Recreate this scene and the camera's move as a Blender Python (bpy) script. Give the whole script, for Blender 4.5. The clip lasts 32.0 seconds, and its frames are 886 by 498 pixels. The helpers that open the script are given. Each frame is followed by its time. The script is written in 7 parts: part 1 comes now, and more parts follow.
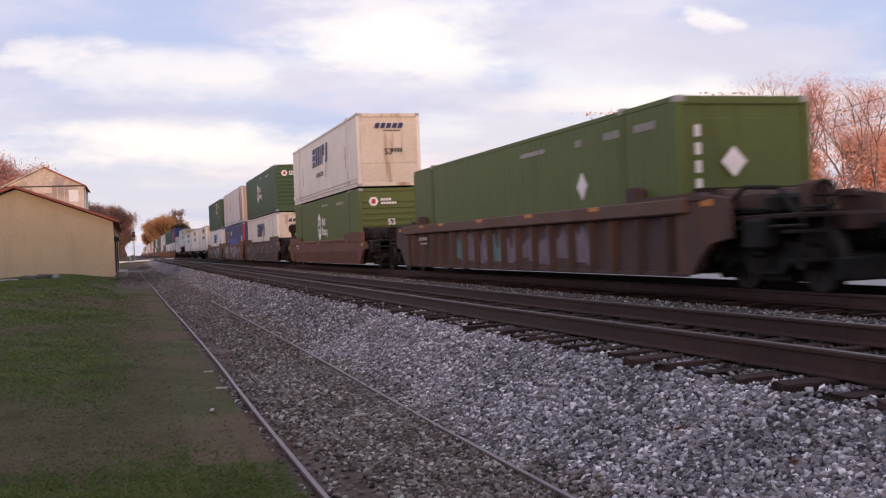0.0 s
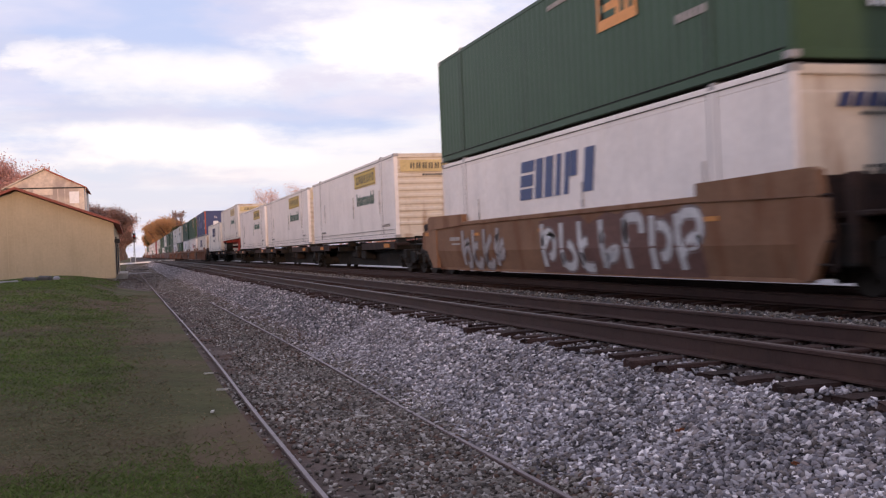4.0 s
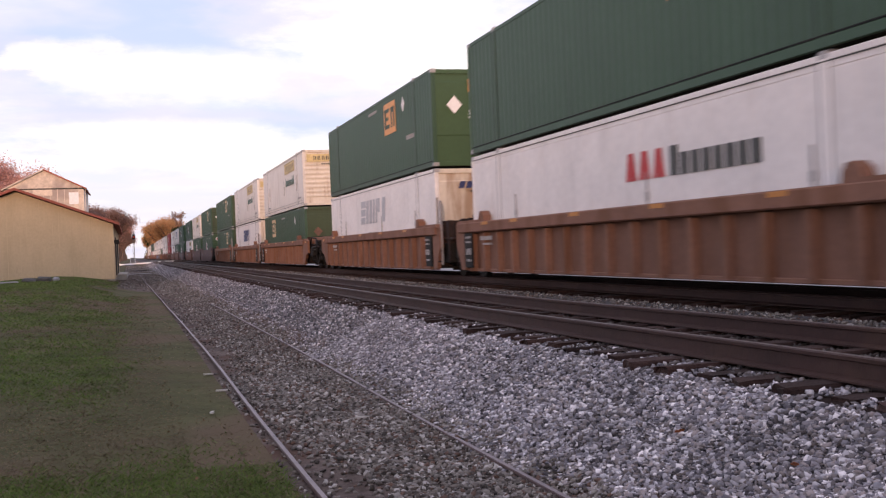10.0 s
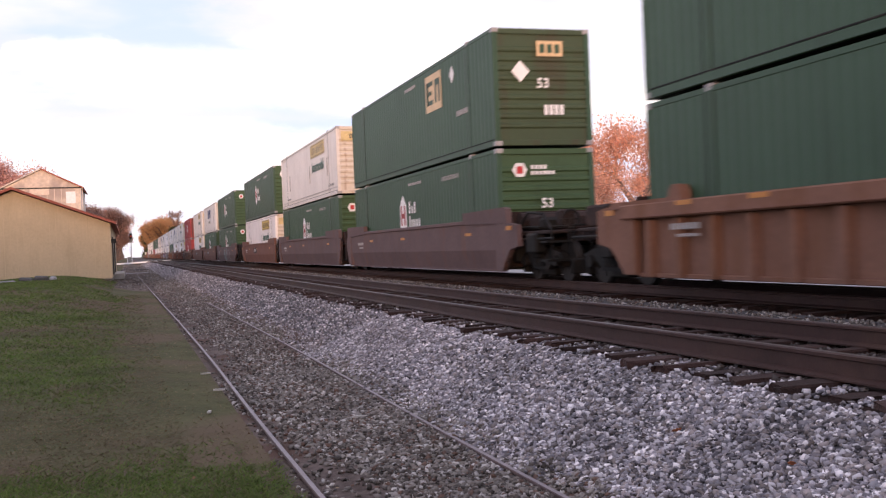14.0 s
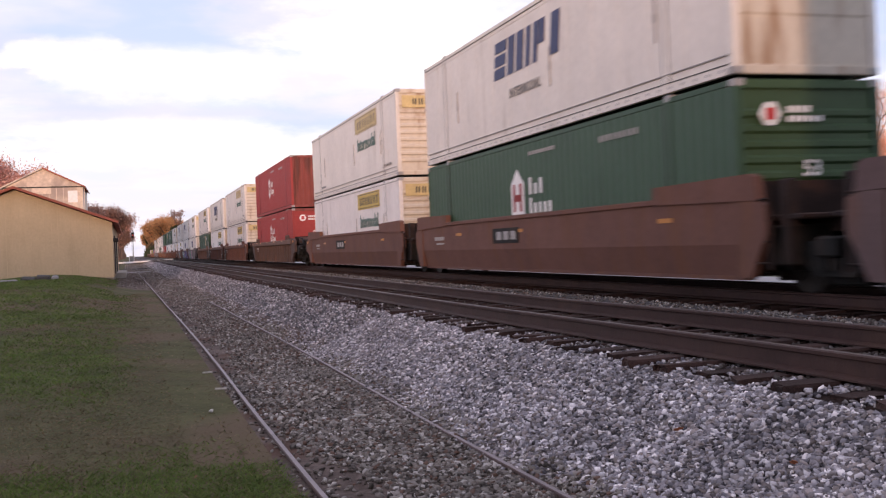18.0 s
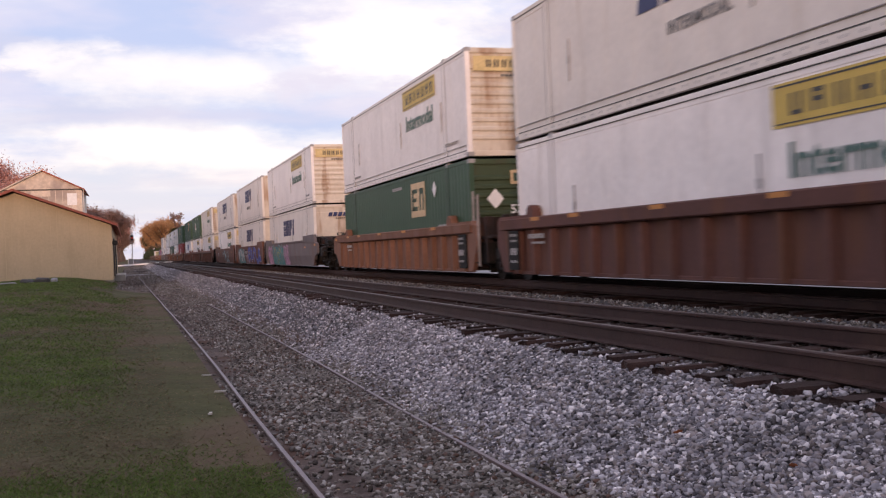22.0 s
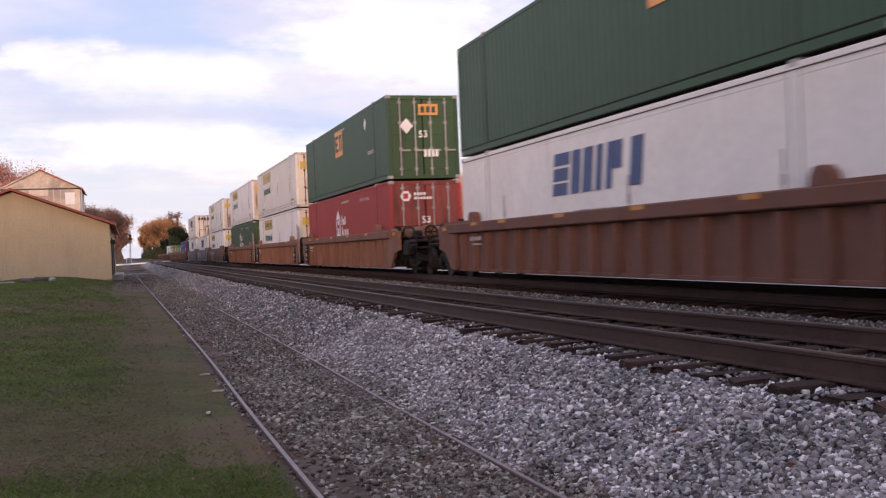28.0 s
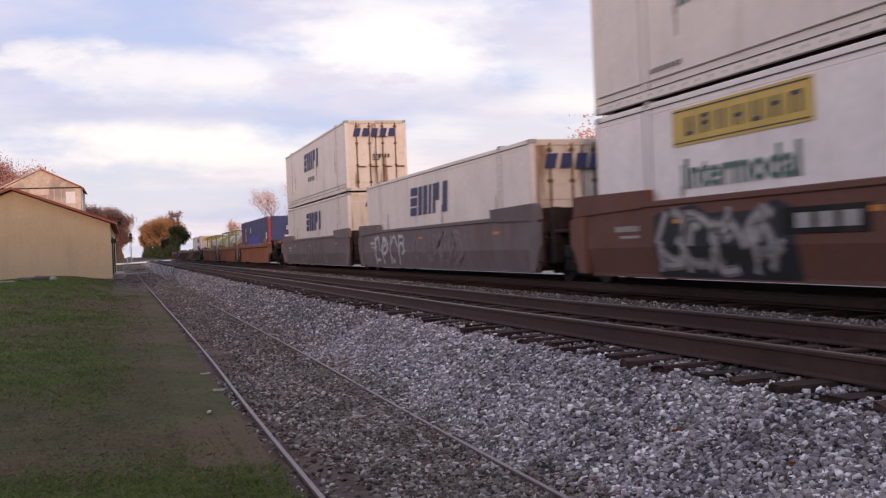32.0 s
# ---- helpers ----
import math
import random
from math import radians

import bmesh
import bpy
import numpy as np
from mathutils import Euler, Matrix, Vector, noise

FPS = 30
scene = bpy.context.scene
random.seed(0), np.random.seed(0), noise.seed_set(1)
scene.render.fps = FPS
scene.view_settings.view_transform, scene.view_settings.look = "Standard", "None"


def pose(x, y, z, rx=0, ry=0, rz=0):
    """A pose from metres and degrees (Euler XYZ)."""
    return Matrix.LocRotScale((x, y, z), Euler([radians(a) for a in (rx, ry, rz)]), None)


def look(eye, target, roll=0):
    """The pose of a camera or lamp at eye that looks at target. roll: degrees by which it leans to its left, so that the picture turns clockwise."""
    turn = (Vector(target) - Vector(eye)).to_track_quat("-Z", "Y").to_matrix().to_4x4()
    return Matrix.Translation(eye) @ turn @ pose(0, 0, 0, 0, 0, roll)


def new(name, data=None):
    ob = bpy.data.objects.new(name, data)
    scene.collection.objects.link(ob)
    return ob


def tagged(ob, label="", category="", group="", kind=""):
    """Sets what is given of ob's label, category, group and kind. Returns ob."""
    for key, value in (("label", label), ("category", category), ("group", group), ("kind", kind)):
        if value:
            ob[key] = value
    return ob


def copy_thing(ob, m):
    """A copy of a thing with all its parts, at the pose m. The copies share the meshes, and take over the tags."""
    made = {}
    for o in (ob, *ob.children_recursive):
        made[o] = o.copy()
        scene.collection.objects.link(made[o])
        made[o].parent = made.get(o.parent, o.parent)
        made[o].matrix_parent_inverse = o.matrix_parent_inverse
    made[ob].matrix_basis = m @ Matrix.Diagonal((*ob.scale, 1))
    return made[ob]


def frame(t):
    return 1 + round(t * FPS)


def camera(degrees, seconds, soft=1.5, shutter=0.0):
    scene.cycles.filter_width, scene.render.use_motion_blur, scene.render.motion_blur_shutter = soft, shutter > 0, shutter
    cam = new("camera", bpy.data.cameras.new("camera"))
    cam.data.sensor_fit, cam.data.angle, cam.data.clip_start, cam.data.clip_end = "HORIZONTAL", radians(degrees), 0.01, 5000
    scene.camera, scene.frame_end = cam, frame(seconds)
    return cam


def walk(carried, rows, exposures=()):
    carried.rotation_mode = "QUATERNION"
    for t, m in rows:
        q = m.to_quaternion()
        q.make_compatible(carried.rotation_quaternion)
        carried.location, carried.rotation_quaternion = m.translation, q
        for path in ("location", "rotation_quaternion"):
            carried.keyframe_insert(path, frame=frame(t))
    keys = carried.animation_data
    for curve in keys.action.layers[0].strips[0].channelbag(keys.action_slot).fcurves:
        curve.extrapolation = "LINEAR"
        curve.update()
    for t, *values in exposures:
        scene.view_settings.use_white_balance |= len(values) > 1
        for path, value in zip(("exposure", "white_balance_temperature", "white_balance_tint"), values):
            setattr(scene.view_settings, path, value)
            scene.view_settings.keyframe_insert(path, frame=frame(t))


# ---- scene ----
# the camera stands on a tripod beside the siding and only sways: seconds, turn to the right, tilt
SWAY = [
    (0, 17.178, -0.361), (0.5, 17.178, -0.361), (1, 17.215, -0.361), (1.5, 17.226, -0.312),
    (2, 17.224, -0.312), (2.5, 17.180, -0.266), (3, 17.176, -0.264), (3.5, 17.173, -0.264),
    (5.5, 17.081, -0.264), (6, 17.079, -0.264), (6.5, 17.079, -0.264), (7, 17.079, -0.264),
    (7.5, 17.079, -0.266), (8, 17.085, -0.264), (8.5, 17.128, -0.264), (9, 17.128, -0.264),
    (9.5, 17.171, -0.264), (10, 17.178, -0.216), (10.5, 17.178, -0.214), (11, 17.226, -0.165),
    (11.5, 17.273, -0.165), (12, 17.275, -0.116), (12.5, 17.277, -0.154), (13, 17.319, -0.169),
    (13.5, 17.325, -0.214), (14, 17.328, -0.266), (14.5, 17.325, -0.312), (16.5, 17.229, -0.312),
    (17, 17.226, -0.266), (17.5, 17.224, -0.301), (18, 17.226, -0.315), (18.5, 17.226, -0.312),
    (19, 17.231, -0.264), (19.5, 17.266, -0.264), (20, 17.273, -0.214), (20.5, 17.273, -0.209),
    (21, 17.273, -0.205), (21.5, 17.275, -0.172), (22, 17.273, -0.167), (22.5, 17.275, -0.165),
    (23, 17.277, -0.214), (23.5, 17.286, -0.264), (24, 17.316, -0.264), (24.5, 17.321, -0.264),
    (25, 17.369, -0.225), (25.5, 17.374, -0.214), (27.5, 17.367, -0.214), (28, 17.372, -0.214),
    (28.5, 17.374, -0.165), (29, 17.372, -0.165), (29.5, 17.330, -0.165), (30, 17.328, -0.211),
    (30.5, 17.325, -0.214), (31, 17.339, -0.257), (31.5, 17.367, -0.264), (32, 17.337, -0.264),
]


def aim(turn, tilt):
    a, b = radians(turn), radians(tilt)
    eye = Vector((0.0, 0.0, 1.7246))
    return look(eye, eye + Vector((math.sin(a) * math.cos(b), math.cos(a) * math.cos(b), math.sin(b))), -2.346)


# the film camera sets its own brightness as pale and dark wagons pass
EXPOSURES = [(t, e, 6950 if t < 8 or t > 27 else 7050, 17) for t, e in (
    (0, -0.2), (1, 0.10), (3, 0.05), (6, -0.36), (7, -0.33), (8, -0.03), (9, 0.08), (10, 0.13), (11, 0.03), (13, 0.10), (14, 0.33), (17, 0.18), (19, 0.14),
    (21, 0.0), (22, -0.08), (23, 0.05), (25, -0.06), (28, -0.02), (29, 0.08), (31, 0.03), (32, -0.18))]
cam = camera(47.405, 32.0, soft=1.2, shutter=0.27)
walk(cam, [(t, aim(a, b)) for t, a, b in SWAY], exposures=EXPOSURES)

# ---- sky and sun ----
SUN_FROM = Vector((-0.345, -0.935, 0.060)).normalized()
world = bpy.data.worlds.new("evening_sky")
scene.world = world
world.use_nodes = True

# tone, strength, place (across and up, per metre ahead) and size of the clouds over the line
CLOUDS = [
    ("lilac", 0.6, 0.15, 0.238, 0.075, 0.022), ("white", 1.0, 0.275, 0.215, 0.110, 0.050), ("white", 0.75, 0.075, 0.172, 0.135, 0.022),
    ("white", 0.65, -0.062, 0.186, 0.036, 0.016), ("lilac", 0.7, 0.363, 0.144, 0.150, 0.016), ("lilac", 0.75, 0.64, 0.205, 0.190, 0.032),
    ("white", 0.8, 0.646, 0.237, 0.050, 0.012), ("white", 0.8, 0.62, 0.147, 0.240, 0.016), ("lilac", 0.8, 0.191, 0.172, 0.046, 0.016),
    ("lilac", 0.5, 0.058, 0.138, 0.130, 0.008), ("white", 1.0, 0.045, 0.107, 0.135, 0.022), ("grey", 1.0, -0.022, 0.080, 0.070, 0.010),
    ("grey", 1.0, 0.020, 0.052, 0.120, 0.018),
]


def build_sky():
    nt = world.node_tree
    nt.nodes.clear()
    n, l = nt.nodes.new, nt.links.new
    out = n("ShaderNodeOutputWorld")
    add = n("ShaderNodeAddShader")
    sky = n("ShaderNodeTexSky")
    sky.sky_type, sky.sun_disc = "NISHITA", False
    sky.sun_elevation = math.asin(SUN_FROM.z)
    sky.sun_rotation = math.atan2(SUN_FROM.x, SUN_FROM.y)
    base = n("ShaderNodeBackground")
    base.inputs["Strength"].default_value = 0.05
    l(sky.outputs[0], base.inputs["Color"])
    tc = n("ShaderNodeTexCoord")
    sep = n("ShaderNodeSeparateXYZ")
    l(tc.outputs["Generated"], sep.inputs[0])

    def m(op, a, b=None, clamp=False):
        q = n("ShaderNodeMath")
        q.operation, q.use_clamp = op, clamp
        for i, v in enumerate((a, b)):
            if v is None:
                continue
            if isinstance(v, (int, float)):
                q.inputs[i].default_value = v
            else:
                l(v, q.inputs[i])
        return q.outputs[0]
    up = m("MAXIMUM", sep.outputs["Z"], 0.0)
    den = m("ADD", up, 0.12)
    comb = n("ShaderNodeCombineXYZ")
    l(m("DIVIDE", sep.outputs["X"], den), comb.inputs[0])
    l(m("DIVIDE", sep.outputs["Y"], den), comb.inputs[1])

    def cloud(scale, loc, detail, lo, hi, sx=1.0):
        mp = n("ShaderNodeMapping")
        mp.inputs["Location"].default_value = loc
        mp.inputs["Scale"].default_value = (sx, 1.0, 1.0)
        l(comb.outputs[0], mp.inputs[0])
        t = n("ShaderNodeTexNoise")
        t.inputs["Scale"].default_value, t.inputs["Detail"].default_value, t.inputs["Roughness"].default_value = scale, detail, 0.55
        l(mp.outputs[0], t.inputs["Vector"])
        r = n("ShaderNodeMapRange")
        r.interpolation_type = "SMOOTHSTEP"
        r.inputs["From Min"].default_value, r.inputs["From Max"].default_value = lo, hi
        l(t.outputs[0], r.inputs["Value"])
        return r.outputs[0]

    def mix(f, a, b):
        q = n("ShaderNodeMix")
        q.data_type = "RGBA"
        for i, v in ((0, f), (6, a), (7, b)):
            if isinstance(v, tuple):
                q.inputs[i].default_value = (*v, 1)
            elif isinstance(v, (int, float)):
                q.inputs[i].default_value = v
            else:
                l(v, q.inputs[i])
        return q.outputs[2]
    veil = cloud(0.75, (3.1, 1.2, 0), 8, 0.42, 0.60)
    banks = cloud(1.5, (0.4, 5.3, 0), 9, 0.46, 0.60, 0.7)
    rose = cloud(0.8, (7.7, 2.9, 0), 5, 0.48, 0.62)
    col = mix(m("MULTIPLY", veil, 0.70), (0.45, 0.56, 0.88), (0.93, 0.93, 0.99))
    col = mix(m("MULTIPLY", banks, 0.55), col, (0.60, 0.62, 0.82))
    col = mix(m("MULTIPLY", rose, 0.30), col, (0.97, 0.84, 0.92))
    # the larger clouds ahead: each a ragged lobe in the sky over the line
    ahead = m("GREATER_THAN", sep.outputs["Y"], 0.02)
    behind = m("MULTIPLY", m("SUBTRACT", 1.0, ahead), 20.0)
    safe = m("MAXIMUM", sep.outputs["Y"], 0.02)
    flat = n("ShaderNodeCombineXYZ")
    l(m("ADD", m("DIVIDE", sep.outputs["X"], safe), behind), flat.inputs[0])
    l(m("DIVIDE", sep.outputs["Z"], safe), flat.inputs[1])
    stretch = n("ShaderNodeMapping")
    stretch.inputs["Scale"].default_value = (1.0, 2.6, 1.0)
    l(flat.outputs[0], stretch.inputs[0])
    warp = n("ShaderNodeTexNoise")
    warp.inputs["Scale"].default_value, warp.inputs["Detail"].default_value, warp.inputs["Roughness"].default_value = 8.0, 8, 0.60
    l(stretch.outputs[0], warp.inputs["Vector"])
    push = n("ShaderNodeVectorMath")
    push.operation = "MULTIPLY_ADD"
    push.inputs[1].default_value, push.inputs[2].default_value = (0.34, 0.050, 0.0), (-0.17, -0.025, 0.0)
    l(warp.outputs["Color"], push.inputs[0])
    bent = n("ShaderNodeVectorMath")
    bent.operation = "ADD"
    l(flat.outputs[0], bent.inputs[0])
    l(push.outputs[0], bent.inputs[1])
    tones = {"white": (1.02, 1.0, 1.02), "lilac": (0.66, 0.65, 0.85), "grey": (0.60, 0.68, 0.89)}
    for tone, amount, u, v, a, b in CLOUDS:
        put = n("ShaderNodeMapping")
        put.vector_type = "TEXTURE"
        put.inputs["Location"].default_value, put.inputs["Scale"].default_value = (u, v, 0), (a, b, 1)
        l(bent.outputs[0], put.inputs[0])
        far = n("ShaderNodeVectorMath")
        far.operation = "LENGTH"
        l(put.outputs[0], far.inputs[0])
        edge = n("ShaderNodeMapRange")
        edge.interpolation_type = "SMOOTHSTEP"
        edge.inputs["From Min"].default_value, edge.inputs["From Max"].default_value = 1.55, 0.25
        edge.inputs["To Max"].default_value = amount
        l(far.outputs["Value"], edge.inputs["Value"])
        col = mix(edge.outputs[0], col, tones[tone])
    low = n("ShaderNodeMapRange")
    low.interpolation_type = "SMOOTHSTEP"
    low.inputs["From Min"].default_value, low.inputs["From Max"].default_value = 0.0, 0.09
    low.inputs["To Min"].default_value, low.inputs["To Max"].default_value = 0.22, 0.0
    l(sep.outputs["Z"], low.inputs["Value"])
    col = mix(low.outputs[0], col, (0.88, 0.95, 1.02))
    cl = n("ShaderNodeBackground")
    cl.inputs["Strength"].default_value = 1.06
    l(col, cl.inputs["Color"])
    l(base.outputs[0], add.inputs[0])
    l(cl.outputs[0], add.inputs[1])
    l(add.outputs[0], out.inputs[0])


build_sky()
sun = new("sun", bpy.data.lights.new("sun", "SUN"))
sun.data.energy, sun.data.angle, sun.data.color = 2.4, radians(5.0), (1.0, 0.65, 0.46)
sun.matrix_world = look(SUN_FROM * 100, (0, 0, 0))

# ---- materials ----
MATS = {}


def mat(name, col, rough=0.7, metal=0.0, var=0.12, scale=4.0, bump=0.0, bump_scale=40.0, stain=None, stain_amt=0.0,
        stain_stretch=(1, 1, 1), stain_scale=1.5, stain_lo=0.5, spread=0.0, emit=0.0, spec=0.3):
    """Base colour with two scales of variation, an optional stain of its own shape, fine relief."""
    if name in MATS:
        return MATS[name]
    ma = bpy.data.materials.new(name)
    MATS[name] = ma
    ma.use_nodes = True
    nt = ma.node_tree
    n, l = nt.nodes.new, nt.links.new
    bs = nt.nodes["Principled BSDF"]
    bs.inputs["Roughness"].default_value, bs.inputs["Metallic"].default_value = rough, metal
    bs.inputs["Specular IOR Level"].default_value = spec
    if emit:
        bs.inputs["Emission Color"].default_value = (*col, 1)
        bs.inputs["Emission Strength"].default_value = emit
    tc = n("ShaderNodeTexCoord")
    oi = n("ShaderNodeObjectInfo")
    off = n("ShaderNodeVectorMath")
    off.operation = "ADD"
    sc = n("ShaderNodeVectorMath")
    sc.operation = "SCALE"
    sc.inputs["Scale"].default_value = 37.0
    l(oi.outputs["Random"], sc.inputs[0])
    l(tc.outputs["Object"], off.inputs[0])
    l(sc.outputs[0], off.inputs[1])
    vec = off.outputs[0]

    def noise_tex(s, d, v=vec):
        t = n("ShaderNodeTexNoise")
        t.inputs["Scale"].default_value, t.inputs["Detail"].default_value = s, d
        l(v, t.inputs["Vector"])
        return t.outputs[0]
    big, fine = noise_tex(scale, 4), noise_tex(scale * 9, 3)
    s = n("ShaderNodeMath")
    s.operation = "MULTIPLY_ADD"
    l(big, s.inputs[0])
    s.inputs[1].default_value = 1.3
    l(fine, s.inputs[2])
    r = n("ShaderNodeMapRange")
    r.inputs["From Min"].default_value, r.inputs["From Max"].default_value = 0.75, 1.55
    r.inputs["To Min"].default_value, r.inputs["To Max"].default_value = 1 - var, 1 + var
    l(s.outputs[0], r.inputs["Value"])
    val = r.outputs[0]
    if spread:
        sp = n("ShaderNodeMapRange")
        sp.inputs["To Min"].default_value, sp.inputs["To Max"].default_value = 1 - spread, 1 + spread
        l(oi.outputs["Random"], sp.inputs["Value"])
        mu = n("ShaderNodeMath")
        mu.operation = "MULTIPLY"
        l(val, mu.inputs[0])
        l(sp.outputs[0], mu.inputs[1])
        val = mu.outputs[0]
    vs = n("ShaderNodeVectorMath")
    vs.operation = "SCALE"
    vs.inputs[0].default_value = col
    l(val, vs.inputs["Scale"])
    c = vs.outputs[0]
    if stain:
        mp = n("ShaderNodeMapping")
        mp.inputs["Scale"].default_value = stain_stretch
        l(vec, mp.inputs[0])
        sn = noise_tex(stain_scale, 6, mp.outputs[0])
        rr = n("ShaderNodeMapRange")
        rr.interpolation_type = "SMOOTHSTEP"
        rr.inputs["From Min"].default_value, rr.inputs["From Max"].default_value = stain_lo, stain_lo + 0.18
        rr.inputs["To Max"].default_value = stain_amt
        l(sn, rr.inputs["Value"])
        mx = n("ShaderNodeMix")
        mx.data_type = "RGBA"
        l(rr.outputs[0], mx.inputs[0])
        l(c, mx.inputs[6])
        mx.inputs[7].default_value = (*stain, 1)
        c = mx.outputs[2]
    l(c, bs.inputs["Base Color"])
    if bump:
        b = n("ShaderNodeBump")
        b.inputs["Strength"].default_value, b.inputs["Distance"].default_value = bump, 0.02
        l(noise_tex(bump_scale, 5), b.inputs["Height"])
        l(b.outputs[0], bs.inputs["Normal"])
    return ma


def island_mat(name, cols, rough=0.9, step=False, thin=0.0):
    """Loose pieces joined in one mesh: each takes a colour of its own from the list."""
    ma = bpy.data.materials.new(name)
    ma.use_nodes = True
    nt = ma.node_tree
    n, l = nt.nodes.new, nt.links.new
    bs = nt.nodes["Principled BSDF"]
    bs.inputs["Roughness"].default_value, bs.inputs["Specular IOR Level"].default_value = rough, 0.25
    g = n("ShaderNodeNewGeometry")
    ramp = n("ShaderNodeValToRGB")
    ramp.color_ramp.interpolation = "CONSTANT" if step else "LINEAR"
    cols = cols + cols[-1:] if step else cols
    e = ramp.color_ramp.elements
    e[0].color, e[1].color = (*cols[0], 1), (*cols[-1], 1)
    for i in range(1, len(cols) - 1):
        q = e.new(i / (len(cols) - 1))
        q.color = (*cols[i], 1)
    l(g.outputs["Random Per Island"], ramp.inputs[0])
    tc = n("ShaderNodeTexCoord")
    t = n("ShaderNodeTexNoise")
    t.inputs["Scale"].default_value, t.inputs["Detail"].default_value = 1.2, 6
    l(tc.outputs["Object"], t.inputs["Vector"])
    r = n("ShaderNodeMapRange")
    r.inputs["From Min"].default_value, r.inputs["From Max"].default_value = 0.3, 0.7
    r.inputs["To Min"].default_value, r.inputs["To Max"].default_value = 0.7, 1.25
    l(t.outputs[0], r.inputs["Value"])
    vs = n("ShaderNodeVectorMath")
    vs.operation = "SCALE"
    l(ramp.outputs[0], vs.inputs[0])
    l(r.outputs[0], vs.inputs["Scale"])
    l(vs.outputs[0], bs.inputs["Base Color"])
    if thin:
        leafy = n("ShaderNodeBsdfTranslucent")
        l(vs.outputs[0], leafy.inputs["Color"])
        both = n("ShaderNodeMixShader")
        both.inputs[0].default_value = thin
        l(bs.outputs[0], both.inputs[1])
        l(leafy.outputs[0], both.inputs[2])
        l(both.outputs[0], nt.nodes["Material Output"].inputs[0])
    return ma


RUST = (0.16, 0.065, 0.03)
M_GRASS = mat("grass_soil", (0.085, 0.082, 0.038), 0.95, var=0.35, scale=1.1, bump=0.6, bump_scale=30, stain=(0.130, 0.092, 0.060), stain_amt=0.95, stain_scale=0.33, stain_lo=0.44, spec=0.1)
M_DIRT = mat("siding_dirt", (0.13, 0.098, 0.085), 0.95, var=0.5, scale=1.6, bump=1.0, bump_scale=45, stain=(0.105, 0.058, 0.042), stain_amt=0.8, stain_scale=0.9, stain_lo=0.48, spec=0.1)
M_BALLAST = mat("ballast_bed", (0.095, 0.090, 0.092), 0.95, var=0.5, scale=7, bump=1.0, bump_scale=26, spec=0.1)
M_OILY = mat("track_bed_oily", (0.022, 0.013, 0.011), 0.95, var=0.5, scale=5, bump=1.0, bump_scale=26, spec=0.1)
M_FIELD = mat("far_ground", (0.10, 0.095, 0.06), 0.95, var=0.3, scale=0.15, stain=(0.22, 0.20, 0.17), stain_amt=0.7, stain_scale=0.08)
M_ROADFAR = mat("pale_road", (0.34, 0.325, 0.32), 0.9, var=0.15, scale=0.6)
M_ASPHALT = mat("worn_asphalt", (0.10, 0.095, 0.095), 0.9, var=0.3, scale=0.4)
M_EDGEWHITE = mat("sunlit_road_white", (0.88, 0.88, 0.88), 0.8, var=0.1, scale=0.5)
M_RAIL = mat("rail_steel_rusty", (0.052, 0.025, 0.021), 0.6, 0.2, var=0.25, scale=2, bump=0.2, stain=(0.085, 0.045, 0.03), stain_amt=0.4, stain_scale=1.5)
M_RAILTOP = mat("rail_head_worn", (0.13, 0.10, 0.092), 0.45, 0.5, var=0.15, scale=5)
M_SIDERAIL = mat("siding_rail_rust", (0.095, 0.062, 0.058), 0.7, 0.1, var=0.3, scale=2, bump=0.3, stain=(0.09, 0.05, 0.04), stain_amt=0.5, stain_scale=1.5)
M_SIDETOP = mat("siding_rail_head", (0.235, 0.19, 0.19), 0.5, 0.25, var=0.25, scale=3)
M_TIE = mat("tie_creosote", (0.042, 0.022, 0.018), 0.9, var=0.4, scale=5, bump=0.8, bump_scale=30, spread=0.35)

# ---- building helpers ----
RZ = 0.811          # top of the main rails
NEAR_X, TRAIN_X, SIDING_X = 5.49, 9.972, 1.975


def mesh_of(name, bm, *materials):
    me = bpy.data.meshes.new(name)
    bm.to_mesh(me)
    bm.free()
    for m in materials:
        me.materials.append(m)
    return me


TINY = {"sign_lettering", "marking_strip", "stencil_patch", "spray_paint", "far_rib_row", "tie_row", "rivet_band"}      # pieces too small to pick apart


def part(name, data, material, parent, label="", m=None):
    """Links a bmesh, or a mesh that is used again, as one object under a thing or a part."""
    me = data if isinstance(data, bpy.types.Mesh) else mesh_of(name, data, material)
    ob = new(name, me)
    ob.parent = parent
    if m is not None:
        ob.matrix_basis = m
    if label:
        ob["label"] = label
    if name in TINY:
        ob["kind"] = "stuff"
    return ob


def thing(name, label, category, group="", kind="", m=None):
    ob = tagged(new(name), label, category, group, kind)
    if m is not None:
        ob.matrix_basis = m
    return ob


def box(bm, x0, y0, z0, x1, y1, z1, bevel=0.0, mi=0):
    v = [bm.verts.new((x, y, z)) for x in (x0, x1) for y in (y0, y1) for z in (z0, z1)]
    fs = [bm.faces.new([v[i] for i in q]) for q in ((0, 1, 3, 2), (4, 6, 7, 5), (0, 4, 5, 1), (2, 3, 7, 6), (0, 2, 6, 4), (1, 5, 7, 3))]
    for q in fs:
        q.material_index = mi
    if bevel:
        es = {e for q in fs for e in q.edges}
        bmesh.ops.bevel(bm, geom=list(es), offset=bevel, segments=1, affect="EDGES")
    return bm


def boxes(*specs, bevel=0.0):
    bm = bmesh.new()
    for s in specs:
        box(bm, *s, bevel=bevel)
    return bm


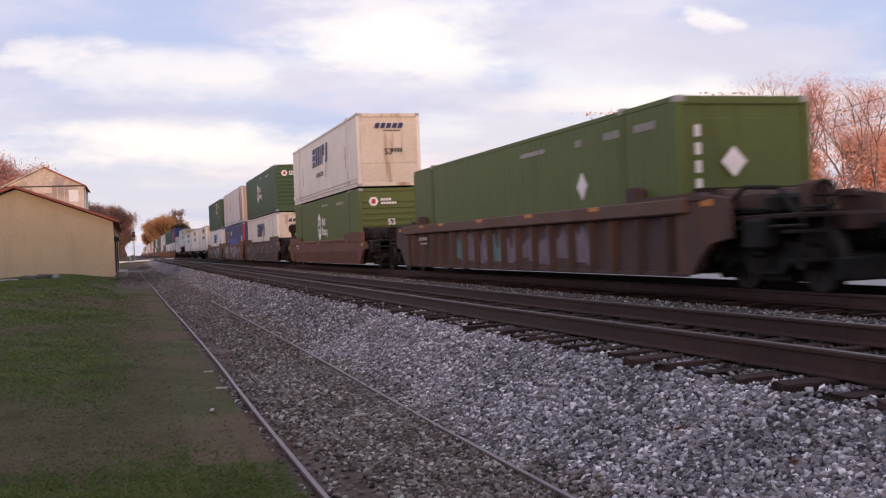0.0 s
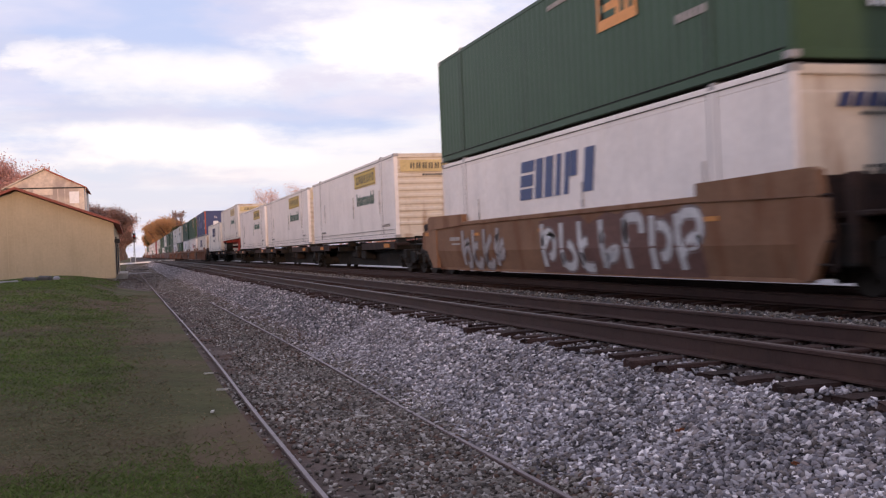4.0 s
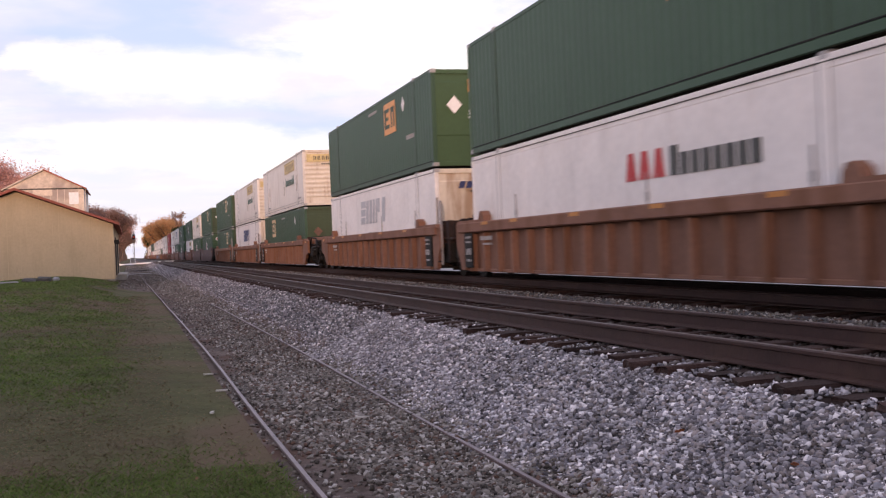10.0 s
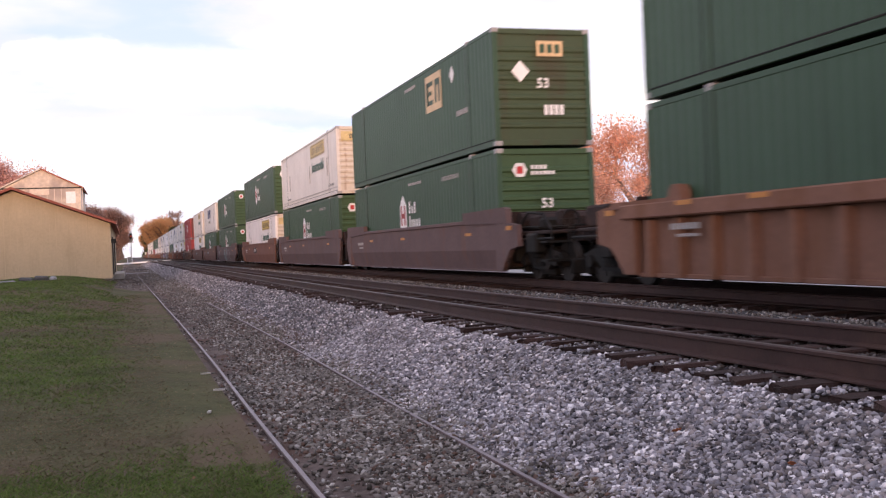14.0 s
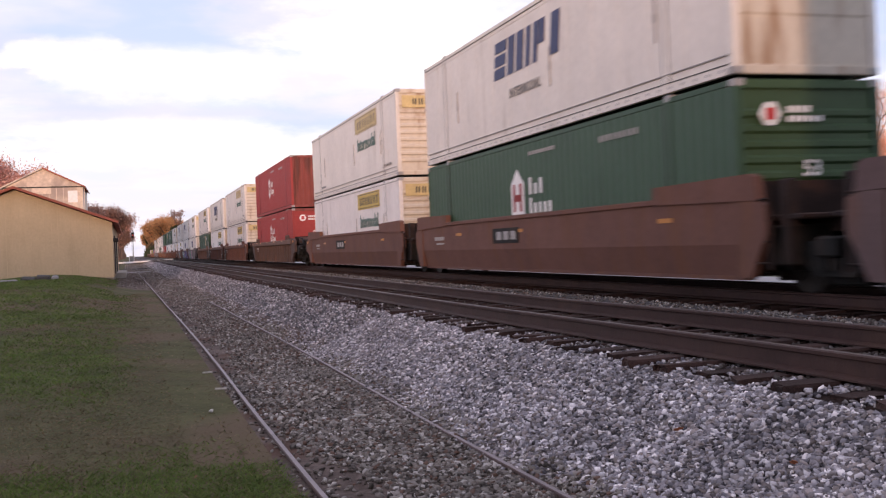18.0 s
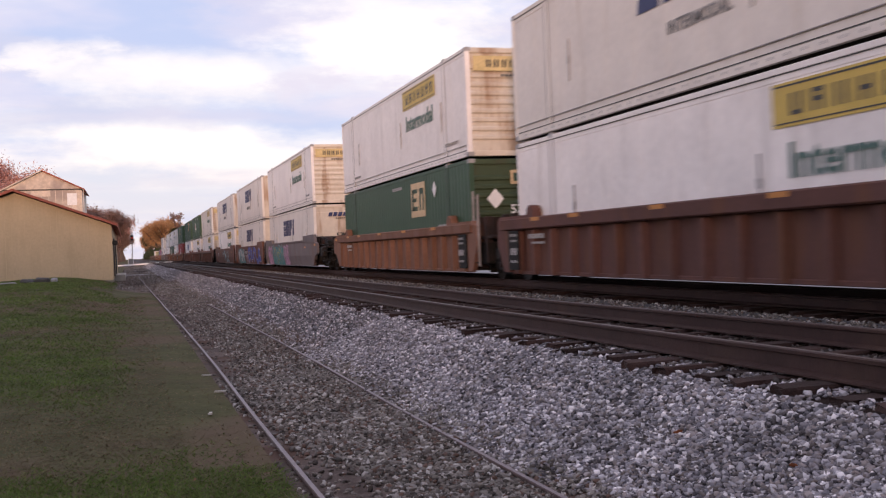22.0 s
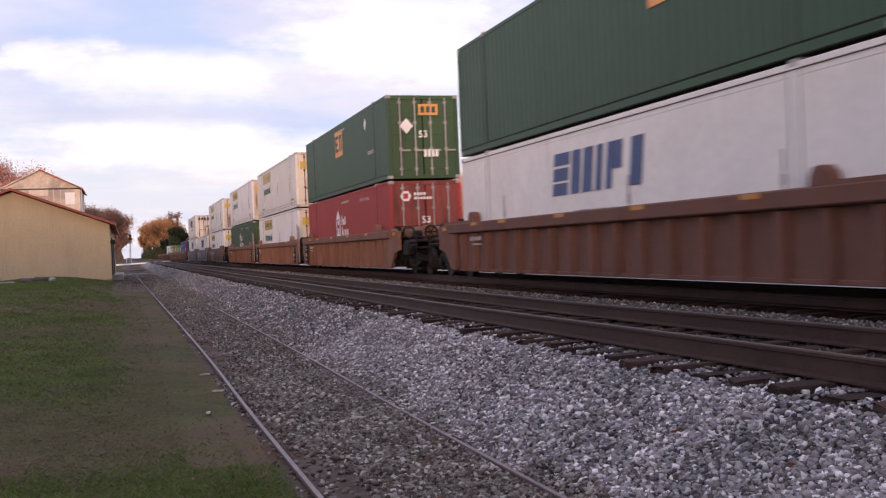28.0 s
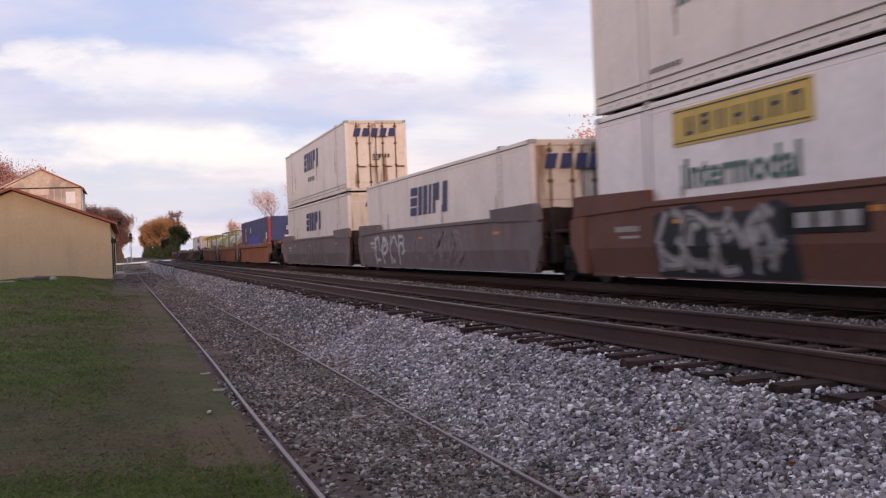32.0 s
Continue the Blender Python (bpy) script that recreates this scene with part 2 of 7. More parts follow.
def prism(bm, pts, axis, a, b):
    """A closed outline pulled along an axis ('x', 'y' or 'z') from a to b."""
    def at(p, q):
        return {"x": (q, p[0], p[1]), "y": (p[0], q, p[1]), "z": (p[0], p[1], q)}[axis]
    v0 = [bm.verts.new(at(p, a)) for p in pts]
    v1 = [bm.verts.new(at(p, b)) for p in pts]
    k = len(pts)
    bm.faces.new(v0[::-1])
    bm.faces.new(v1)
    for i in range(k):
        bm.faces.new((v0[i], v0[(i + 1) % k], v1[(i + 1) % k], v1[i]))
    bmesh.ops.recalc_face_normals(bm, faces=bm.faces[:])
    return bm


def rod(bm, a, b, r, k=8):
    a, b = Vector(a), Vector(b)
    q = (b - a).to_track_quat("Z", "Y").to_matrix()
    v0 = [bm.verts.new(a + q @ Vector((r * math.cos(2 * math.pi * i / k), r * math.sin(2 * math.pi * i / k), 0))) for i in range(k)]
    v1 = [bm.verts.new(v.co + (b - a)) for v in v0]
    bm.faces.new(v0[::-1])
    bm.faces.new(v1)
    for i in range(k):
        bm.faces.new((v0[i], v0[(i + 1) % k], v1[(i + 1) % k], v1[i]))
    return bm


def from_arrays(name, verts, faces, *materials):
    me = bpy.data.meshes.new(name)
    me.from_pydata(verts.tolist() if hasattr(verts, "tolist") else verts, [], faces.tolist() if hasattr(faces, "tolist") else faces)
    for m in materials:
        me.materials.append(m)
    return me


# ---- the ground: one sheet with the shape of the roadbed across it ----
PROFILE_X = [-600, -120, -40, -20, -12, -8, -6, -4.5, -3, -1.8, -0.6, 0.2, 0.75, 1.1, 1.5, 2.0, 2.5, 2.9, 3.2, 3.6, 3.95, 4.25, 4.6, 4.9, 6.1, 6.5, 6.9, 7.7, 8.4, 8.7, 11.3, 12.2, 13.4, 15, 19, 24, 40, 120, 600]
PROFILE_Z = [-0.2, -0.1, 0.2, 0.40, 0.52, 0.60, 0.70, 0.74, 0.66, 0.46, 0.12, -0.03, -0.07, -0.075, -0.065, -0.06, -0.065, -0.03, 0.11, 0.29, 0.46, 0.560, 0.580, 0.572, 0.57, 0.575, 0.60, 0.61, 0.60, 0.54, 0.55, 0.575, 0.18, 0.10, 0.12, 0.15, 0.2, 0.3, 0.5]


HUMP = 0.034        # the near main track rises a little where it passes the tripod


def ground_z(x, y):
    """Height of the ground: the cross-section, a grassy mound before the shed, small lumps."""
    z = np.interp(x, PROFILE_X, PROFILE_Z)
    rise = np.clip((y - 16) / 32, 0, 1)
    mound = rise * rise * (3 - 2 * rise) * np.clip((95 - y) / 30, 0, 1)
    z = z - np.clip((1.0 - x) / 0.8, 0, 1) * (1 - mound) * (z + 0.06) * 0.86
    z = z + HUMP * np.clip((14 - y) / 7, 0, 1.2) * np.clip((x - 3.7) / 0.5, 0, 1) * np.clip((7.6 - x) / 0.7, 0, 1)
    lumps = 0.022 * np.sin(1.9 * x + 0.8 * y) * np.sin(1.1 * y - 0.7 * x + 1.3) + 0.035 * np.sin(0.53 * x - 0.31 * y + 0.4) * np.sin(0.37 * y + 0.9)
    return z + lumps * np.clip((3.4 - x) / 0.5, 0, 1) * np.clip((60 + x) / 10, 0, 1) * np.where(x > 0.9, 0.45, 1.0)


def build_ground():
    xs = np.array(sorted(set(PROFILE_X) | set(np.round(np.arange(-9, 4.3, 0.25), 2))))
    ys = np.concatenate([[-1400, -700, -300, -100, -40, -15], np.arange(-5, 45, 0.5), np.arange(45, 120, 3), [130, 150, 180, 220, 280, 360, 500, 800, 1400, 2600]])
    X, Y = np.meshgrid(xs, ys)
    Z = ground_z(X, Y)
    v = np.stack([X, Y, Z], -1).reshape(-1, 3)
    nx, ny = len(xs), len(ys)
    i = np.arange(ny - 1)[:, None] * nx + np.arange(nx - 1)[None]
    fc = np.stack([i, i + 1, i + nx + 1, i + nx], -1).reshape(-1, 4)
    me = from_arrays("ground", v, fc, M_GRASS, M_DIRT, M_BALLAST, M_FIELD, M_OILY)
    mx = (xs[:-1] + xs[1:]) / 2
    row = np.where(mx < 1.10, 0, np.where(mx < 3.15, 1, np.where((mx > 4.65) & (mx < 6.6) | (mx > 8.45) & (mx < 11.6), 4, np.where(mx < 12.6, 2, 3))))
    grid = np.tile(row, (ny - 1, 1))
    my = (ys[:-1] + ys[1:]) / 2
    grid[np.ix_(my > 54, (mx > -0.8) & (mx < 1.2))] = 1
    grid[np.ix_((my > -6) & (my < 60), (mx > 4.2) & (mx < 4.65))] = 4
    me.polygons.foreach_set("material_index", grid.ravel().astype(np.int32))
    me.polygons.foreach_set("use_smooth", np.ones((nx - 1) * (ny - 1), bool))
    g = tagged(new("ground", me), "grass, cinder siding bed and raised grey ballast roadbed", "ground", kind="structure")
    road = bmesh.new()
    box(road, 14.2, -200, 0.05, 20.5, 900, 0.16)
    tagged(new("road_beyond", mesh_of("road", road, M_ROADFAR)), "pale concrete road beyond the far track", "road", kind="structure")
    cross = bmesh.new()
    box(cross, -60, 234, -0.3, 0.0, 284, 0.12)
    prism(cross, [(0.0, -0.3), (0.0, 0.12), (4.4, 0.79), (11.2, 0.79), (13.5, 0.16), (60, 0.16), (60, -0.3)], "y", 234, 284)
    # near-white strip that stands in for the sunlit road surface of the crossing
    edge = bmesh.new()
    prism(edge, [(-2.9, 0.14), (-2.9, 0.46), (3.5, 0.62), (9.2, 0.80), (9.2, 0.52), (3.5, 0.32)], "y", 233.6, 233.95)
    for y0, y1, x0, x1, top, tone, what in ((112, 114.5, -0.6, 2.0, 0.0, M_ROADFAR, "pale plank strip across the siding"), (138, 146, -0.2, 2.4, -0.01, M_OILY, "dark tarred patch between the siding rails")):
        tagged(new("track_panel", mesh_of("track_panel", box(bmesh.new(), x0, y0, -0.3, x1, y1, top), tone)), what, "track panel", kind="structure")
    tagged(new("road_edge", mesh_of("road_edge", edge, M_EDGEWHITE)), "white strip painted as the sunlit road at the level crossing", "road edge", kind="structure")
    tagged(new("road_crossing", mesh_of("crossing", cross, M_ASPHALT)), "worn grey road over the tracks at a level crossing", "road", kind="structure")
    return g


build_ground()

# ---- the tracks ----
RAIL_PROFILE = [(-0.075, -0.186), (0.075, -0.186), (0.075, -0.172), (0.012, -0.150), (0.010, -0.045), (0.036, -0.036), (0.037, -0.010), (0.028, 0.0), (-0.028, 0.0), (-0.037, -0.010), (-0.036, -0.036), (-0.010, -0.045), (-0.012, -0.150), (-0.075, -0.172)]


def rail_mesh(ys, wander, size, lift, swing, body, head):
    bm = bmesh.new()
    rings = []
    for y in ys:
        dx, dz = wander * noise.noise((y * 0.13, 0, 0)) + swing(y), wander * 0.7 * noise.noise((y * 0.17, 4, 0)) + lift(y)
        rings.append([bm.verts.new((px * size + dx, y, pz * size + dz)) for px, pz in RAIL_PROFILE])
    k = len(RAIL_PROFILE)
    for a, b in zip(rings, rings[1:]):
        for i in range(k):
            q = bm.faces.new((a[i], b[i], b[(i + 1) % k], a[(i + 1) % k]))
            q.material_index = 1 if i == 7 else 0
    bm.faces.new(rings[0])
    bm.faces.new(rings[-1][::-1])
    bmesh.ops.recalc_face_normals(bm, faces=bm.faces[:])
    return mesh_of("rail", bm, body, head)


def tie_mesh(seed):
    rnd = random.Random(seed)
    bm = box(bmesh.new(), -1.25, -0.10, -0.18, 1.25, 0.10, 0.0, bevel=0.015)
    for v in bm.verts:
        v.co += Vector((rnd.uniform(-0.05, 0.05), rnd.uniform(-0.015, 0.015), rnd.uniform(-0.014, 0.006)))
    return mesh_of("tie", bm, M_TIE)


TIES = [tie_mesh(s) for s in range(5)]


def build_track(name, label, x, top, y_parts, near_ties, wander=0.0, size=1.0, gap=0.5):
    t = thing(name, label, "railway track", kind="structure", m=pose(x, 0, 0))

    def lift(y):
        return HUMP * min(1.2, max(0.0, (14 - y) / 7)) if name == "track_near_main" else 0.0

    def swing(y):
        """The siding bears a little to the left towards the crossing."""
        return -0.0062 * max(0.0, y - 20) if name == "track_siding" and y < 90 else -0.434 if name == "track_siding" else 0.0
    ys = [-1300, -700, -300, -120, -60] + list(np.arange(-30, 60, 1.5)) + [60, 70, 85, 100, 130, 170, 230, 300, 400, 600, 900, 1500]
    def sunk(y):
        return lift(y) - 0.09 * max(0.0, min(1.0, (y - 36) / 6, (104 - y) / 6))

    paints = (M_SIDERAIL, M_SIDETOP) if size < 1 else (M_RAIL, M_RAILTOP)
    me = rail_mesh(ys, wander, size, lift, swing, *paints)
    for s in (-1, 1):
        part("rail", rail_mesh(ys, wander, size, sunk, swing, *paints) if s > 0 and size < 1 else me, None, t, m=pose(s * 0.7525, 0, top))
    rnd = random.Random(name)
    base = top - 0.186 * size
    y = y_parts[0]
    count = 0
    far = []
    while y < y_parts[1]:
        if count < near_ties and y > 2:
            part("tie", TIES[rnd.randrange(5)], None, t, m=pose(rnd.uniform(-0.12, 0.14), y + rnd.uniform(-0.05, 0.05), base + lift(y) + rnd.uniform(-0.028, 0.0), 0, 0, rnd.uniform(-0.7, 0.7)))
            count += 1
        else:
            far.append(y)
        y += gap
    bm = bmesh.new()
    for y in far:
        o = rnd.uniform(-0.08, 0.08)
        o += swing(y)
        box(bm, -1.3 + o, y - 0.11, base - 0.17 + lift(y), 1.3 + o, y + 0.11, base - 0.004 + lift(y))
    ob = part("tie_row", bm, M_TIE, t)
    ob["kind"] = "stuff"
    return t


build_track("track_near_main", "near main track with dark rusty rails on creosoted ties", NEAR_X, RZ, (-24, 230), 150)
build_track("track_far_main", "far main track with rusty rails under the passing train", TRAIN_X, RZ, (-900, 230), 60)
build_track("track_siding", "old siding with thin rusty rails sunk in cinders", SIDING_X, 0.0, (-24, 120), 0, wander=0.025, size=0.64, gap=0.55)


# ---- loose stones ----
def icosa():
    bm = bmesh.new()
    bmesh.ops.create_icosphere(bm, subdivisions=1, radius=1.0)
    v = np.array([q.co[:] for q in bm.verts])
    bm.verts.index_update()
    fc = np.array([[w.index for w in q.verts] for q in bm.faces])
    bm.free()
    return v, fc


ROCK_V, ROCK_F = icosa()
OCT_V = np.array([[1, 0, 0], [-1, 0, 0], [0, 1, 0], [0, -1, 0], [0, 0, 1], [0, 0, -1]], float)
OCT_F = np.array([[0, 2, 4], [2, 1, 4], [1, 3, 4], [3, 0, 4], [2, 0, 5], [1, 2, 5], [3, 1, 5], [0, 3, 5]])


def scatter_rocks(name, label, spots, sizes, seed, material, fine=True, flat=0.7, sink=0.25):
    rng = np.random.default_rng(seed)
    base, fc = (ROCK_V, ROCK_F) if fine else (OCT_V, OCT_F)
    k = len(spots)
    v = base[None] * rng.uniform(0.38, 1.32, (k, len(base), 1)) * np.stack([rng.uniform(0.7, 1.35, k), rng.uniform(0.7, 1.35, k), rng.uniform(0.40, 0.9, k) * flat / 0.7], -1)[:, None]
    a, b = rng.uniform(0, 2 * np.pi, k), rng.uniform(-0.9, 0.9, k)
    ca, sa, cb, sb = np.cos(a), np.sin(a), np.cos(b), np.sin(b)
    x = v[..., 0] * cb[:, None] + v[..., 2] * sb[:, None]
    z = -v[..., 0] * sb[:, None] + v[..., 2] * cb[:, None]
    y = v[..., 1]
    v = np.stack([x * ca[:, None] - y * sa[:, None], x * sa[:, None] + y * ca[:, None], z], -1) * sizes[:, None, None]
    p = spots.copy()
    p[:, 2] += sizes * (0.5 - sink)
    v = (v + p[:, None]).reshape(-1, 3)
    f2 = (fc[None] + np.arange(k)[:, None, None] * len(base)).reshape(-1, 3)
    me = bpy.data.meshes.new(name)
    me.vertices.add(len(v))
    me.vertices.foreach_set("co", v.ravel())
    me.loops.add(f2.size)
    me.loops.foreach_set("vertex_index", f2.ravel().astype(np.int32))
    me.polygons.add(len(f2))
    me.polygons.foreach_set("loop_start", np.arange(0, f2.size, 3, dtype=np.int32))
    me.materials.append(material)
    me.update(calc_edges=True)
    return tagged(new(name, me), label, "stones", kind="stuff")


def strip(rng, k, x0, x1, y0, y1, power=1.0):
    """Spots over a strip of ground, denser towards the camera with a higher power."""
    u = rng.random(k)
    y = y0 + (y1 - y0) * u ** power
    x = rng.uniform(x0, x1, k)
    return np.stack([x, y, ground_z(x, y)], -1)


def build_stones():
    rng = np.random.default_rng(5)
    grey = island_mat("ballast_stone", [(0.060, 0.053, 0.057), (0.272, 0.245, 0.257), (0.113, 0.096, 0.095), (0.458, 0.420, 0.430), (0.171, 0.141, 0.131), (0.309, 0.268, 0.263), (0.141, 0.128, 0.139), (0.243, 0.226, 0.241), (0.328, 0.276, 0.262), (0.207, 0.190, 0.204), (0.403, 0.370, 0.381), (0.188, 0.164, 0.159), (0.550, 0.505, 0.514), (0.263, 0.232, 0.241), (0.790, 0.719, 0.711)], step=True)
    dull = island_mat("siding_stone", [(0.050, 0.041, 0.034), (0.176, 0.152, 0.131), (0.251, 0.222, 0.194), (0.130, 0.078, 0.059), (0.195, 0.164, 0.142), (0.103, 0.083, 0.071), (0.158, 0.137, 0.122), (0.243, 0.212, 0.191), (0.083, 0.067, 0.057), (0.428, 0.389, 0.357)], step=True)
    dark = island_mat("bed_stone", [(0.04, 0.032, 0.028), (0.09, 0.074, 0.066), (0.17, 0.15, 0.142), (0.05, 0.036, 0.03), (0.10, 0.075, 0.064)])
    for k, y0, y1, pw, lo, hi, fine in ((60000, 4, 17, 1.35, 0.012, 0.032, True), (34000, 16, 80, 1.6, 0.017, 0.040, False)):
        s = strip(rng, k, 2.62, 4.74, y0, y1, pw)
        edge = 2.84 + 0.35 * np.array([noise.noise((x * 1.5, y * 0.7, 21)) for x, y in s[:, :2]])
        s = s[rng.random(len(s)) < np.clip((s[:, 0] - edge) / 0.35 + 0.35, 0, 1)]
        s = s[(s[:, 0] < 4.22) | (np.abs((s[:, 1] + 0.25) % 0.5 - 0.25) > 0.14) & (rng.random(len(s)) < 0.22)]
        if not fine:
            s = s[rng.random(len(s)) < 0.45 + 0.3 * np.clip((s[:, 0] - 2.8) / 1.0, 0, 1)]
        scatter_rocks("ballast_stones", "loose grey crushed stone on the ballast shoulder", s, rng.uniform(lo, hi, len(s)), 1, grey, fine=fine, sink=0.12)
    s = strip(rng, 9000, 6.75, 8.5, 8, 70, 1.3)
    scatter_rocks("ballast_stones", "grey crushed stone between the two main tracks", s, rng.uniform(0.018, 0.038, len(s)), 2, dull, fine=False)
    s = strip(rng, 12000, 4.5, 6.6, 6, 50, 1.3)
    scatter_rocks("track_bed_stones", "dark oily stones between the ties", s, rng.uniform(0.022, 0.042, len(s)), 4, dark, fine=False)
    for x0, x1, kind, k, tag in ((2.62, 4.4, grey, 9000, "loose grey crushed stone on the far ballast shoulder"), (-0.9, 2.9, dull, 11000, "dull gravel towards the level crossing")):
        s = strip(rng, k, x0, x1, 76 if kind is grey else 56, 232, 1.5)
        scatter_rocks("ballast_stones" if kind is grey else "siding_gravel", tag, s, rng.uniform(0.035, 0.08, len(s)) * (s[:, 1] / 130) ** 0.5, 6, kind, fine=False, sink=0.3)
    for k, y0, y1, pw, lo, hi, fine in ((36000, 4, 15, 1.3, 0.012, 0.034, True), (34000, 14, 85, 1.6, 0.016, 0.038, False)):
        s = strip(rng, k, 1.12, 3.05, y0, y1, pw)
        patch = np.array([noise.noise((x * 1.3, y * 0.35, 9)) for x, y in s[:, :2]])
        s = s[rng.random(len(s)) < np.clip(1.1 * patch + np.interp(s[:, 0], [0.95, 1.25, 1.6, 2.0], [0.05, 0.12, 0.5, 0.95]), 0.07, 1)]
        scatter_rocks("siding_gravel", "dull brown-grey gravel and cinders in the siding", s, rng.uniform(lo, hi, len(s)), 3, dull, fine=fine, sink=0.2)


build_stones()


# ---- grass ----
def build_grass():
    rng = np.random.default_rng(8)
    k = 330000
    u = rng.random(k)
    y = 5.5 + 62 * u ** 2.2
    x = rng.uniform(-0.62, 0.10, k) * (y * 0.52 + 2) + 0.95
    big = np.array([noise.noise((a * 0.45, b * 0.22, 2)) + 0.4 * noise.noise((a * 1.7, b * 0.9, 5)) + 0.38 * noise.noise((a * 5.5, b * 3.0, 8)) for a, b in zip(x, y)])
    near = np.clip((11.0 - y) / 4.0, 0, 1)
    bank = np.clip((y - 15) / 3, 0, 1) * np.clip((0.2 - 0.045 * (y - 15) - x) / 1.2, 0, 1)
    worn = np.clip((x + 0.45 + 0.4 * big) / 0.9, 0, 1) * np.clip((y - 8.0) / 2.5, 0, 1)
    bare = np.clip((y - 9.2) / 1.2, 0, 1) * np.clip((15.5 - y) / 3.0, 0, 1)
    green = 0.50 + 1.5 * big + 0.55 * near + 0.55 * bank - 0.70 * worn - 0.22 * bare
    keep = (x < 1.13) & ~((y > 47 + 3 * np.sin(x * 3)) & (x > -0.8)) & (rng.random(k) < np.where((x > 0.45) & (y > 8.6), 0.30, 1.0) * (1 - 0.45 * worn))
    x, y, green = x[keep], y[keep], green[keep]
    k = len(x)
    fresh = rng.random(k) < np.clip(green, 0.04, 0.97)
    z = ground_z(x, y)
    h = rng.uniform(0.007, 0.028, k) * (1 + y / 50) * (0.7 + 0.6 * np.clip(green, 0, 1))
    wd = rng.uniform(0.003, 0.006, k) * (1 + y / 10)
    a = rng.uniform(0, 2 * np.pi, k)
    lean = rng.normal(0, 0.045, (k, 2)) * (1 + y / 40)[:, None]
    p = np.stack([x, y, z - 0.006], -1)
    side = np.stack([np.cos(a) * wd, np.sin(a) * wd, np.zeros(k)], -1)
    tip = np.stack([lean[:, 0], lean[:, 1], h], -1)
    flip = np.where(np.cross(side, tip)[:, 2] < 0, -1.0, 1.0)[:, None]
    v = np.stack([p - side * flip, p + side * flip, p + tip], 1)
    ramp = {True: [(0.065, 0.115, 0.022), (0.130, 0.185, 0.040), (0.100, 0.155, 0.034), (0.175, 0.195, 0.062), (0.060, 0.100, 0.022), (0.150, 0.175, 0.055)],
            False: [(0.150, 0.110, 0.062), (0.235, 0.180, 0.110), (0.105, 0.075, 0.046), (0.165, 0.135, 0.064)]}
    for live, name, label in ((True, "grass", "short uneven green grass"), (False, "dry_grass", "thin dry brown grass between the green")):
        q = v[fresh == live].reshape(-1, 3)
        me = from_arrays(name, q, np.arange(len(q)).reshape(-1, 3), island_mat(name + "_blade", ramp[live], 0.8, thin=0.45))
        tagged(new(name, me), label, "grass", kind="stuff")
    k = 420
    y = 6 + 45 * rng.random(k) ** 1.7
    x = rng.uniform(-0.62, 0.10, k) * (y * 0.5 + 2) + 1.0
    keep = (x < 1.9)
    x, y = x[keep], y[keep]
    k = len(x)
    c = np.stack([x, y, ground_z(x, y) + rng.uniform(0.015, 0.05, k)], -1)
    n1 = rng.normal(size=(k, 3)) * (1, 1, 0.35)
    n1 /= np.linalg.norm(n1, axis=1)[:, None]
    n2 = np.cross(n1, rng.normal(size=(k, 3)) * (0.3, 0.3, 1))
    n2 /= np.linalg.norm(n2, axis=1)[:, None]
    s = rng.uniform(0.010, 0.022, k)[:, None]
    v = np.stack([c + n1 * s, c + n2 * s * 0.6, c - n1 * s, c - n2 * s * 0.6], 1).reshape(-1, 3)
    litter = island_mat("dry_leaf", [(0.16, 0.09, 0.05), (0.20, 0.12, 0.06), (0.12, 0.08, 0.05), (0.22, 0.16, 0.10), (0.13, 0.08, 0.05)], 0.8)
    tagged(new("leaf_litter", from_arrays("leaf_litter", v, np.arange(k * 4).reshape(-1, 4), litter)), "dry brown leaves strewn over the grass and siding", "leaves", kind="stuff")


build_grass()

# ---- the train: wagons ----
def paint(name, col, rough=0.6, rust=0.5, lo=0.52):
    return mat(name, col, rough, 0.0, var=0.18, scale=1.3, bump=0.08, bump_scale=18, stain=RUST, stain_amt=rust, stain_stretch=(1.0, 1.0, 0.25), stain_scale=2.2, stain_lo=lo, spread=0.10)


M_TAN = paint("wagon_orange_brown", (0.205, 0.100, 0.067), 0.75, 0.6, 0.46)
M_DUSK = paint("wagon_dark_red_brown", (0.082, 0.050, 0.043), 0.75, 0.45)
M_CHORD = paint("chord_worn_rust", (0.145, 0.090, 0.070), 0.75, 0.6, 0.48)
M_MAROON = paint("wagon_maroon_grey", (0.115, 0.072, 0.069), 0.7, 0.35)
M_BROWN = paint("wagon_red_brown", (0.150, 0.068, 0.050), 0.72, 0.5, 0.49)
M_GREYCAR = paint("wagon_dirty_grey", (0.100, 0.070, 0.065), 0.75, 0.35)
M_OCHRE = paint("wagon_ochre_brown", (0.225, 0.120, 0.070), 0.72, 0.75, 0.47)
M_RUSTRED = paint("wagon_dark_rust_red", (0.118, 0.052, 0.042), 0.75, 0.5, 0.48)
M_ASH = paint("wagon_ash_grey", (0.150, 0.125, 0.125), 0.75, 0.35, 0.5)
M_BLACK = mat("running_gear_black", (0.010, 0.009, 0.008), 0.7, 0.2, var=0.4, scale=3, bump=0.2, stain=(0.05, 0.033, 0.025), stain_amt=0.5, stain_scale=2)
M_GEAR = mat("end_gear_dark_rust", (0.028, 0.017, 0.015), 0.8, 0.1, var=0.45, scale=3, stain=(0.075, 0.036, 0.026), stain_amt=0.5, stain_scale=2)
M_WHEEL = mat("wheel_steel", (0.028, 0.023, 0.020), 0.6, 0.2, var=0.3, scale=6)
M_GREYPOST = mat("stanchion_grey", (0.30, 0.27, 0.26), 0.7, 0.2, var=0.3, scale=3)
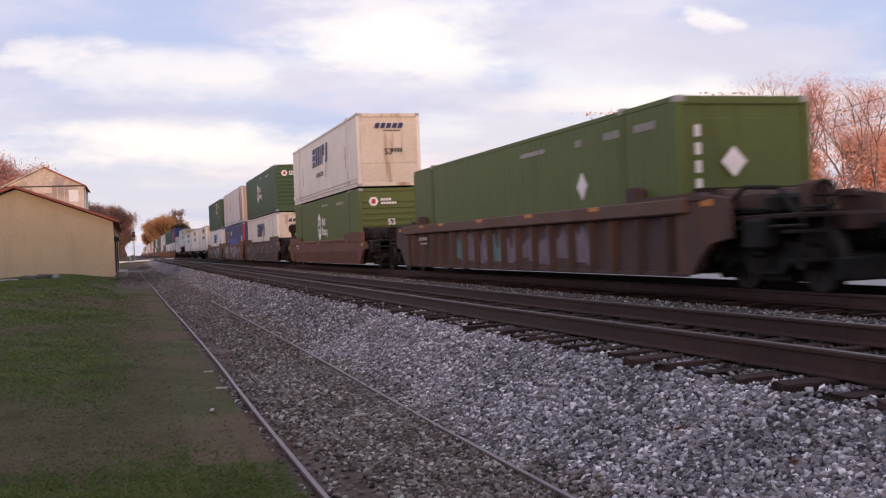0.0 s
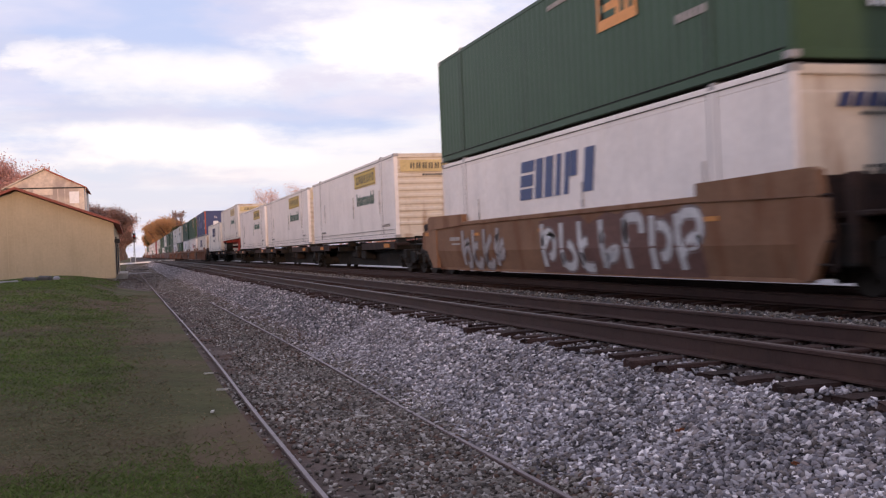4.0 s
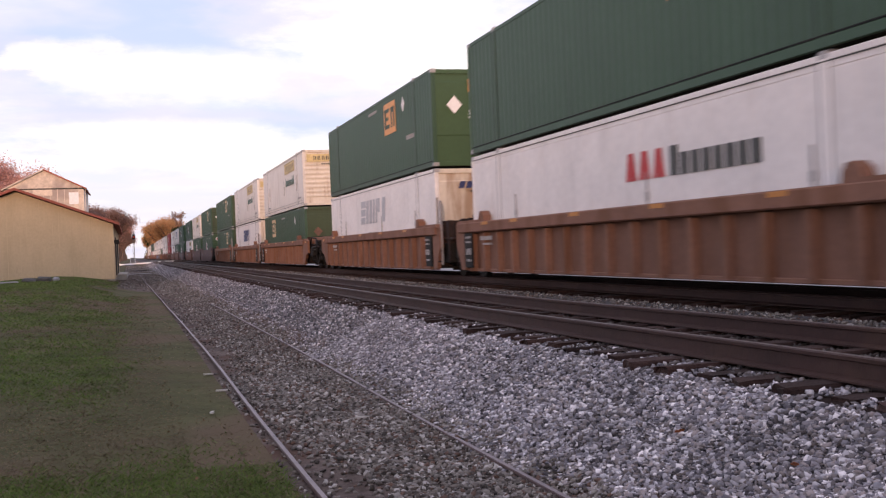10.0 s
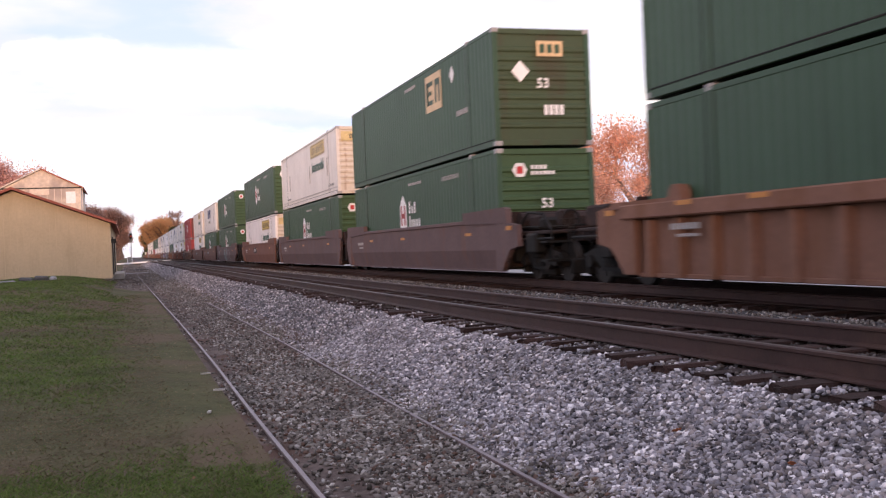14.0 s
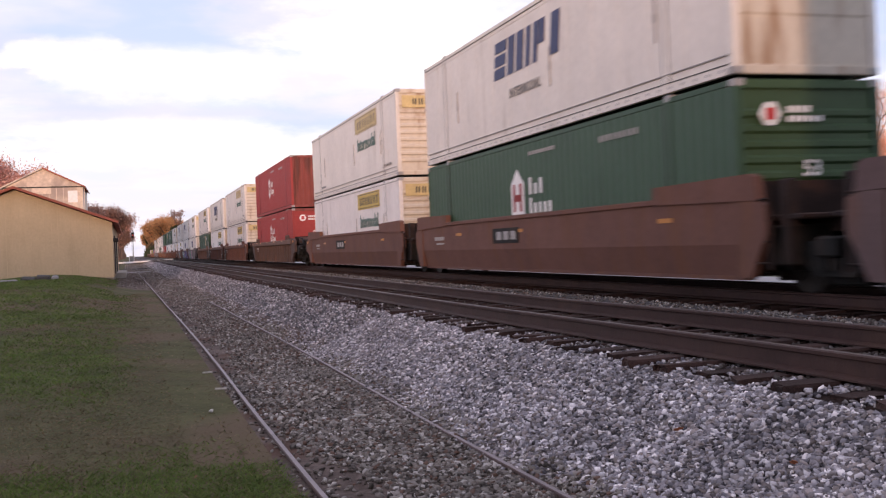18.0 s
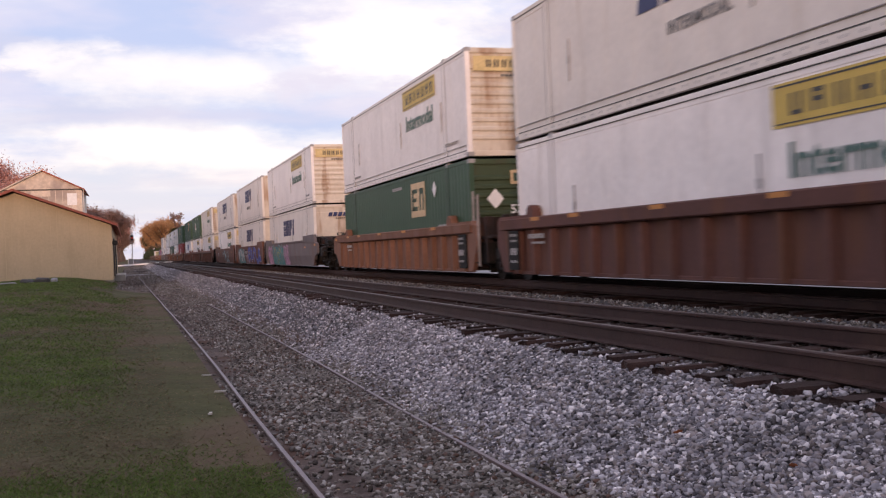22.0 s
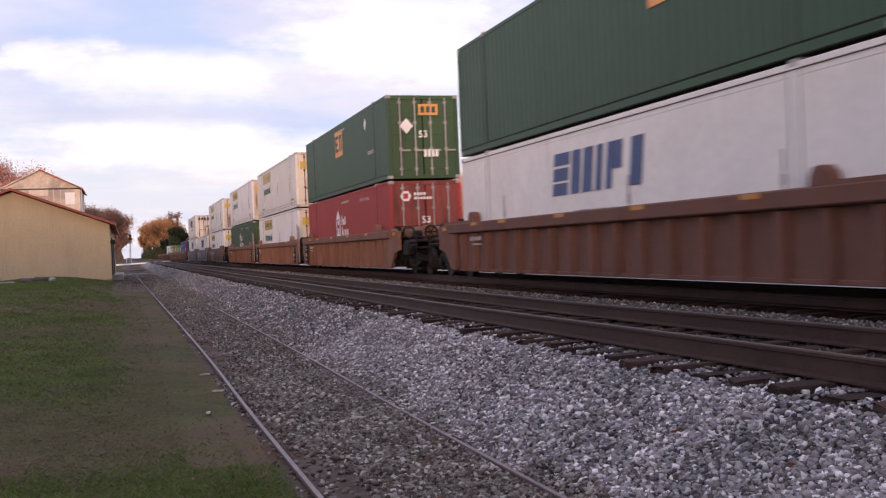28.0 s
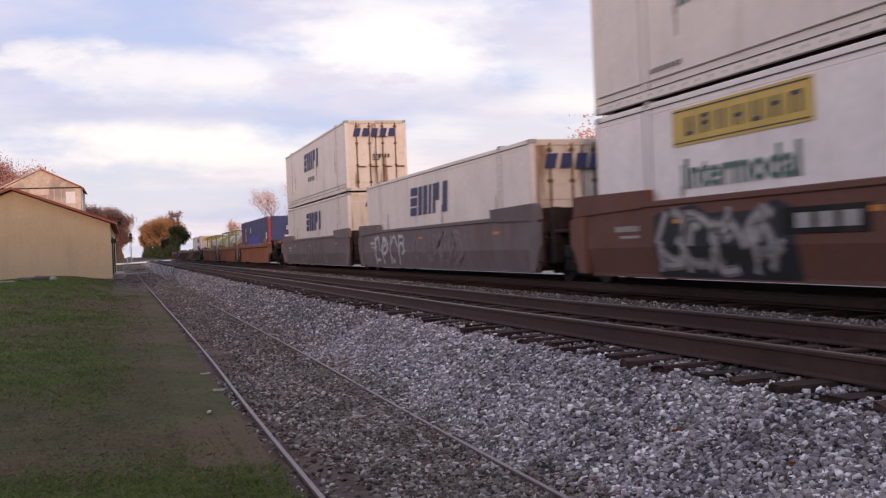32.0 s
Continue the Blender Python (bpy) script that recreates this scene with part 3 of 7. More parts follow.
M_ORANGE = mat("amber_reflector", (0.50, 0.20, 0.045), 0.4, var=0.1)
M_PALE = mat("stencil_white", (0.36, 0.34, 0.33), 0.7, var=0.2, scale=3)
WAGON_MATS = {"tan": M_TAN, "dusk": M_DUSK, "maroon": M_MAROON, "brown": M_BROWN, "grey": M_GREYCAR, "ochre": M_OCHRE, "ash": M_ASH, "rust": M_RUSTRED}

WHEELSETS = {-1: [], 1: []}


def wheelset_mesh():
    bm = bmesh.new()
    for s in (-1, 1):
        for r, a, b in ((0.455, 0.685, 0.80), (0.485, 0.665, 0.69), (0.14, 0.60, 0.98)):
            rod(bm, (s * a, 0, 0), (s * b, 0, 0), r, 24)
    rod(bm, (-0.7, 0, 0), (0.7, 0, 0), 0.08, 10)
    for s in (-1, 1):
        for k in range(5):
            c, d = math.cos(k * 1.2566), math.sin(k * 1.2566)
            rod(bm, (s * 0.80, 0.26 * c, 0.26 * d), (s * 0.815, 0.26 * c, 0.26 * d), 0.06, 6)
    return mesh_of("wheelset", bm, M_WHEEL)


WHEELSET = wheelset_mesh()


def sideframe_mesh():
    bm = bmesh.new()
    prism(bm, [(-1.15, 0.46), (-1.15, 0.62), (-0.55, 0.74), (0.55, 0.74), (1.15, 0.62), (1.15, 0.46), (0.98, 0.40), (0.62, 0.44), (0.40, 0.26), (-0.40, 0.26), (-0.62, 0.44), (-0.98, 0.40)], "x", -0.07, 0.07)
    for k in (-0.16, 0.0, 0.16):
        rod(bm, (-0.09, k, 0.34), (-0.09, k, 0.58), 0.055, 8)
    for s in (-1, 1):
        rod(bm, (-0.13, s * 0.875, 0.46), (0.0, s * 0.875, 0.46), 0.13, 10)
    return mesh_of("sideframe", bm, M_BLACK)


SIDEFRAME = sideframe_mesh()
BOLSTER = mesh_of("bolster", boxes((-1.2, -0.22, 0.52, 1.2, 0.22, 0.80), (-0.25, -0.9, 0.45, 0.25, 0.9, 0.56), (-0.95, -1.42, 0.17, 0.95, -1.30, 0.50), (-0.95, 1.30, 0.17, 0.95, 1.42, 0.50), (-0.9, -0.36, 0.13, 0.9, 0.36, 0.40), bevel=0.03), M_BLACK)


def bogie(parent, y):
    b = new("bogie")
    b.parent = parent
    b.matrix_basis = pose(0, y, 0)
    part("bolster", BOLSTER, None, b)
    for s in (-1, 1):
        part("sideframe", SIDEFRAME, None, b, m=pose(s * 1.0, 0, 0, 0, 0, 0 if s < 0 else 180))
        w = part("wheelset", WHEELSET, None, b, "worn steel wheels on an axle", m=pose(0, s * 0.875, 0.455))
        WHEELSETS[s].append(w)
    return b


RIB = {}


def rib_mesh(m):
    if m.name not in RIB:
        bm = bmesh.new()
        prism(bm, [(-0.11, 0.0), (-0.07, -0.14), (0.07, -0.14), (0.11, 0.0)][::-1], "z", 0.215, 1.19)
        for v in bm.verts:
            v.co = Vector((v.co.y, v.co.x, v.co.z))
        bmesh.ops.recalc_face_normals(bm, faces=bm.faces[:])
        RIB[m.name] = mesh_of("rib", bm, m)
    return RIB[m.name]


def end_works(w, s, kind, m, style, dz=0.0):
    """One end of a well wagon: sloped bulkhead, platform, rails and steps; s is -1 (leading) or 1."""
    joint = 9.78 if kind == "joint" else 11.35
    bm = bmesh.new()
    prism(bm, [(s * 8.30, 0.30), (s * 8.42, 0.30), (s * 8.62, 1.62), (s * 8.50, 1.62)], "x", -1.28, 1.28)
    part("bulkhead", bm, M_GEAR, w)
    bm = boxes((-0.62, s * 8.5, 0.86, 0.62, s * joint, 1.10), (-1.28, s * 8.45, 1.05, 1.28, s * (joint - 0.25), 1.13), bevel=0.02)
    part("end_platform", bm, M_GEAR, w)
    for q in (-1, 1):
        bm = bmesh.new()
        x0, x1 = q * 1.38, q * 1.50
        edge = 9.72
        prism(bm, [(s * 8.3, 0.24), (s * 8.3, 1.34 + dz), (s * 8.75, 1.34 + dz), (s * 8.98, 1.27 + dz), (s * 9.0, 0.85), (s * 8.82, 0.6), (s * 8.62, 0.24)] if kind == "joint" else [(s * 8.3, 0.24), (s * 8.3, 1.34 + dz), (s * 9.3, 1.34 + dz), (s * edge, 1.28 + dz), (s * (edge + 0.03), 0.80), (s * 9.25, 0.72), (s * 8.95, 0.48), (s * 8.72, 0.24)], "x", x0, x1)
        part("side_end_plate", bm, m, w)
        cap = bmesh.new()
        if style == "smooth":
            e = 0.28 if kind == "joint" else 0.0
            prism(cap, [(s * 5.85, 1.48 + dz), (s * 5.85, 1.70 + dz), (s * (8.9 - e), 1.73 + dz), (s * (9.05 - e), 1.68 + dz), (s * (9.1 - e), 1.34 + dz), (s * 6.0, 1.40 + dz)], "x", q * 1.36, q * 1.505)
        else:
            prism(cap, [(s * 6.62, 1.43), (s * 6.66, 1.62), (s * 6.74, 1.72), (s * 6.88, 1.74), (s * 6.98, 1.66), (s * 7.04, 1.53), (s * (8.75 if kind == "joint" else 9.05), 1.53), (s * (8.88 if kind == "joint" else 9.2), 1.41)], "x", q * 1.33, q * 1.54)
        part("end_cap", cap, m, w)
        if kind == "coupler":
            part("reflector", boxes((q * 1.47, s * 9.05, 1.18 + dz, q * 1.512, s * 9.38, 1.28 + dz)), M_ORANGE, w, "amber reflector plate")
        elif style == "ribbed" and q < 0 and m != M_BROWN:
            part("end_panel", boxes((-1.53, s * 7.62, 0.30, -1.49, s * 8.24, 1.20), bevel=0.006), M_BLACK, w, "black end panel with pale stencil rows")
            rows = [(-1.536, s * (7.72 + 0.14 * k), z, -1.528, s * (7.72 + 0.14 * k) + 0.09, z + hi) for z, hi in ((1.06, 0.06), (0.94, 0.05), (0.64, 0.16), (0.46, 0.06)) for k in range(3)]
            part("stencil_patch", boxes(*rows), M_PALE, w, "rows of pale stencil bars")
    if kind == "coupler":
        part("brake_rigging", boxes((-1.25, s * 8.74, 0.42, 1.25, s * 9.05, 0.98), bevel=0.03), M_BLACK, w)
        bogie(w, s * 10.05)
        bm = bmesh.new()
        box(bm, -0.14, s * 11.2, 0.70, 0.14, s * 11.75, 0.98, bevel=0.03)
        box(bm, -0.26, s * 11.62, 0.60, 0.24, s * 11.94, 1.04, bevel=0.06)
        part("coupler", bm, M_BLACK, w)
        hose = bmesh.new()
        for a, b in (((0.3, s * 11.3, 0.8), (0.33, s * 11.6, 0.45)), ((0.33, s * 11.6, 0.45), (0.2, s * 11.9, 0.42))):
            rod(hose, a, b, 0.03, 6)
        part("air_hose", hose, M_BLACK, w)
        bm = bmesh.new()
        for x in (0.55, 1.2):
            rod(bm, (x, s * 11.0, 1.1), (x, s * 11.0, 1.52), 0.022, 6)
        rod(bm, (0.55, s * 11.0, 1.52), (1.2, s * 11.0, 1.52), 0.022, 6)
        part("handrail", bm, M_BLACK if style == "smooth" else m, w)
        bm = bmesh.new()
        rod(bm, (-1.3, s * 9.6, 0.95), (-1.3, s * 11.3, 0.95), 0.03, 6)
        rod(bm, (-1.3, s * 11.25, 0.45), (-1.3, s * 11.25, 1.2), 0.025, 6)
        rod(bm, (-0.9, s * 11.25, 0.45), (-0.9, s * 11.25, 1.2), 0.025, 6)
        rod(bm, (-1.3, s * 11.25, 1.2), (-0.9, s * 11.25, 1.2), 0.025, 6)
        part("grab_iron", bm, M_BLACK, w)
        gear = M_GEAR if style == "smooth" else m
        if s < 0:
            tall = m == M_GREYCAR
            top = 2.32 if tall else 1.58
            part("brake_stand", boxes((-0.85, -10.9, 1.1, -0.62, -10.7, top - 0.4), (-0.93, -10.95, top - 0.46, -0.56, -10.65, top), bevel=0.05), gear, w)
            wz, wr = (2.1, 0.28) if tall else (1.36, 0.20)
            bm = bmesh.new()
            for i in range(12):
                a, b = i * math.pi / 6, (i + 1) * math.pi / 6
                rod(bm, (-0.74 + wr * math.cos(a), -11.02, wz + wr * math.sin(a)), (-0.74 + wr * math.cos(b), -11.02, wz + wr * math.sin(b)), 0.03, 6)
            for i in range(3):
                a = i * math.pi / 3
                rod(bm, (-0.74 + wr * math.cos(a), -11.02, wz + wr * math.sin(a)), (-0.74 - wr * math.cos(a), -11.02, wz - wr * math.sin(a)), 0.02, 5)
            part("brake_wheel", bm, M_BLACK, w)
            part("equipment_box", boxes((-1.05, -10.0, 1.12, 0.35, -9.35, 1.50), bevel=0.06), gear, w)
            part("equipment_box", boxes((-1.15, -10.5, 1.12, -0.5, -10.15, 1.42), bevel=0.06), M_BLACK, w)
            part("reservoir", rod(bmesh.new(), (-1.15, -9.05, 1.38), (0.9, -9.05, 1.38), 0.20, 12), gear, w)
            part("valve", boxes((-1.38, -10.5, 0.62, -1.1, -9.9, 1.08), bevel=0.05), M_BLACK, w)
            pipe = bmesh.new()
            for p0, p1 in (((-1.3, -9.3, 1.15), (-1.28, -9.9, 1.55)), ((-1.28, -9.9, 1.55), (-1.2, -10.6, 1.5)), ((-1.2, -10.6, 1.5), (-1.2, -11.1, 1.05)), ((-1.25, -8.9, 1.25), (-1.2, -10.4, 1.2))):
                rod(pipe, p0, p1, 0.035, 6)
            part("brake_pipe", pipe, M_BLACK, w)
            for z in (0.45, 0.85):
                part("step", boxes((-1.46, -11.3, z, -0.9, -11.0, z + 0.05)), M_BLACK, w)
        else:
            part("equipment_box", boxes((-1.0, 10.3, 1.12, 0.6, 11.3, 1.58), bevel=0.05), M_GEAR, w)
            part("reservoir", rod(bmesh.new(), (-0.9, 9.6, 1.3), (0.9, 9.6, 1.3), 0.17, 12), M_BLACK, w)
    else:
        for x in (-1.3, 1.12):
            part("corner_stanchion", boxes((x, s * 9.05, 0.45, x + 0.18, s * 9.25, 1.62), bevel=0.02), M_GEAR, w)
        part("joint_frame", boxes((-1.3, s * 8.74, 0.40, 1.3, s * 9.25, 0.98), bevel=0.03), M_BLACK, w)
        if s > 0:
            bogie(w, 9.78)
    high = 2.30 if kind == "joint" and m == M_TAN and s < 0 else 1.42
    for dx, dy in ((-1.46, 0.0), (-1.46, 0.34)):
        part("stanchion", boxes((dx, s * 8.66 + dy * s - 0.025, 0.35, dx + 0.06, s * 8.66 + dy * s + 0.025, high - dy * 0.3), bevel=0.01), M_GREYPOST if high > 2 else M_GEAR, w)
    bm = bmesh.new()
    for k in range(4):
        rod(bm, (-1.46, s * 8.66, 0.45 + k * 0.3), (-1.46, s * 9.0, 0.45 + k * 0.3), 0.018, 6)
    part("ladder", bm, M_GEAR, w)["kind"] = "stuff"


WAGON_CACHE = {}


def well_wagon(style, colour, near, far, label, m4):
    key = (style, colour, near, far)
    if key in WAGON_CACHE:
        w = copy_thing(WAGON_CACHE[key], m4)
        for o in w.children_recursive:
            if o.name.startswith("wheelset"):
                WHEELSETS[1 if o.matrix_basis.translation.y > 0 else -1].append(o)
        return tagged(w, label)
    w = thing("well_wagon", label, "rail wagon", group="wagons of the passing freight train", m=m4)
    m = WAGON_MATS[colour]
    dz = -0.26 if style == "low" else 0.13 if style == "ribbed" else 0.0
    for q in (-1, 1):
        bm = bmesh.new()
        if style == "ribbed":
            box(bm, q * 1.32, -8.35, 0.24, q * 1.35, 8.35, 1.40)
            part("side_panel", bm, m, w)
            part("top_chord", boxes((q * 1.34, -8.7, 1.215, q * 1.56, 8.7, 1.475), bevel=0.025), M_CHORD if m == M_DUSK else m, w)
            part("bottom_sill", boxes((q * 1.30, -8.35, 0.195, q * 1.40, 8.35, 0.27), bevel=0.012), m, w)
        else:
            prism(bm, [(q * 1.42, 0.72), (q * 1.30, 0.215), (q * 1.34, 0.195), (q * 1.465, 0.72), (q * 1.465, 1.44 + dz), (q * 1.42, 1.44 + dz)], "y", -8.45, 8.45)
            part("side_panel", bm, m, w)
            part("top_chord", boxes((q * 1.36, -8.7, 1.40 + dz, q * 1.50, 8.7, 1.50 + dz), bevel=0.015), m, w)
            part("bottom_sill", boxes((q * 1.20, -8.3, 0.19, q * 1.36, 8.3, 0.25)), m, w)
    if style == "ribbed":
        me = rib_mesh(m)
        for i in range(17):
            part("rib", me, None, w, m=pose(-1.35, -7.84 + i * 0.98, 0))
        bm = bmesh.new()
        for i in range(17):
            box(bm, 1.35, -7.9 + i * 0.98, 0.31, 1.50, -7.78 + i * 0.98, 1.3)
        part("far_rib_row", bm, m, w)
    part("well_floor", boxes((-1.3, -8.3, 0.235, 1.3, 8.3, 0.29), (-0.2, -8.3, 0.21, 0.2, 8.3, 0.24)), M_BLACK, w)
    for s, kind in ((-1, near), (1, far)):
        end_works(w, s, kind, m, "smooth" if style == "low" else style, dz)
    for y in ((-5.6, -2.3, 1.0, 4.3, 6.3) if style == "ribbed" else (-6.4, 0.2, 4.6)):
        z = 1.385 if style == "ribbed" else 1.10
        part("reflector", boxes((-1.565 if style == "ribbed" else -1.475, y, z, -1.46, y + 0.45, z + 0.075)), M_ORANGE, w, "amber reflector strip")
    xs = -1.496 if style == "ribbed" else -1.475
    bm = bmesh.new()
    for i in range(7):
        box(bm, xs, 6.2 + i * 0.13, 1.0, xs + 0.01, 6.29 + i * 0.13, 1.1)
    for i in range(8):
        box(bm, xs, 6.2 + i * 0.09, 0.88, xs + 0.01, 6.26 + i * 0.09, 0.93)
    part("stencil_patch", bm, M_PALE, w, "rows of pale stencil bars")
    if style == "smooth" and colour == "brown":
        part("name_plate", boxes((-1.480, 0.45, 0.86, -1.463, 2.15, 1.22), bevel=0.004), M_BLACK, w, "dark plate with pale blocks")
        part("stencil_patch", boxes(*[(-1.486, 0.62 + i * 0.46, 0.94, -1.479, 0.94 + i * 0.46, 1.14) for i in range(3)]), M_PALE, w, "pale blocks on the plate")
    WAGON_CACHE[key] = w
    return w


def spine_wagon(near, far, label, m4):
    key = ("spine", near, far)
    if key in WAGON_CACHE:
        w = copy_thing(WAGON_CACHE[key], m4)
        for o in w.children_recursive:
            if o.name.startswith("wheelset"):
                WHEELSETS[1 if o.matrix_basis.translation.y > 0 else -1].append(o)
        return w
    w = thing("spine_wagon", label, "rail wagon", group="wagons of the passing freight train", m=m4)
    m = M_GEAR
    bm = bmesh.new()
    prism(bm, [(-8.9, 0.74), (-7.2, 0.74), (-6.2, 0.17), (6.2, 0.17), (7.2, 0.74), (8.9, 0.74), (8.9, 1.08), (-8.9, 1.08)], "x", -0.42, 0.42)
    box(bm, -0.55, -8.9, 1.04, 0.55, 8.9, 1.10)
    part("centre_sill", bm, M_BLACK, w)
    for q in (-1, 1):
        part("side_platform", boxes((q * 0.9, -8.3, 0.94, q * 1.42, -3.2, 1.03), (q * 1.36, -8.3, 0.82, q * 1.44, -3.2, 1.06), bevel=0.01), m, w)
        part("side_platform", boxes((q * 0.9, 3.6, 0.94, q * 1.42, 8.3, 1.03), (q * 1.36, 3.6, 0.82, q * 1.44, 8.3, 1.06), bevel=0.01), m, w)
    for y in (-8.0, -5.2, -1.8, 1.8, 5.2, 8.0):
        part("cross_beam", boxes((-1.36, y - 0.12, 0.78, 1.36, y + 0.12, 0.98), bevel=0.02), M_BLACK, w)
    for y in (-7.9, 7.9, 0.2):
        for x in (-1.1, 1.1):
            part("pedestal", boxes((x - 0.15, y - 0.15, 0.98, x + 0.15, y + 0.15, 1.19), bevel=0.01), M_BLACK, w)
    for b in ((-0.9, -1.4, 0.42, -0.43, -0.6, 0.86), (-0.8, 0.6, 0.48, -0.43, 1.5, 0.8), (0.43, -2.6, 0.5, 0.8, -1.5, 0.85)):
        part("brake_gear", boxes(b, bevel=0.05), M_BLACK, w)
    bm = bmesh.new()
    rod(bm, (-0.5, -8.5, 0.75), (-0.5, 8.5, 0.75), 0.03, 6)
    rod(bm, (0.5, -8.5, 0.7), (0.5, 8.5, 0.7), 0.03, 6)
    part("brake_pipe", bm, M_BLACK, w)
    for s, kind in ((-1, near), (1, far)):
        if kind == "coupler":
            bogie(w, s * 8.7)
            part("coupler", boxes((-0.3, s * 8.8, 0.70, 0.3, s * 10.4, 1.0), (-0.24, s * 10.3, 0.6, 0.24, s * 10.8, 1.04), bevel=0.03), M_BLACK, w)
        elif s > 0:
            bogie(w, 8.85)
    part("reflector", boxes((-1.47, -7.6, 0.88, -1.445, -6.9, 1.02)), M_ORANGE, w, "amber reflector strip")
    part("reflector", boxes((-1.47, 5.0, 0.88, -1.445, 5.6, 1.02)), M_ORANGE, w, "amber reflector strip")
    WAGON_CACHE[key] = w
    return w


# ---- the train: containers ----
CL, CW, CH = 8.075, 1.295, 2.896


def steel(name, col, rough=0.5, rust=0.25, lo=0.56, dirt=None):
    return mat(name, col, rough, 0.0, var=0.10, scale=0.8, bump=0.05, bump_scale=14, stain=dirt or (col[0] * 0.55, col[1] * 0.5, col[2] * 0.45), stain_amt=rust, stain_stretch=(1.3, 1.3, 0.22), stain_scale=1.6, stain_lo=lo, spread=0.06)


M_CREAM = steel("container_off_white", (0.70, 0.65, 0.60), 0.45, 0.35, dirt=(0.42, 0.36, 0.30))
M_WHITE = steel("container_white", (0.78, 0.735, 0.71), 0.42, 0.3, dirt=(0.45, 0.41, 0.38))
M_ENDCREAM = steel("container_end_stained", (0.62, 0.55, 0.46), 0.55, 0.75, 0.50, dirt=(0.30, 0.17, 0.09))
M_RODRUST = mat("lock_rod_rusty", (0.13, 0.085, 0.065), 0.7, 0.2, var=0.4, scale=4)
M_DOORRUST = steel("container_door_rust", (0.66, 0.60, 0.52), 0.55, 0.9, 0.51, dirt=(0.20, 0.10, 0.055))
M_GREEN = steel("container_dark_green", (0.038, 0.080, 0.047), 0.5, 0.35)
M_GREENEND = steel("container_green_end", (0.046, 0.088, 0.040), 0.5, 0.35)
M_BROWNEND = steel("container_brown_green_end", (0.050, 0.074, 0.038), 0.55, 0.55, 0.5, dirt=(0.06, 0.04, 0.025))
M_REDEND = steel("container_red_rusty_end", (0.235, 0.058, 0.048), 0.6, 0.85, 0.47, dirt=(0.10, 0.035, 0.028))
M_OLIVE = steel("container_olive_green", (0.096, 0.126, 0.037), 0.55, 0.3)
M_RED = steel("container_red", (0.315, 0.046, 0.044), 0.6, 0.35)
M_BLUE = steel("container_blue", (0.052, 0.068, 0.160), 0.5, 0.3)
M_TANBOX = steel("container_pale_grey_ribs", (0.53, 0.54, 0.59), 0.6, 0.30, 0.58, dirt=(0.36, 0.29, 0.25))
# groove shade is put into this dark colour, with rusty stains
M_TANGROOVE = steel("container_groove_shade", (0.15, 0.115, 0.10), 0.8, 0.6, dirt=(0.16, 0.09, 0.06))
M_TANEND = steel("container_end_rust", (0.50, 0.38, 0.29), 0.7, 0.85, 0.46, dirt=(0.26, 0.13, 0.07))
M_GREYRAIL = steel("container_rail_grey", (0.33, 0.32, 0.32), 0.5, 0.4)
M_NAVY = mat("sign_navy", (0.035, 0.045, 0.12), 0.5, var=0.15)
M_PATCH = mat("patch_bright_blue", (0.045, 0.055, 0.36), 0.5, var=0.12)
M_PATCHDULL = mat("patch_dull_blue", (0.060, 0.068, 0.205), 0.5, var=0.12)
M_GHOSTSIGN = mat("sign_ghost_grey", (0.48, 0.48, 0.50), 0.6, var=0.2)
M_SKYBLUE = mat("sign_mid_blue", (0.06, 0.09, 0.20), 0.5, var=0.15)
M_YELLOW = mat("sign_yellow", (0.56, 0.40, 0.10), 0.5, var=0.15, scale=2)
M_OLDYELLOW = mat("sign_faded_yellow", (0.56, 0.44, 0.22), 0.6, var=0.25, scale=2)
M_OLDDARK = mat("sign_faded_brown", (0.26, 0.22, 0.16), 0.6, var=0.25)
M_SIGNDARK = mat("sign_dark", (0.06, 0.06, 0.055), 0.5, var=0.2)
M_FADED = mat("sign_faded_grey", (0.20, 0.20, 0.20), 0.6, var=0.25)
M_SIGNGREEN = mat("sign_green", (0.085, 0.155, 0.135), 0.5, var=0.2)
M_SIGNORANGE = mat("sign_orange", (0.72, 0.33, 0.11), 0.5, var=0.15)
M_SIGNTAN = mat("sign_tan", (0.62, 0.45, 0.26), 0.5, var=0.15)
M_SIGNRED = mat("sign_red", (0.50, 0.05, 0.05), 0.5, var=0.15)
M_OLDPLACARD = mat("placard_faded_brown", (0.16, 0.085, 0.06), 0.6, var=0.3, scale=4)
M_SIGNWHITE = mat("sign_white", (0.78, 0.77, 0.76), 0.5, var=0.1)
M_REDPOST = steel("container_red_post", (0.46, 0.05, 0.04), 0.5, 0.3)
M_ORANGEPOST = steel("container_orange_post", (0.46, 0.10, 0.05), 0.5, 0.3)


def grooved_side(c, q, side):
    """Broad flat ribs with narrow grooves between them; a dark sheet paints the grooves' deep shade."""
    part("side_panel", boxes((q * (CW - 0.07), -CL + 0.1, 0.14, q * (CW - 0.042), CL - 0.1, CH - 0.1)), M_TANGROOVE, c, "rust-tinged dark sheet painted as the shade between the ribs")
    me = mesh_of("side_rib", boxes((-0.046, 0, 0.14, -0.004, 0.25, CH - 0.1)), side)
    rusty = mesh_of("side_rib", boxes((-0.046, 0, 0.14, -0.004, 0.25, CH - 0.1)), M_TANEND)
    for i in range(35):
        part("side_rib", rusty if i < 5 else me, None, c, m=Matrix.Translation((q * CW + (0.05 if q < 0 else 0), -CL + 0.12 + i * (2 * CL - 0.24) / 35, 0)))


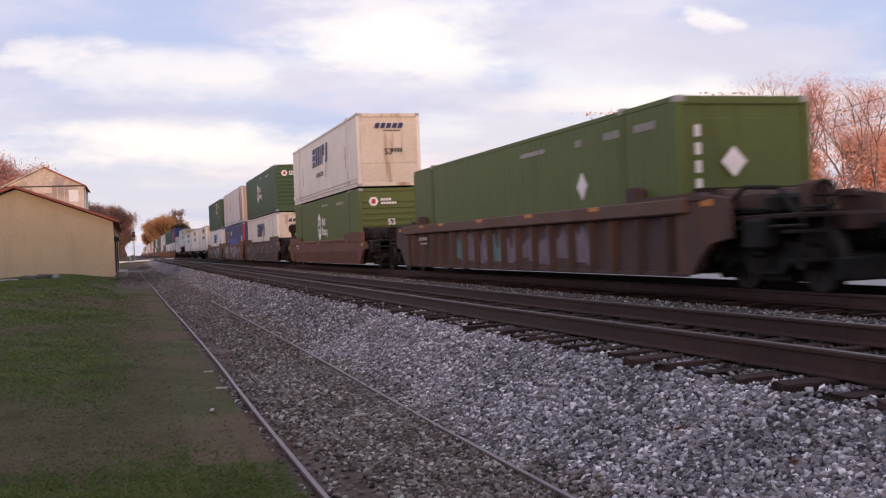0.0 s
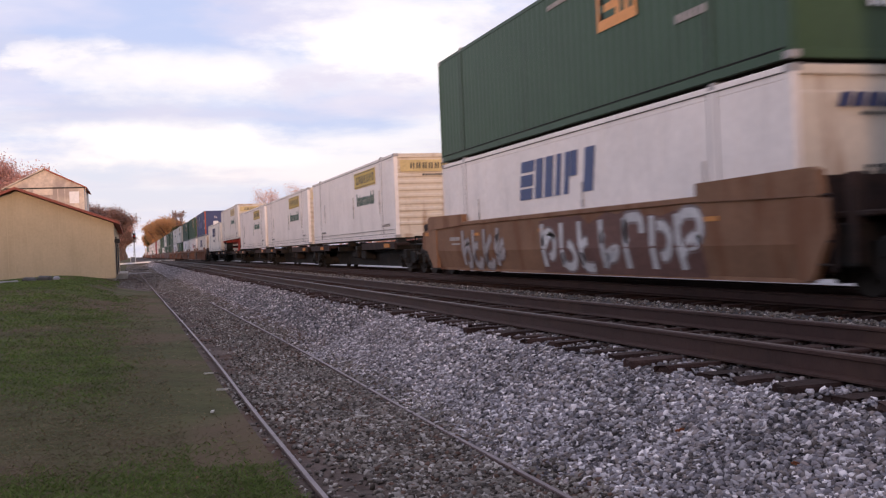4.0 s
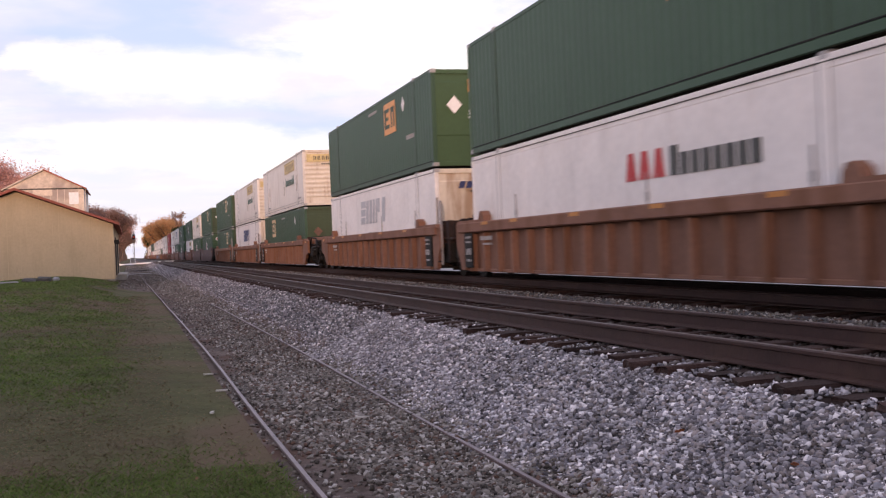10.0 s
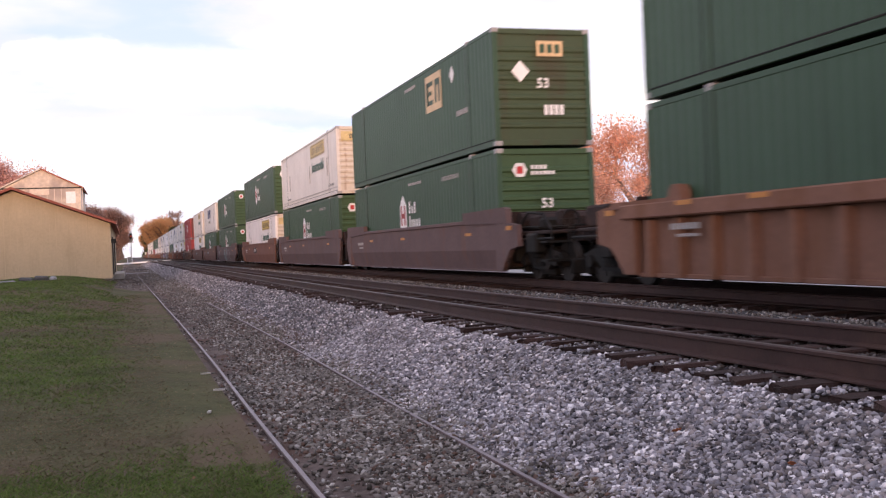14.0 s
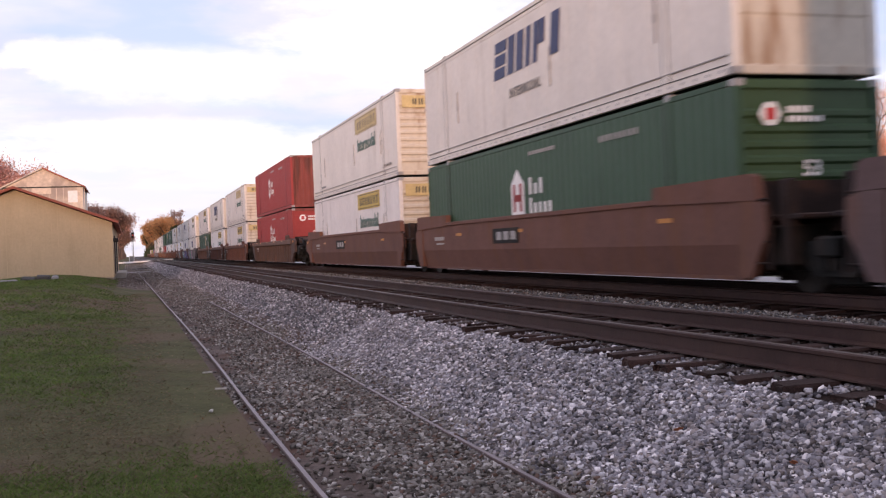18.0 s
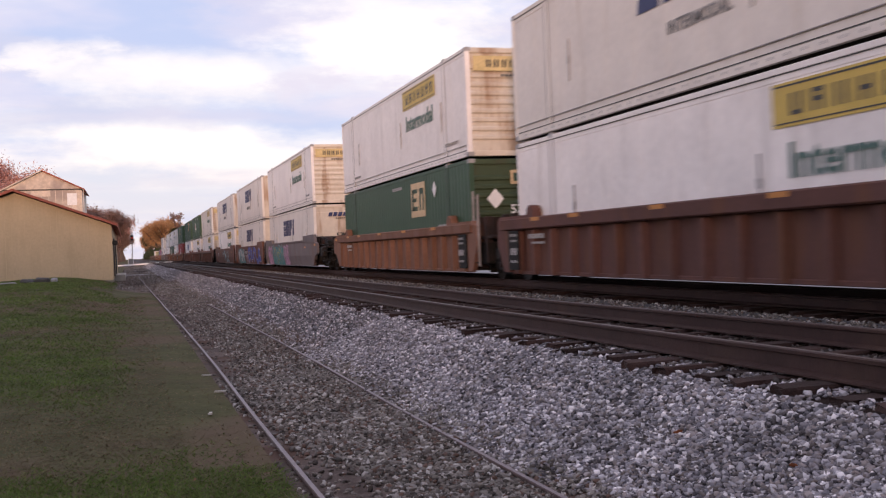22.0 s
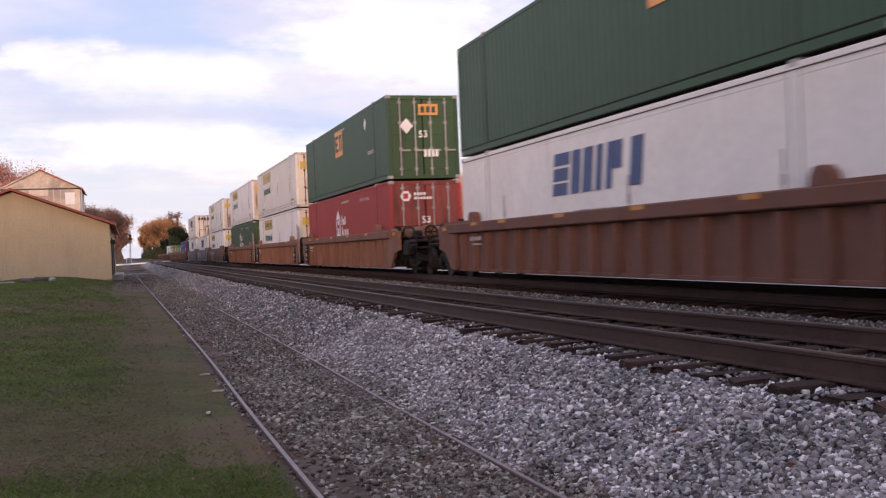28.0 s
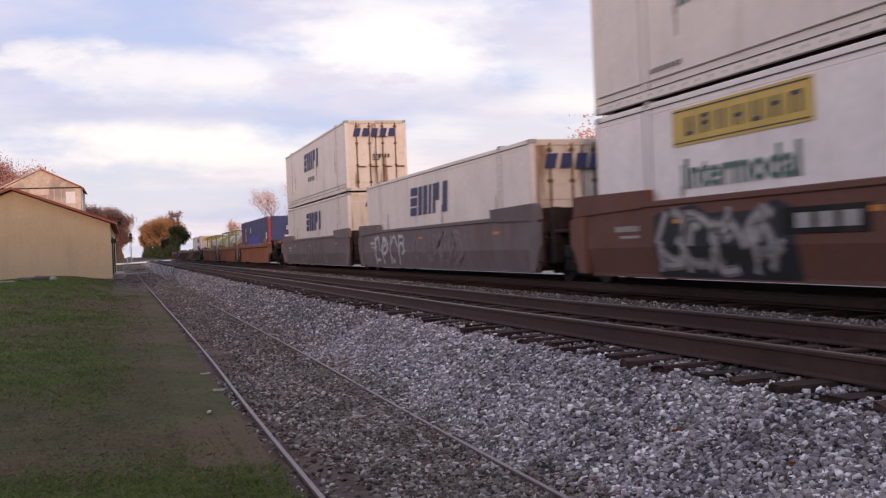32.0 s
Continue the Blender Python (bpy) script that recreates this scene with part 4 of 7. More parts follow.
def corrugated(length, z0, z1, pitch, depth, x, q):
    """A pressed side sheet that runs along y; q is the outward way."""
    bm = bmesh.new()
    pts = []
    k = int(round(2 * length / pitch))
    for i in range(k):
        y = -length + i * pitch
        pts += [(y, 0), (y + pitch * 0.30, 0), (y + pitch * 0.45, depth), (y + pitch * 0.85, depth)]
    pts.append((length, 0))
    lo = [bm.verts.new((x - q * d, y, z0)) for y, d in pts]
    hi = [bm.verts.new((x - q * d, y, z1)) for y, d in pts]
    for i in range(len(pts) - 1):
        bm.faces.new((lo[i], lo[i + 1], hi[i + 1], hi[i]) if q > 0 else (lo[i], hi[i], hi[i + 1], lo[i + 1]))
    return bm


def jointed_side(q):
    """A smooth plate side with narrow recessed joints between its sheets and a fold above the bottom rail."""
    bm = bmesh.new()
    x = q * (CW - 0.008)
    ys = [(-CL + 0.1, 0)]
    for i in range(13):
        y = -CL + 1.35 + i * 1.12
        ys += [(y, 0), (y + 0.004, 0.006), (y + 0.018, 0.006), (y + 0.022, 0)]
    ys.append((CL - 0.1, 0))
    zs = [(0.14, 0.012), (0.285, 0.012), (0.29, 0.035), (0.315, 0.035), (0.32, 0), (CH - 0.22, 0), (CH - 0.215, 0.01), (CH - 0.2, 0.01), (CH - 0.195, 0), (CH - 0.06, 0)]
    g = [[bm.verts.new((x - q * (a + b), y, z)) for z, b in zs] for y, a in ys]
    for i in range(len(ys) - 1):
        for k in range(len(zs) - 1):
            v = (g[i][k], g[i + 1][k], g[i + 1][k + 1], g[i][k + 1])
            bm.faces.new(v if q > 0 else v[::-1])
    return bm


def slab(*quads, x=0.0, thick=0.006):
    """Flat sign pieces on the side that faces -x: each quad is four (y, z)."""
    bm = bmesh.new()
    for qd in quads:
        prism(bm, list(qd), "x", x - thick, x)
    return bm


def rect(y0, z0, y1, z1, lean=0.0):
    return [(y0, z0), (y1, z0), (y1 + lean, z1), (y0 + lean, z1)]


CORNER = mesh_of("corner_casting", boxes((-0.09, -0.09, -0.06, 0.09, 0.09, 0.06), bevel=0.012), M_GREYRAIL)


def lettering(text, size, material, name):
    cu = bpy.data.curves.new(name, "FONT")
    cu.body, cu.size, cu.extrude, cu.align_x, cu.resolution_u, cu.offset = text, size, 0.004, "LEFT", 2, size * 0.02
    ob = bpy.data.objects.new(name, cu)
    scene.collection.objects.link(ob)
    me = bpy.data.meshes.new_from_object(ob.evaluated_get(bpy.context.evaluated_depsgraph_get()))
    bpy.data.objects.remove(ob)
    me.materials.clear()
    me.materials.append(material)
    return me


# letters on the side facing -x read from far (+y) to near (-y)
SIDE_TEXT = Matrix(((0, 0, -1, 0), (-1, 0, 0, 0), (0, 1, 0, 0), (0, 0, 0, 1)))
WORD_INTERMODAL = lettering("Intermodal", 0.68, M_SIGNGREEN, "word")
WORD_SMALL = lettering("INTERMODAL", 0.30, M_FADED, "word")
WORD_53 = lettering("53", 0.34, M_SIGNWHITE, "number")
WORD_53D = lettering("53", 0.34, M_SIGNDARK, "number")


def side_at(d):
    """Place along a container's own y of a spot d metres from its far end."""
    return CL - d


def add_livery(c, kind, rnd, end=""):
    x = -CW - 0.004
    if kind in ("slant", "slant_blue", "slant_ghost"):
        ma = {"slant": M_NAVY, "slant_blue": M_SKYBLUE, "slant_ghost": M_GHOSTSIGN}[kind]
        y, z0, z1 = side_at(6.0), 1.55, 2.42
        for i, wd in enumerate((0.78, 1.0, 0.32, 0.68, 0.72)):
            a = y - sum((0.78, 1.0, 0.32, 0.68, 0.72)[:i]) - 0.12 * i
            ln = -0.16
            if i == 0:
                qs = [rect(a - wd + 0.05, z0, a, z0 + 0.25, -0.045), rect(a - wd - 0.02, z0 + 0.30, a - 0.06, z0 + 0.56, -0.045), rect(a - wd - 0.12, z1 - 0.25, a - 0.12, z1, -0.045)]
            elif i == 1:
                qs = [rect(a - 0.40, z0, a, z1, ln), rect(a - 0.96, z0, a - 0.54, z1, ln)]
            elif i == 2:
                qs = [rect(a - 0.26, z0, a, z1, ln)]
            elif i == 3:
                qs = [rect(a - 0.24, z0, a, z1, ln), rect(a - wd, z0 + 0.36, a - 0.34, z1, -0.09)]
            else:
                qs = [rect(a - 0.60, z0, a - 0.16, z1, ln)]
            for shape in qs:
                part("sign_block", slab(shape, x=x), ma, c, "slanted sign block")
        part("word", WORD_SMALL, None, c, "small grey painted word", m=Matrix.Translation((x - 0.004, side_at(7.0), 1.0)) @ SIDE_TEXT)
    elif kind in ("banner", "banner_old"):
        a0 = 2.85 if end == "doors" else 9.75
        y0, y1 = side_at(a0 + 3.6), side_at(a0)
        part("sign_panel", slab(rect(y0, 2.05, y1, 2.66), x=x), M_YELLOW if kind == "banner" else M_OLDYELLOW, c, "ochre yellow sign panel")
        bars = [rect(y1 - 0.40 - i * 0.45 - d - 0.075, 2.20, y1 - 0.40 - i * 0.45 - d, 2.50) for i in range(7) for d in (0.0, 0.19)] + [rect(y1 - 0.40 - i * 0.45 - 0.19, z, y1 - 0.475 - i * 0.45, z + 0.06) for i, z in ((0, 2.2), (1, 2.32), (1, 2.44), (3, 2.32), (4, 2.2), (5, 2.36), (6, 2.44))]
        part("sign_lettering", slab(*bars, rect(y0 + 0.05, 2.60, y1 - 0.05, 2.625), rect(y0 + 0.05, 2.09, y1 - 0.05, 2.11), x=x - 0.006), M_SIGNDARK if kind == "banner" else M_OLDDARK, c, "dark bars on the sign panel")
        part("word", WORD_INTERMODAL, None, c, "green painted word", m=Matrix.Translation((x - 0.004, side_at(a0 + 0.3), 1.36)) @ SIDE_TEXT)
        bars = [rect(side_at(14.2) - i * 0.13 - 0.06, 0.42, side_at(14.2) - i * 0.13, 0.52) for i in range(9)] + [rect(side_at(2.2) - i * 0.13 - 0.09, 0.42, side_at(2.2) - i * 0.13, 0.5) for i in range(8)]
        part("marking_strip", slab(*bars, x=x), M_FADED, c, "small dark number bars")
    elif kind in ("shield", "shield_red", "shield_olive"):
        y, z = side_at(7.25), 1.58
        hexa = [(y, z - 0.66), (y - 0.40, z - 0.36), (y - 0.40, z + 0.34), (y, z + 0.68), (y + 0.40, z + 0.34), (y + 0.40, z - 0.36)]
        part("sign_shield", slab(hexa, x=x), M_SIGNWHITE, c, "white six-sided shield")
        ma = M_RED if kind != "shield_olive" else M_OLIVE
        part("sign_mark", slab(rect(y - 0.27, z - 0.3, y - 0.13, z + 0.34), rect(y + 0.13, z - 0.3, y + 0.27, z + 0.34), rect(y - 0.2, z - 0.07, y + 0.2, z + 0.09), x=x - 0.006), ma, c, "mark on the shield")
        bars = [rect(y - 0.72 - i * 0.30 - 0.14, z + 0.06, y - 0.72 - i * 0.30, z + (0.44, 0.30, 0.40)[i]) for i in range(3)] + [rect(y - 0.72 - i * 0.27 - 0.13, z - 0.40 - (i == 4) * 0.12, y - 0.72 - i * 0.27, z - (0.02, 0.14, 0.13, 0.14, 0.13)[i]) for i in range(5)]
        part("sign_lettering", slab(*bars, x=x), M_SIGNWHITE, c, "white bars beside the shield")
        bars = [rect(side_at(8.0) - i * 0.15 - 0.11, 2.52, side_at(8.0) - i * 0.15, 2.60) for i in range(10)] + [rect(side_at(11.6) - i * 0.18 - 0.09, 2.42, side_at(11.6) - i * 0.18, 2.54) for i in range(9)]
        part("marking_strip", slab(*bars, x=x), M_PALE, c, "small white bars")
    elif kind in ("square", "square_orange"):
        a0 = 7.2 if end == "doors" else 3.6 if end == "plain_rev" else 10.35
        y0, y1 = side_at(a0 + 1.55), side_at(a0)
        ma = M_SIGNTAN if kind == "square" else M_SIGNORANGE
        part("sign_panel", slab(rect(y0, 1.55, y1, 2.62), x=x), ma, c, "square tan sign panel")
        z0 = 1.75
        part("sign_lettering", slab(rect(y1 - 0.3, z0, y1 - 0.12, z0 + 0.68), rect(y1 - 0.75, z0, y1 - 0.12, z0 + 0.13), rect(y1 - 0.75, z0 + 0.55, y1 - 0.12, z0 + 0.68), rect(y1 - 0.62, z0 + 0.28, y1 - 0.12, z0 + 0.4),
                               rect(y0 + 0.12, z0, y0 + 0.27, z0 + 0.68), rect(y0 + 0.45, z0, y0 + 0.6, z0 + 0.68), rect(y0 + 0.2, z0 + 0.5, y0 + 0.5, z0 + 0.68), x=x - 0.006), M_GREEN, c, "dark blocks on the sign")
        bars = [rect(side_at(8.0) - i * 0.16 - 0.12, 2.52, side_at(8.0) - i * 0.16, 2.62) for i in range(8)] + [rect(side_at(13.2) - i * 0.16 - 0.12, 1.1, side_at(13.2) - i * 0.16, 1.24) for i in range(6)]
        part("marking_strip", slab(*bars, x=x), M_PALE, c, "small white bars")
        yd, zd = side_at(12.9), 2.3
        part("placard", slab([(yd, zd - 0.24), (yd - 0.2, zd), (yd, zd + 0.24), (yd + 0.2, zd)], x=x), M_SIGNWHITE, c, "white diamond placard")
    elif kind == "bars":
        y = side_at(8.6)
        for i in range(3):
            part("sign_block", slab(rect(y - i * 0.5 - 0.42, 1.62, y - i * 0.5 - 0.25, 2.12, 0.1), rect(y - i * 0.5 - 0.2, 1.62, y - i * 0.5 - 0.03, 2.12, -0.1), x=x), M_SIGNRED, c, "red sign block")
        bars = [rect(y - 1.6 - i * 0.33 - 0.25, 1.62, y - 1.6 - i * 0.33, 1.98 if i else 2.12) for i in range(8)]
        part("sign_lettering", slab(*bars, x=x), M_SIGNDARK, c, "dark sign bars")
    elif kind in ("blue", "blue_orange"):
        y = side_at(2.8)
        part("sign_mark", slab(rect(y - 0.75, 2.2, y, 2.4), rect(y - 0.2, 1.5, y, 2.3), rect(y - 0.75, 1.45, y, 1.62), rect(y - 0.75, 1.5, y - 0.58, 1.9), x=x), M_YELLOW, c, "yellow angular mark")
        part("sign_panel", slab(rect(side_at(11.2), 1.0, side_at(4.7), 1.72), x=x), M_PATCH if kind == "blue" else M_PATCHDULL, c, "brighter blue patch of paint")
        for d0, d1, za, zb in ((6.5, 6.1, 2.0, 2.4), (15.35, 14.75, 0.55, 1.15) if kind == "blue" else (15.2, 14.9, 0.7, 1.0)):
            part("placard", slab(rect(side_at(d0), za, side_at(d1), zb), x=x), M_SIGNWHITE, c, "white placard")
        part("number", WORD_53, None, c, "white number", m=Matrix.Translation((x - 0.004, side_at(14.62), 1.45)) @ SIDE_TEXT @ Matrix.Scale(1.7, 4))
    elif kind == "placards":
        yd, zd = side_at(12.44), 1.62
        part("placard", slab([(yd, zd - 0.28), (yd - 0.24, zd), (yd, zd + 0.28), (yd + 0.24, zd)], x=x), M_SIGNWHITE, c, "white diamond placard")
        part("marking_strip", slab(*[rect(side_at(9.2) - i * 0.16 - 0.12, 2.46, side_at(9.2) - i * 0.16, 2.56) for i in range(9)], *[rect(side_at(d) - i * 0.16 - 0.10, 2.42, side_at(d) - i * 0.16, 2.56) for d, k in ((12.2, 2), (13.5, 4), (14.7, 5)) for i in range(k)], x=x), M_PALE, c, "small white bars")
    elif kind == "tan":
        part("placard", slab(rect(side_at(3.0), 1.6, side_at(2.3), 2.4), x=x), M_SIGNTAN, c, "faded tan panel")
        part("marking_strip", slab(*[rect(side_at(6.0) - i * 0.3 - 0.16, 1.3, side_at(6.0) - i * 0.3, 2.1) for i in range(3)], *[rect(side_at(13.5) - i * 0.2 - 0.14, 1.9, side_at(13.5) - i * 0.2, 2.05) for i in range(4)], x=x), M_GREYRAIL, c, "faded grey marks")


def end_wall(c, kind, ma, s, mark):
    """The wall across one end; s=-1 faces the camera."""
    y = s * CL
    if kind == "doors":
        for q in (-1, 1):
            bm = bmesh.new()
            box(bm, q * 0.02, y - s * 0.075, 0.12, q * 1.17, y - s * 0.03, 2.76, bevel=0.008)
            for k in range(4):
                box(bm, q * 0.08, y - s * 0.03, 0.32 + k * 0.6, q * 1.1, y - s * 0.018, 0.72 + k * 0.6, bevel=0.01)
            part("door", bm, M_DOORRUST if ma == M_ENDCREAM else ma, c, "rust-streaked container door")
            for d in (0.28, 0.82):
                bm = bmesh.new()
                rod(bm, (q * d, y + s * 0.012, 0.1), (q * d, y + s * 0.012, 2.8), 0.026, 8)
                for z in (0.3, 1.0, 1.9, 2.6):
                    box(bm, q * d - 0.06, y - s * 0.03, z, q * d + 0.06, y + s * 0.015, z + 0.08)
                box(bm, q * d - 0.03, y - s * 0.01, 0.95, q * d + 0.35, y + s * 0.03, 1.01)
                part("lock_rod", bm, M_RODRUST if ma == M_ENDCREAM else M_GREYRAIL, c, "steel locking rod")
    else:
        bm = bmesh.new()
        if kind == "ribs":
            prof = [(0.12, 0)] + [q for k in range(9) for q in ((0.42 + k * 0.235, 0), (0.46 + k * 0.235, 0.04), (0.53 + k * 0.235, 0.04), (0.57 + k * 0.235, 0))] + [(2.78, 0)]
            prism(bm, [(y - s * (0.05 - d), z) for z, d in prof] + [(y - s * 0.09, 2.78), (y - s * 0.09, 0.12)], "x", -1.17, 1.17)
        elif kind == "corr":
            prof = [(-1.17, 0)] + [q for k in range(8) for q in ((-1.06 + k * 0.28, 0), (-1.03 + k * 0.28, 0.045), (-0.91 + k * 0.28, 0.045), (-0.88 + k * 0.28, 0))] + [(1.17, 0)]
            prism(bm, [(x, y - s * (0.05 - d)) for x, d in prof] + [(1.17, y - s * 0.09), (-1.17, y - s * 0.09)], "z", 0.12, 2.78)
        else:
            prism(bm, [(y - s * 0.05, 0.12), (y - s * 0.05, 0.9), (y - s * 0.035, 0.93), (y - s * 0.035, 2.5), (y - s * 0.05, 2.53), (y - s * 0.05, 2.78), (y - s * 0.09, 2.78), (y - s * 0.09, 0.12)], "x", -1.17, 1.17)
        part("end_wall", bm, ma, c, "end wall with pressed ribs" if kind == "ribs" else "")
    if s < 0 and mark:
        yy = y - 0.035
        if mark == "banner":
            part("sign_panel", boxes((-1.08, yy, 2.26, 1.08, yy + 0.02, 2.66)) if kind != "doors" else boxes((-1.05, yy, 2.0, 1.05, yy + 0.02, 2.4)), M_OLDYELLOW if kind == "ribs" else M_YELLOW, c, "ochre yellow sign panel")
            part("sign_lettering", boxes(*[(-0.72 + i * 0.22 + d, yy - 0.008, 2.36, -0.67 + i * 0.22 + d, yy, 2.56) for i in range(7) for d in (0.0, 0.09)]) if kind != "doors" else boxes(*[(-0.62 + i * 0.19, yy - 0.008, 2.1, -0.5 + i * 0.19, yy, 2.3) for i in range(7)]), M_SIGNDARK, c, "dark bars on the sign panel")
            part("marking_strip", boxes(*[(-0.3 + i * 0.11, yy, 2.12, -0.22 + i * 0.11, yy + 0.012, 2.18) for i in range(8)]), M_SIGNDARK, c, "small dark bars")
        elif mark == "slant":
            bm = bmesh.new()
            for i in range(5):
                if kind == "doors":
                    prism(bm, [(-0.98 + i * 0.37, 2.22), (-0.72 + i * 0.37, 2.22), (-0.64 + i * 0.37, 2.56), (-0.90 + i * 0.37, 2.56)], "y", yy - 0.03, yy - 0.018)
                    continue
                prism(bm, [(-0.58 + i * 0.24, 2.3), (-0.40 + i * 0.24, 2.3), (-0.33 + i * 0.24, 2.5), (-0.51 + i * 0.24, 2.5)], "y", yy, yy + 0.012)
            part("sign_block", bm, M_NAVY, c, "slanted navy sign blocks")
            part("marking_strip", boxes(*[(0.1 + i * 0.12, yy, 1.35, 0.18 + i * 0.12, yy + 0.012, 1.5) for i in range(4)], *[(-0.2 + i * 0.1, yy, 2.18, -0.13 + i * 0.1, yy + 0.012, 2.23) for i in range(7)]), M_SIGNDARK, c, "small dark bars")
        elif mark == "shield":
            bm = bmesh.new()
            rod(bm, (-0.72, yy, 2.36), (-0.72, yy + 0.012, 2.36), 0.2, 6)
            part("sign_shield", bm, M_SIGNWHITE, c, "white six-sided badge")
            part("sign_mark", boxes((-0.80, yy - 0.008, 2.27, -0.64, yy, 2.45)), M_SIGNRED, c)
            part("sign_lettering", boxes(*[(-0.42 + i * 0.11, yy, 2.38, -0.34 + i * 0.11, yy + 0.012, 2.48) for i in range(4)], *[(-0.42 + i * 0.11, yy, 2.24, -0.34 + i * 0.11, yy + 0.012, 2.33) for i in range(6)]), M_SIGNWHITE, c, "white bars beside the badge")
            part("placard", boxes((-0.18, yy, 0.62, 0.3, yy + 0.012, 0.85), (-0.08, yy, 0.5, 0.2, yy + 0.012, 0.63)), M_SIGNWHITE, c, "white placard")
        elif mark == "diamond":
            bm = bmesh.new()
            prism(bm, [(-0.25, 1.52), (-0.01, 1.78), (-0.25, 2.04), (-0.49, 1.78)], "y", yy, yy + 0.012)
            part("placard", bm, M_SIGNWHITE, c, "white diamond placard")
            part("marking_strip", boxes(*[(0.05 + i * 0.14, yy, 1.0, 0.15 + i * 0.14, yy + 0.012, 1.24) for i in range(4)], *[(-0.98, yy, 1.0 + i * 0.3, -0.88, yy + 0.012, 1.2 + i * 0.3) for i in range(5)]), M_SIGNWHITE, c, "white marking bars")
        elif mark == "square" and kind in ("plain", "plain_rev"):
            part("sign_panel", boxes((0.12, yy, 1.32, 0.72, yy + 0.012, 1.66)), M_SIGNWHITE, c, "small white sign panel")
            part("sign_lettering", boxes(*[(0.18 + i * 0.17, yy - 0.008, 1.40, 0.29 + i * 0.17, yy, 1.58) for i in range(3)]), M_GREEN, c, "dark blocks on the sign")
            bm = bmesh.new()
            prism(bm, [(-0.62, 1.35), (-0.38, 1.60), (-0.62, 1.85), (-0.86, 1.60)], "y", yy, yy + 0.012)
            part("placard", bm, M_OLDPLACARD, c, "faded brown diamond placard")
            part("marking_strip", boxes(*[(0.92 + 0.12 * k, yy, 1.3 + i * 0.2, 1.0 + 0.12 * k, yy + 0.012, 1.42 + i * 0.2) for i in range(5) for k in range(2)]), M_PALE, c, "small white bars")
        elif mark in ("square", "square_o"):
            bm = bmesh.new()
            prism(bm, [(-0.6, 1.55), (-0.36, 1.82), (-0.6, 2.09), (-0.84, 1.82)], "y", yy, yy + 0.012)
            part("placard", bm, M_SIGNWHITE, c, "white diamond placard")
            part("sign_panel", boxes((-0.15, yy, 2.2, 0.55, yy + 0.012, 2.58)), M_SIGNORANGE if mark == "square_o" else M_SIGNTAN, c, "square sign panel")
            part("sign_lettering", boxes(*[(-0.07 + i * 0.2, yy - 0.008, 2.28, 0.06 + i * 0.2, yy, 2.50) for i in range(3)]), M_GREEN, c, "dark blocks on the sign")
            part("marking_strip", boxes(*[(0.0 + i * 0.14, yy, 0.75, 0.1 + i * 0.14, yy + 0.012, 1.0) for i in range(4)]), M_SIGNWHITE, c, "white marking bars")
        if mark == "blue":
            part("placard", boxes((-0.3, yy, 1.1, 0.3, yy + 0.012, 1.65)), M_SIGNWHITE, c, "white placard")
        if mark in ("shield", "square_o", "blue") or mark == "square" and kind not in ("plain", "plain_rev"):
            part("number", WORD_53, None, c, "white number", m=Matrix.Translation((-0.18, yy - 0.004, 1.42 if mark != "blue" else 2.0)) @ Matrix.Rotation(radians(90), 4, "X"))
        if mark == "slant":
            part("number", WORD_53D, None, c, "dark number", m=Matrix.Translation((-0.2, yy - 0.004, 1.25)) @ Matrix.Rotation(radians(90), 4, "X"))


BOX_CACHE = {}
LIVERY = {
    # kind: side paint, end paint, corrugated, livery, post paint
    "slant": (M_CREAM, M_ENDCREAM, False, "slant", M_CREAM),
    "slant_blue": (M_WHITE, M_ENDCREAM, False, "slant_blue", M_WHITE),
    "slant_ghost": (M_WHITE, M_ENDCREAM, False, "slant_ghost", M_WHITE),
    "banner": (M_WHITE, M_ENDCREAM, False, "banner", M_WHITE),
    "banner_old": (M_CREAM, M_ENDCREAM, False, "banner_old", M_CREAM),
    "shield": (M_GREEN, M_GREENEND, True, "shield", M_GREEN),
    "olive": (M_OLIVE, M_OLIVE, True, "shield_olive", M_OLIVE),
    "olive_plain": (M_OLIVE, M_OLIVE, True, "placards", M_OLIVE),
    "red": (M_RED, M_REDEND, True, "shield_red", M_RED),
    "square": (M_GREEN, M_BROWNEND, True, "square", M_GREEN),
    "square_orange": (M_GREEN, M_GREENEND, True, "square_orange", M_GREEN),
    "bars": (M_WHITE, M_ENDCREAM, False, "bars", M_WHITE),
    "plain": (M_WHITE, M_ENDCREAM, False, "", M_WHITE),
    "blue_red": (M_BLUE, M_BLUE, True, "blue", M_REDPOST),
    "blue_orange": (M_BLUE, M_BLUE, True, "blue_orange", M_ORANGEPOST),
    "tan": (M_TANBOX, M_TANEND, True, "tan", M_TANBOX),
}
MARK = {"slant": "slant", "slant_ghost": "slant", "slant_blue": "slant", "banner": "banner", "banner_old": "banner", "shield": "shield", "olive": "shield", "olive_plain": "diamond", "red": "shield", "square": "square", "square_orange": "square_o", "blue_red": "blue", "blue_orange": "blue"}


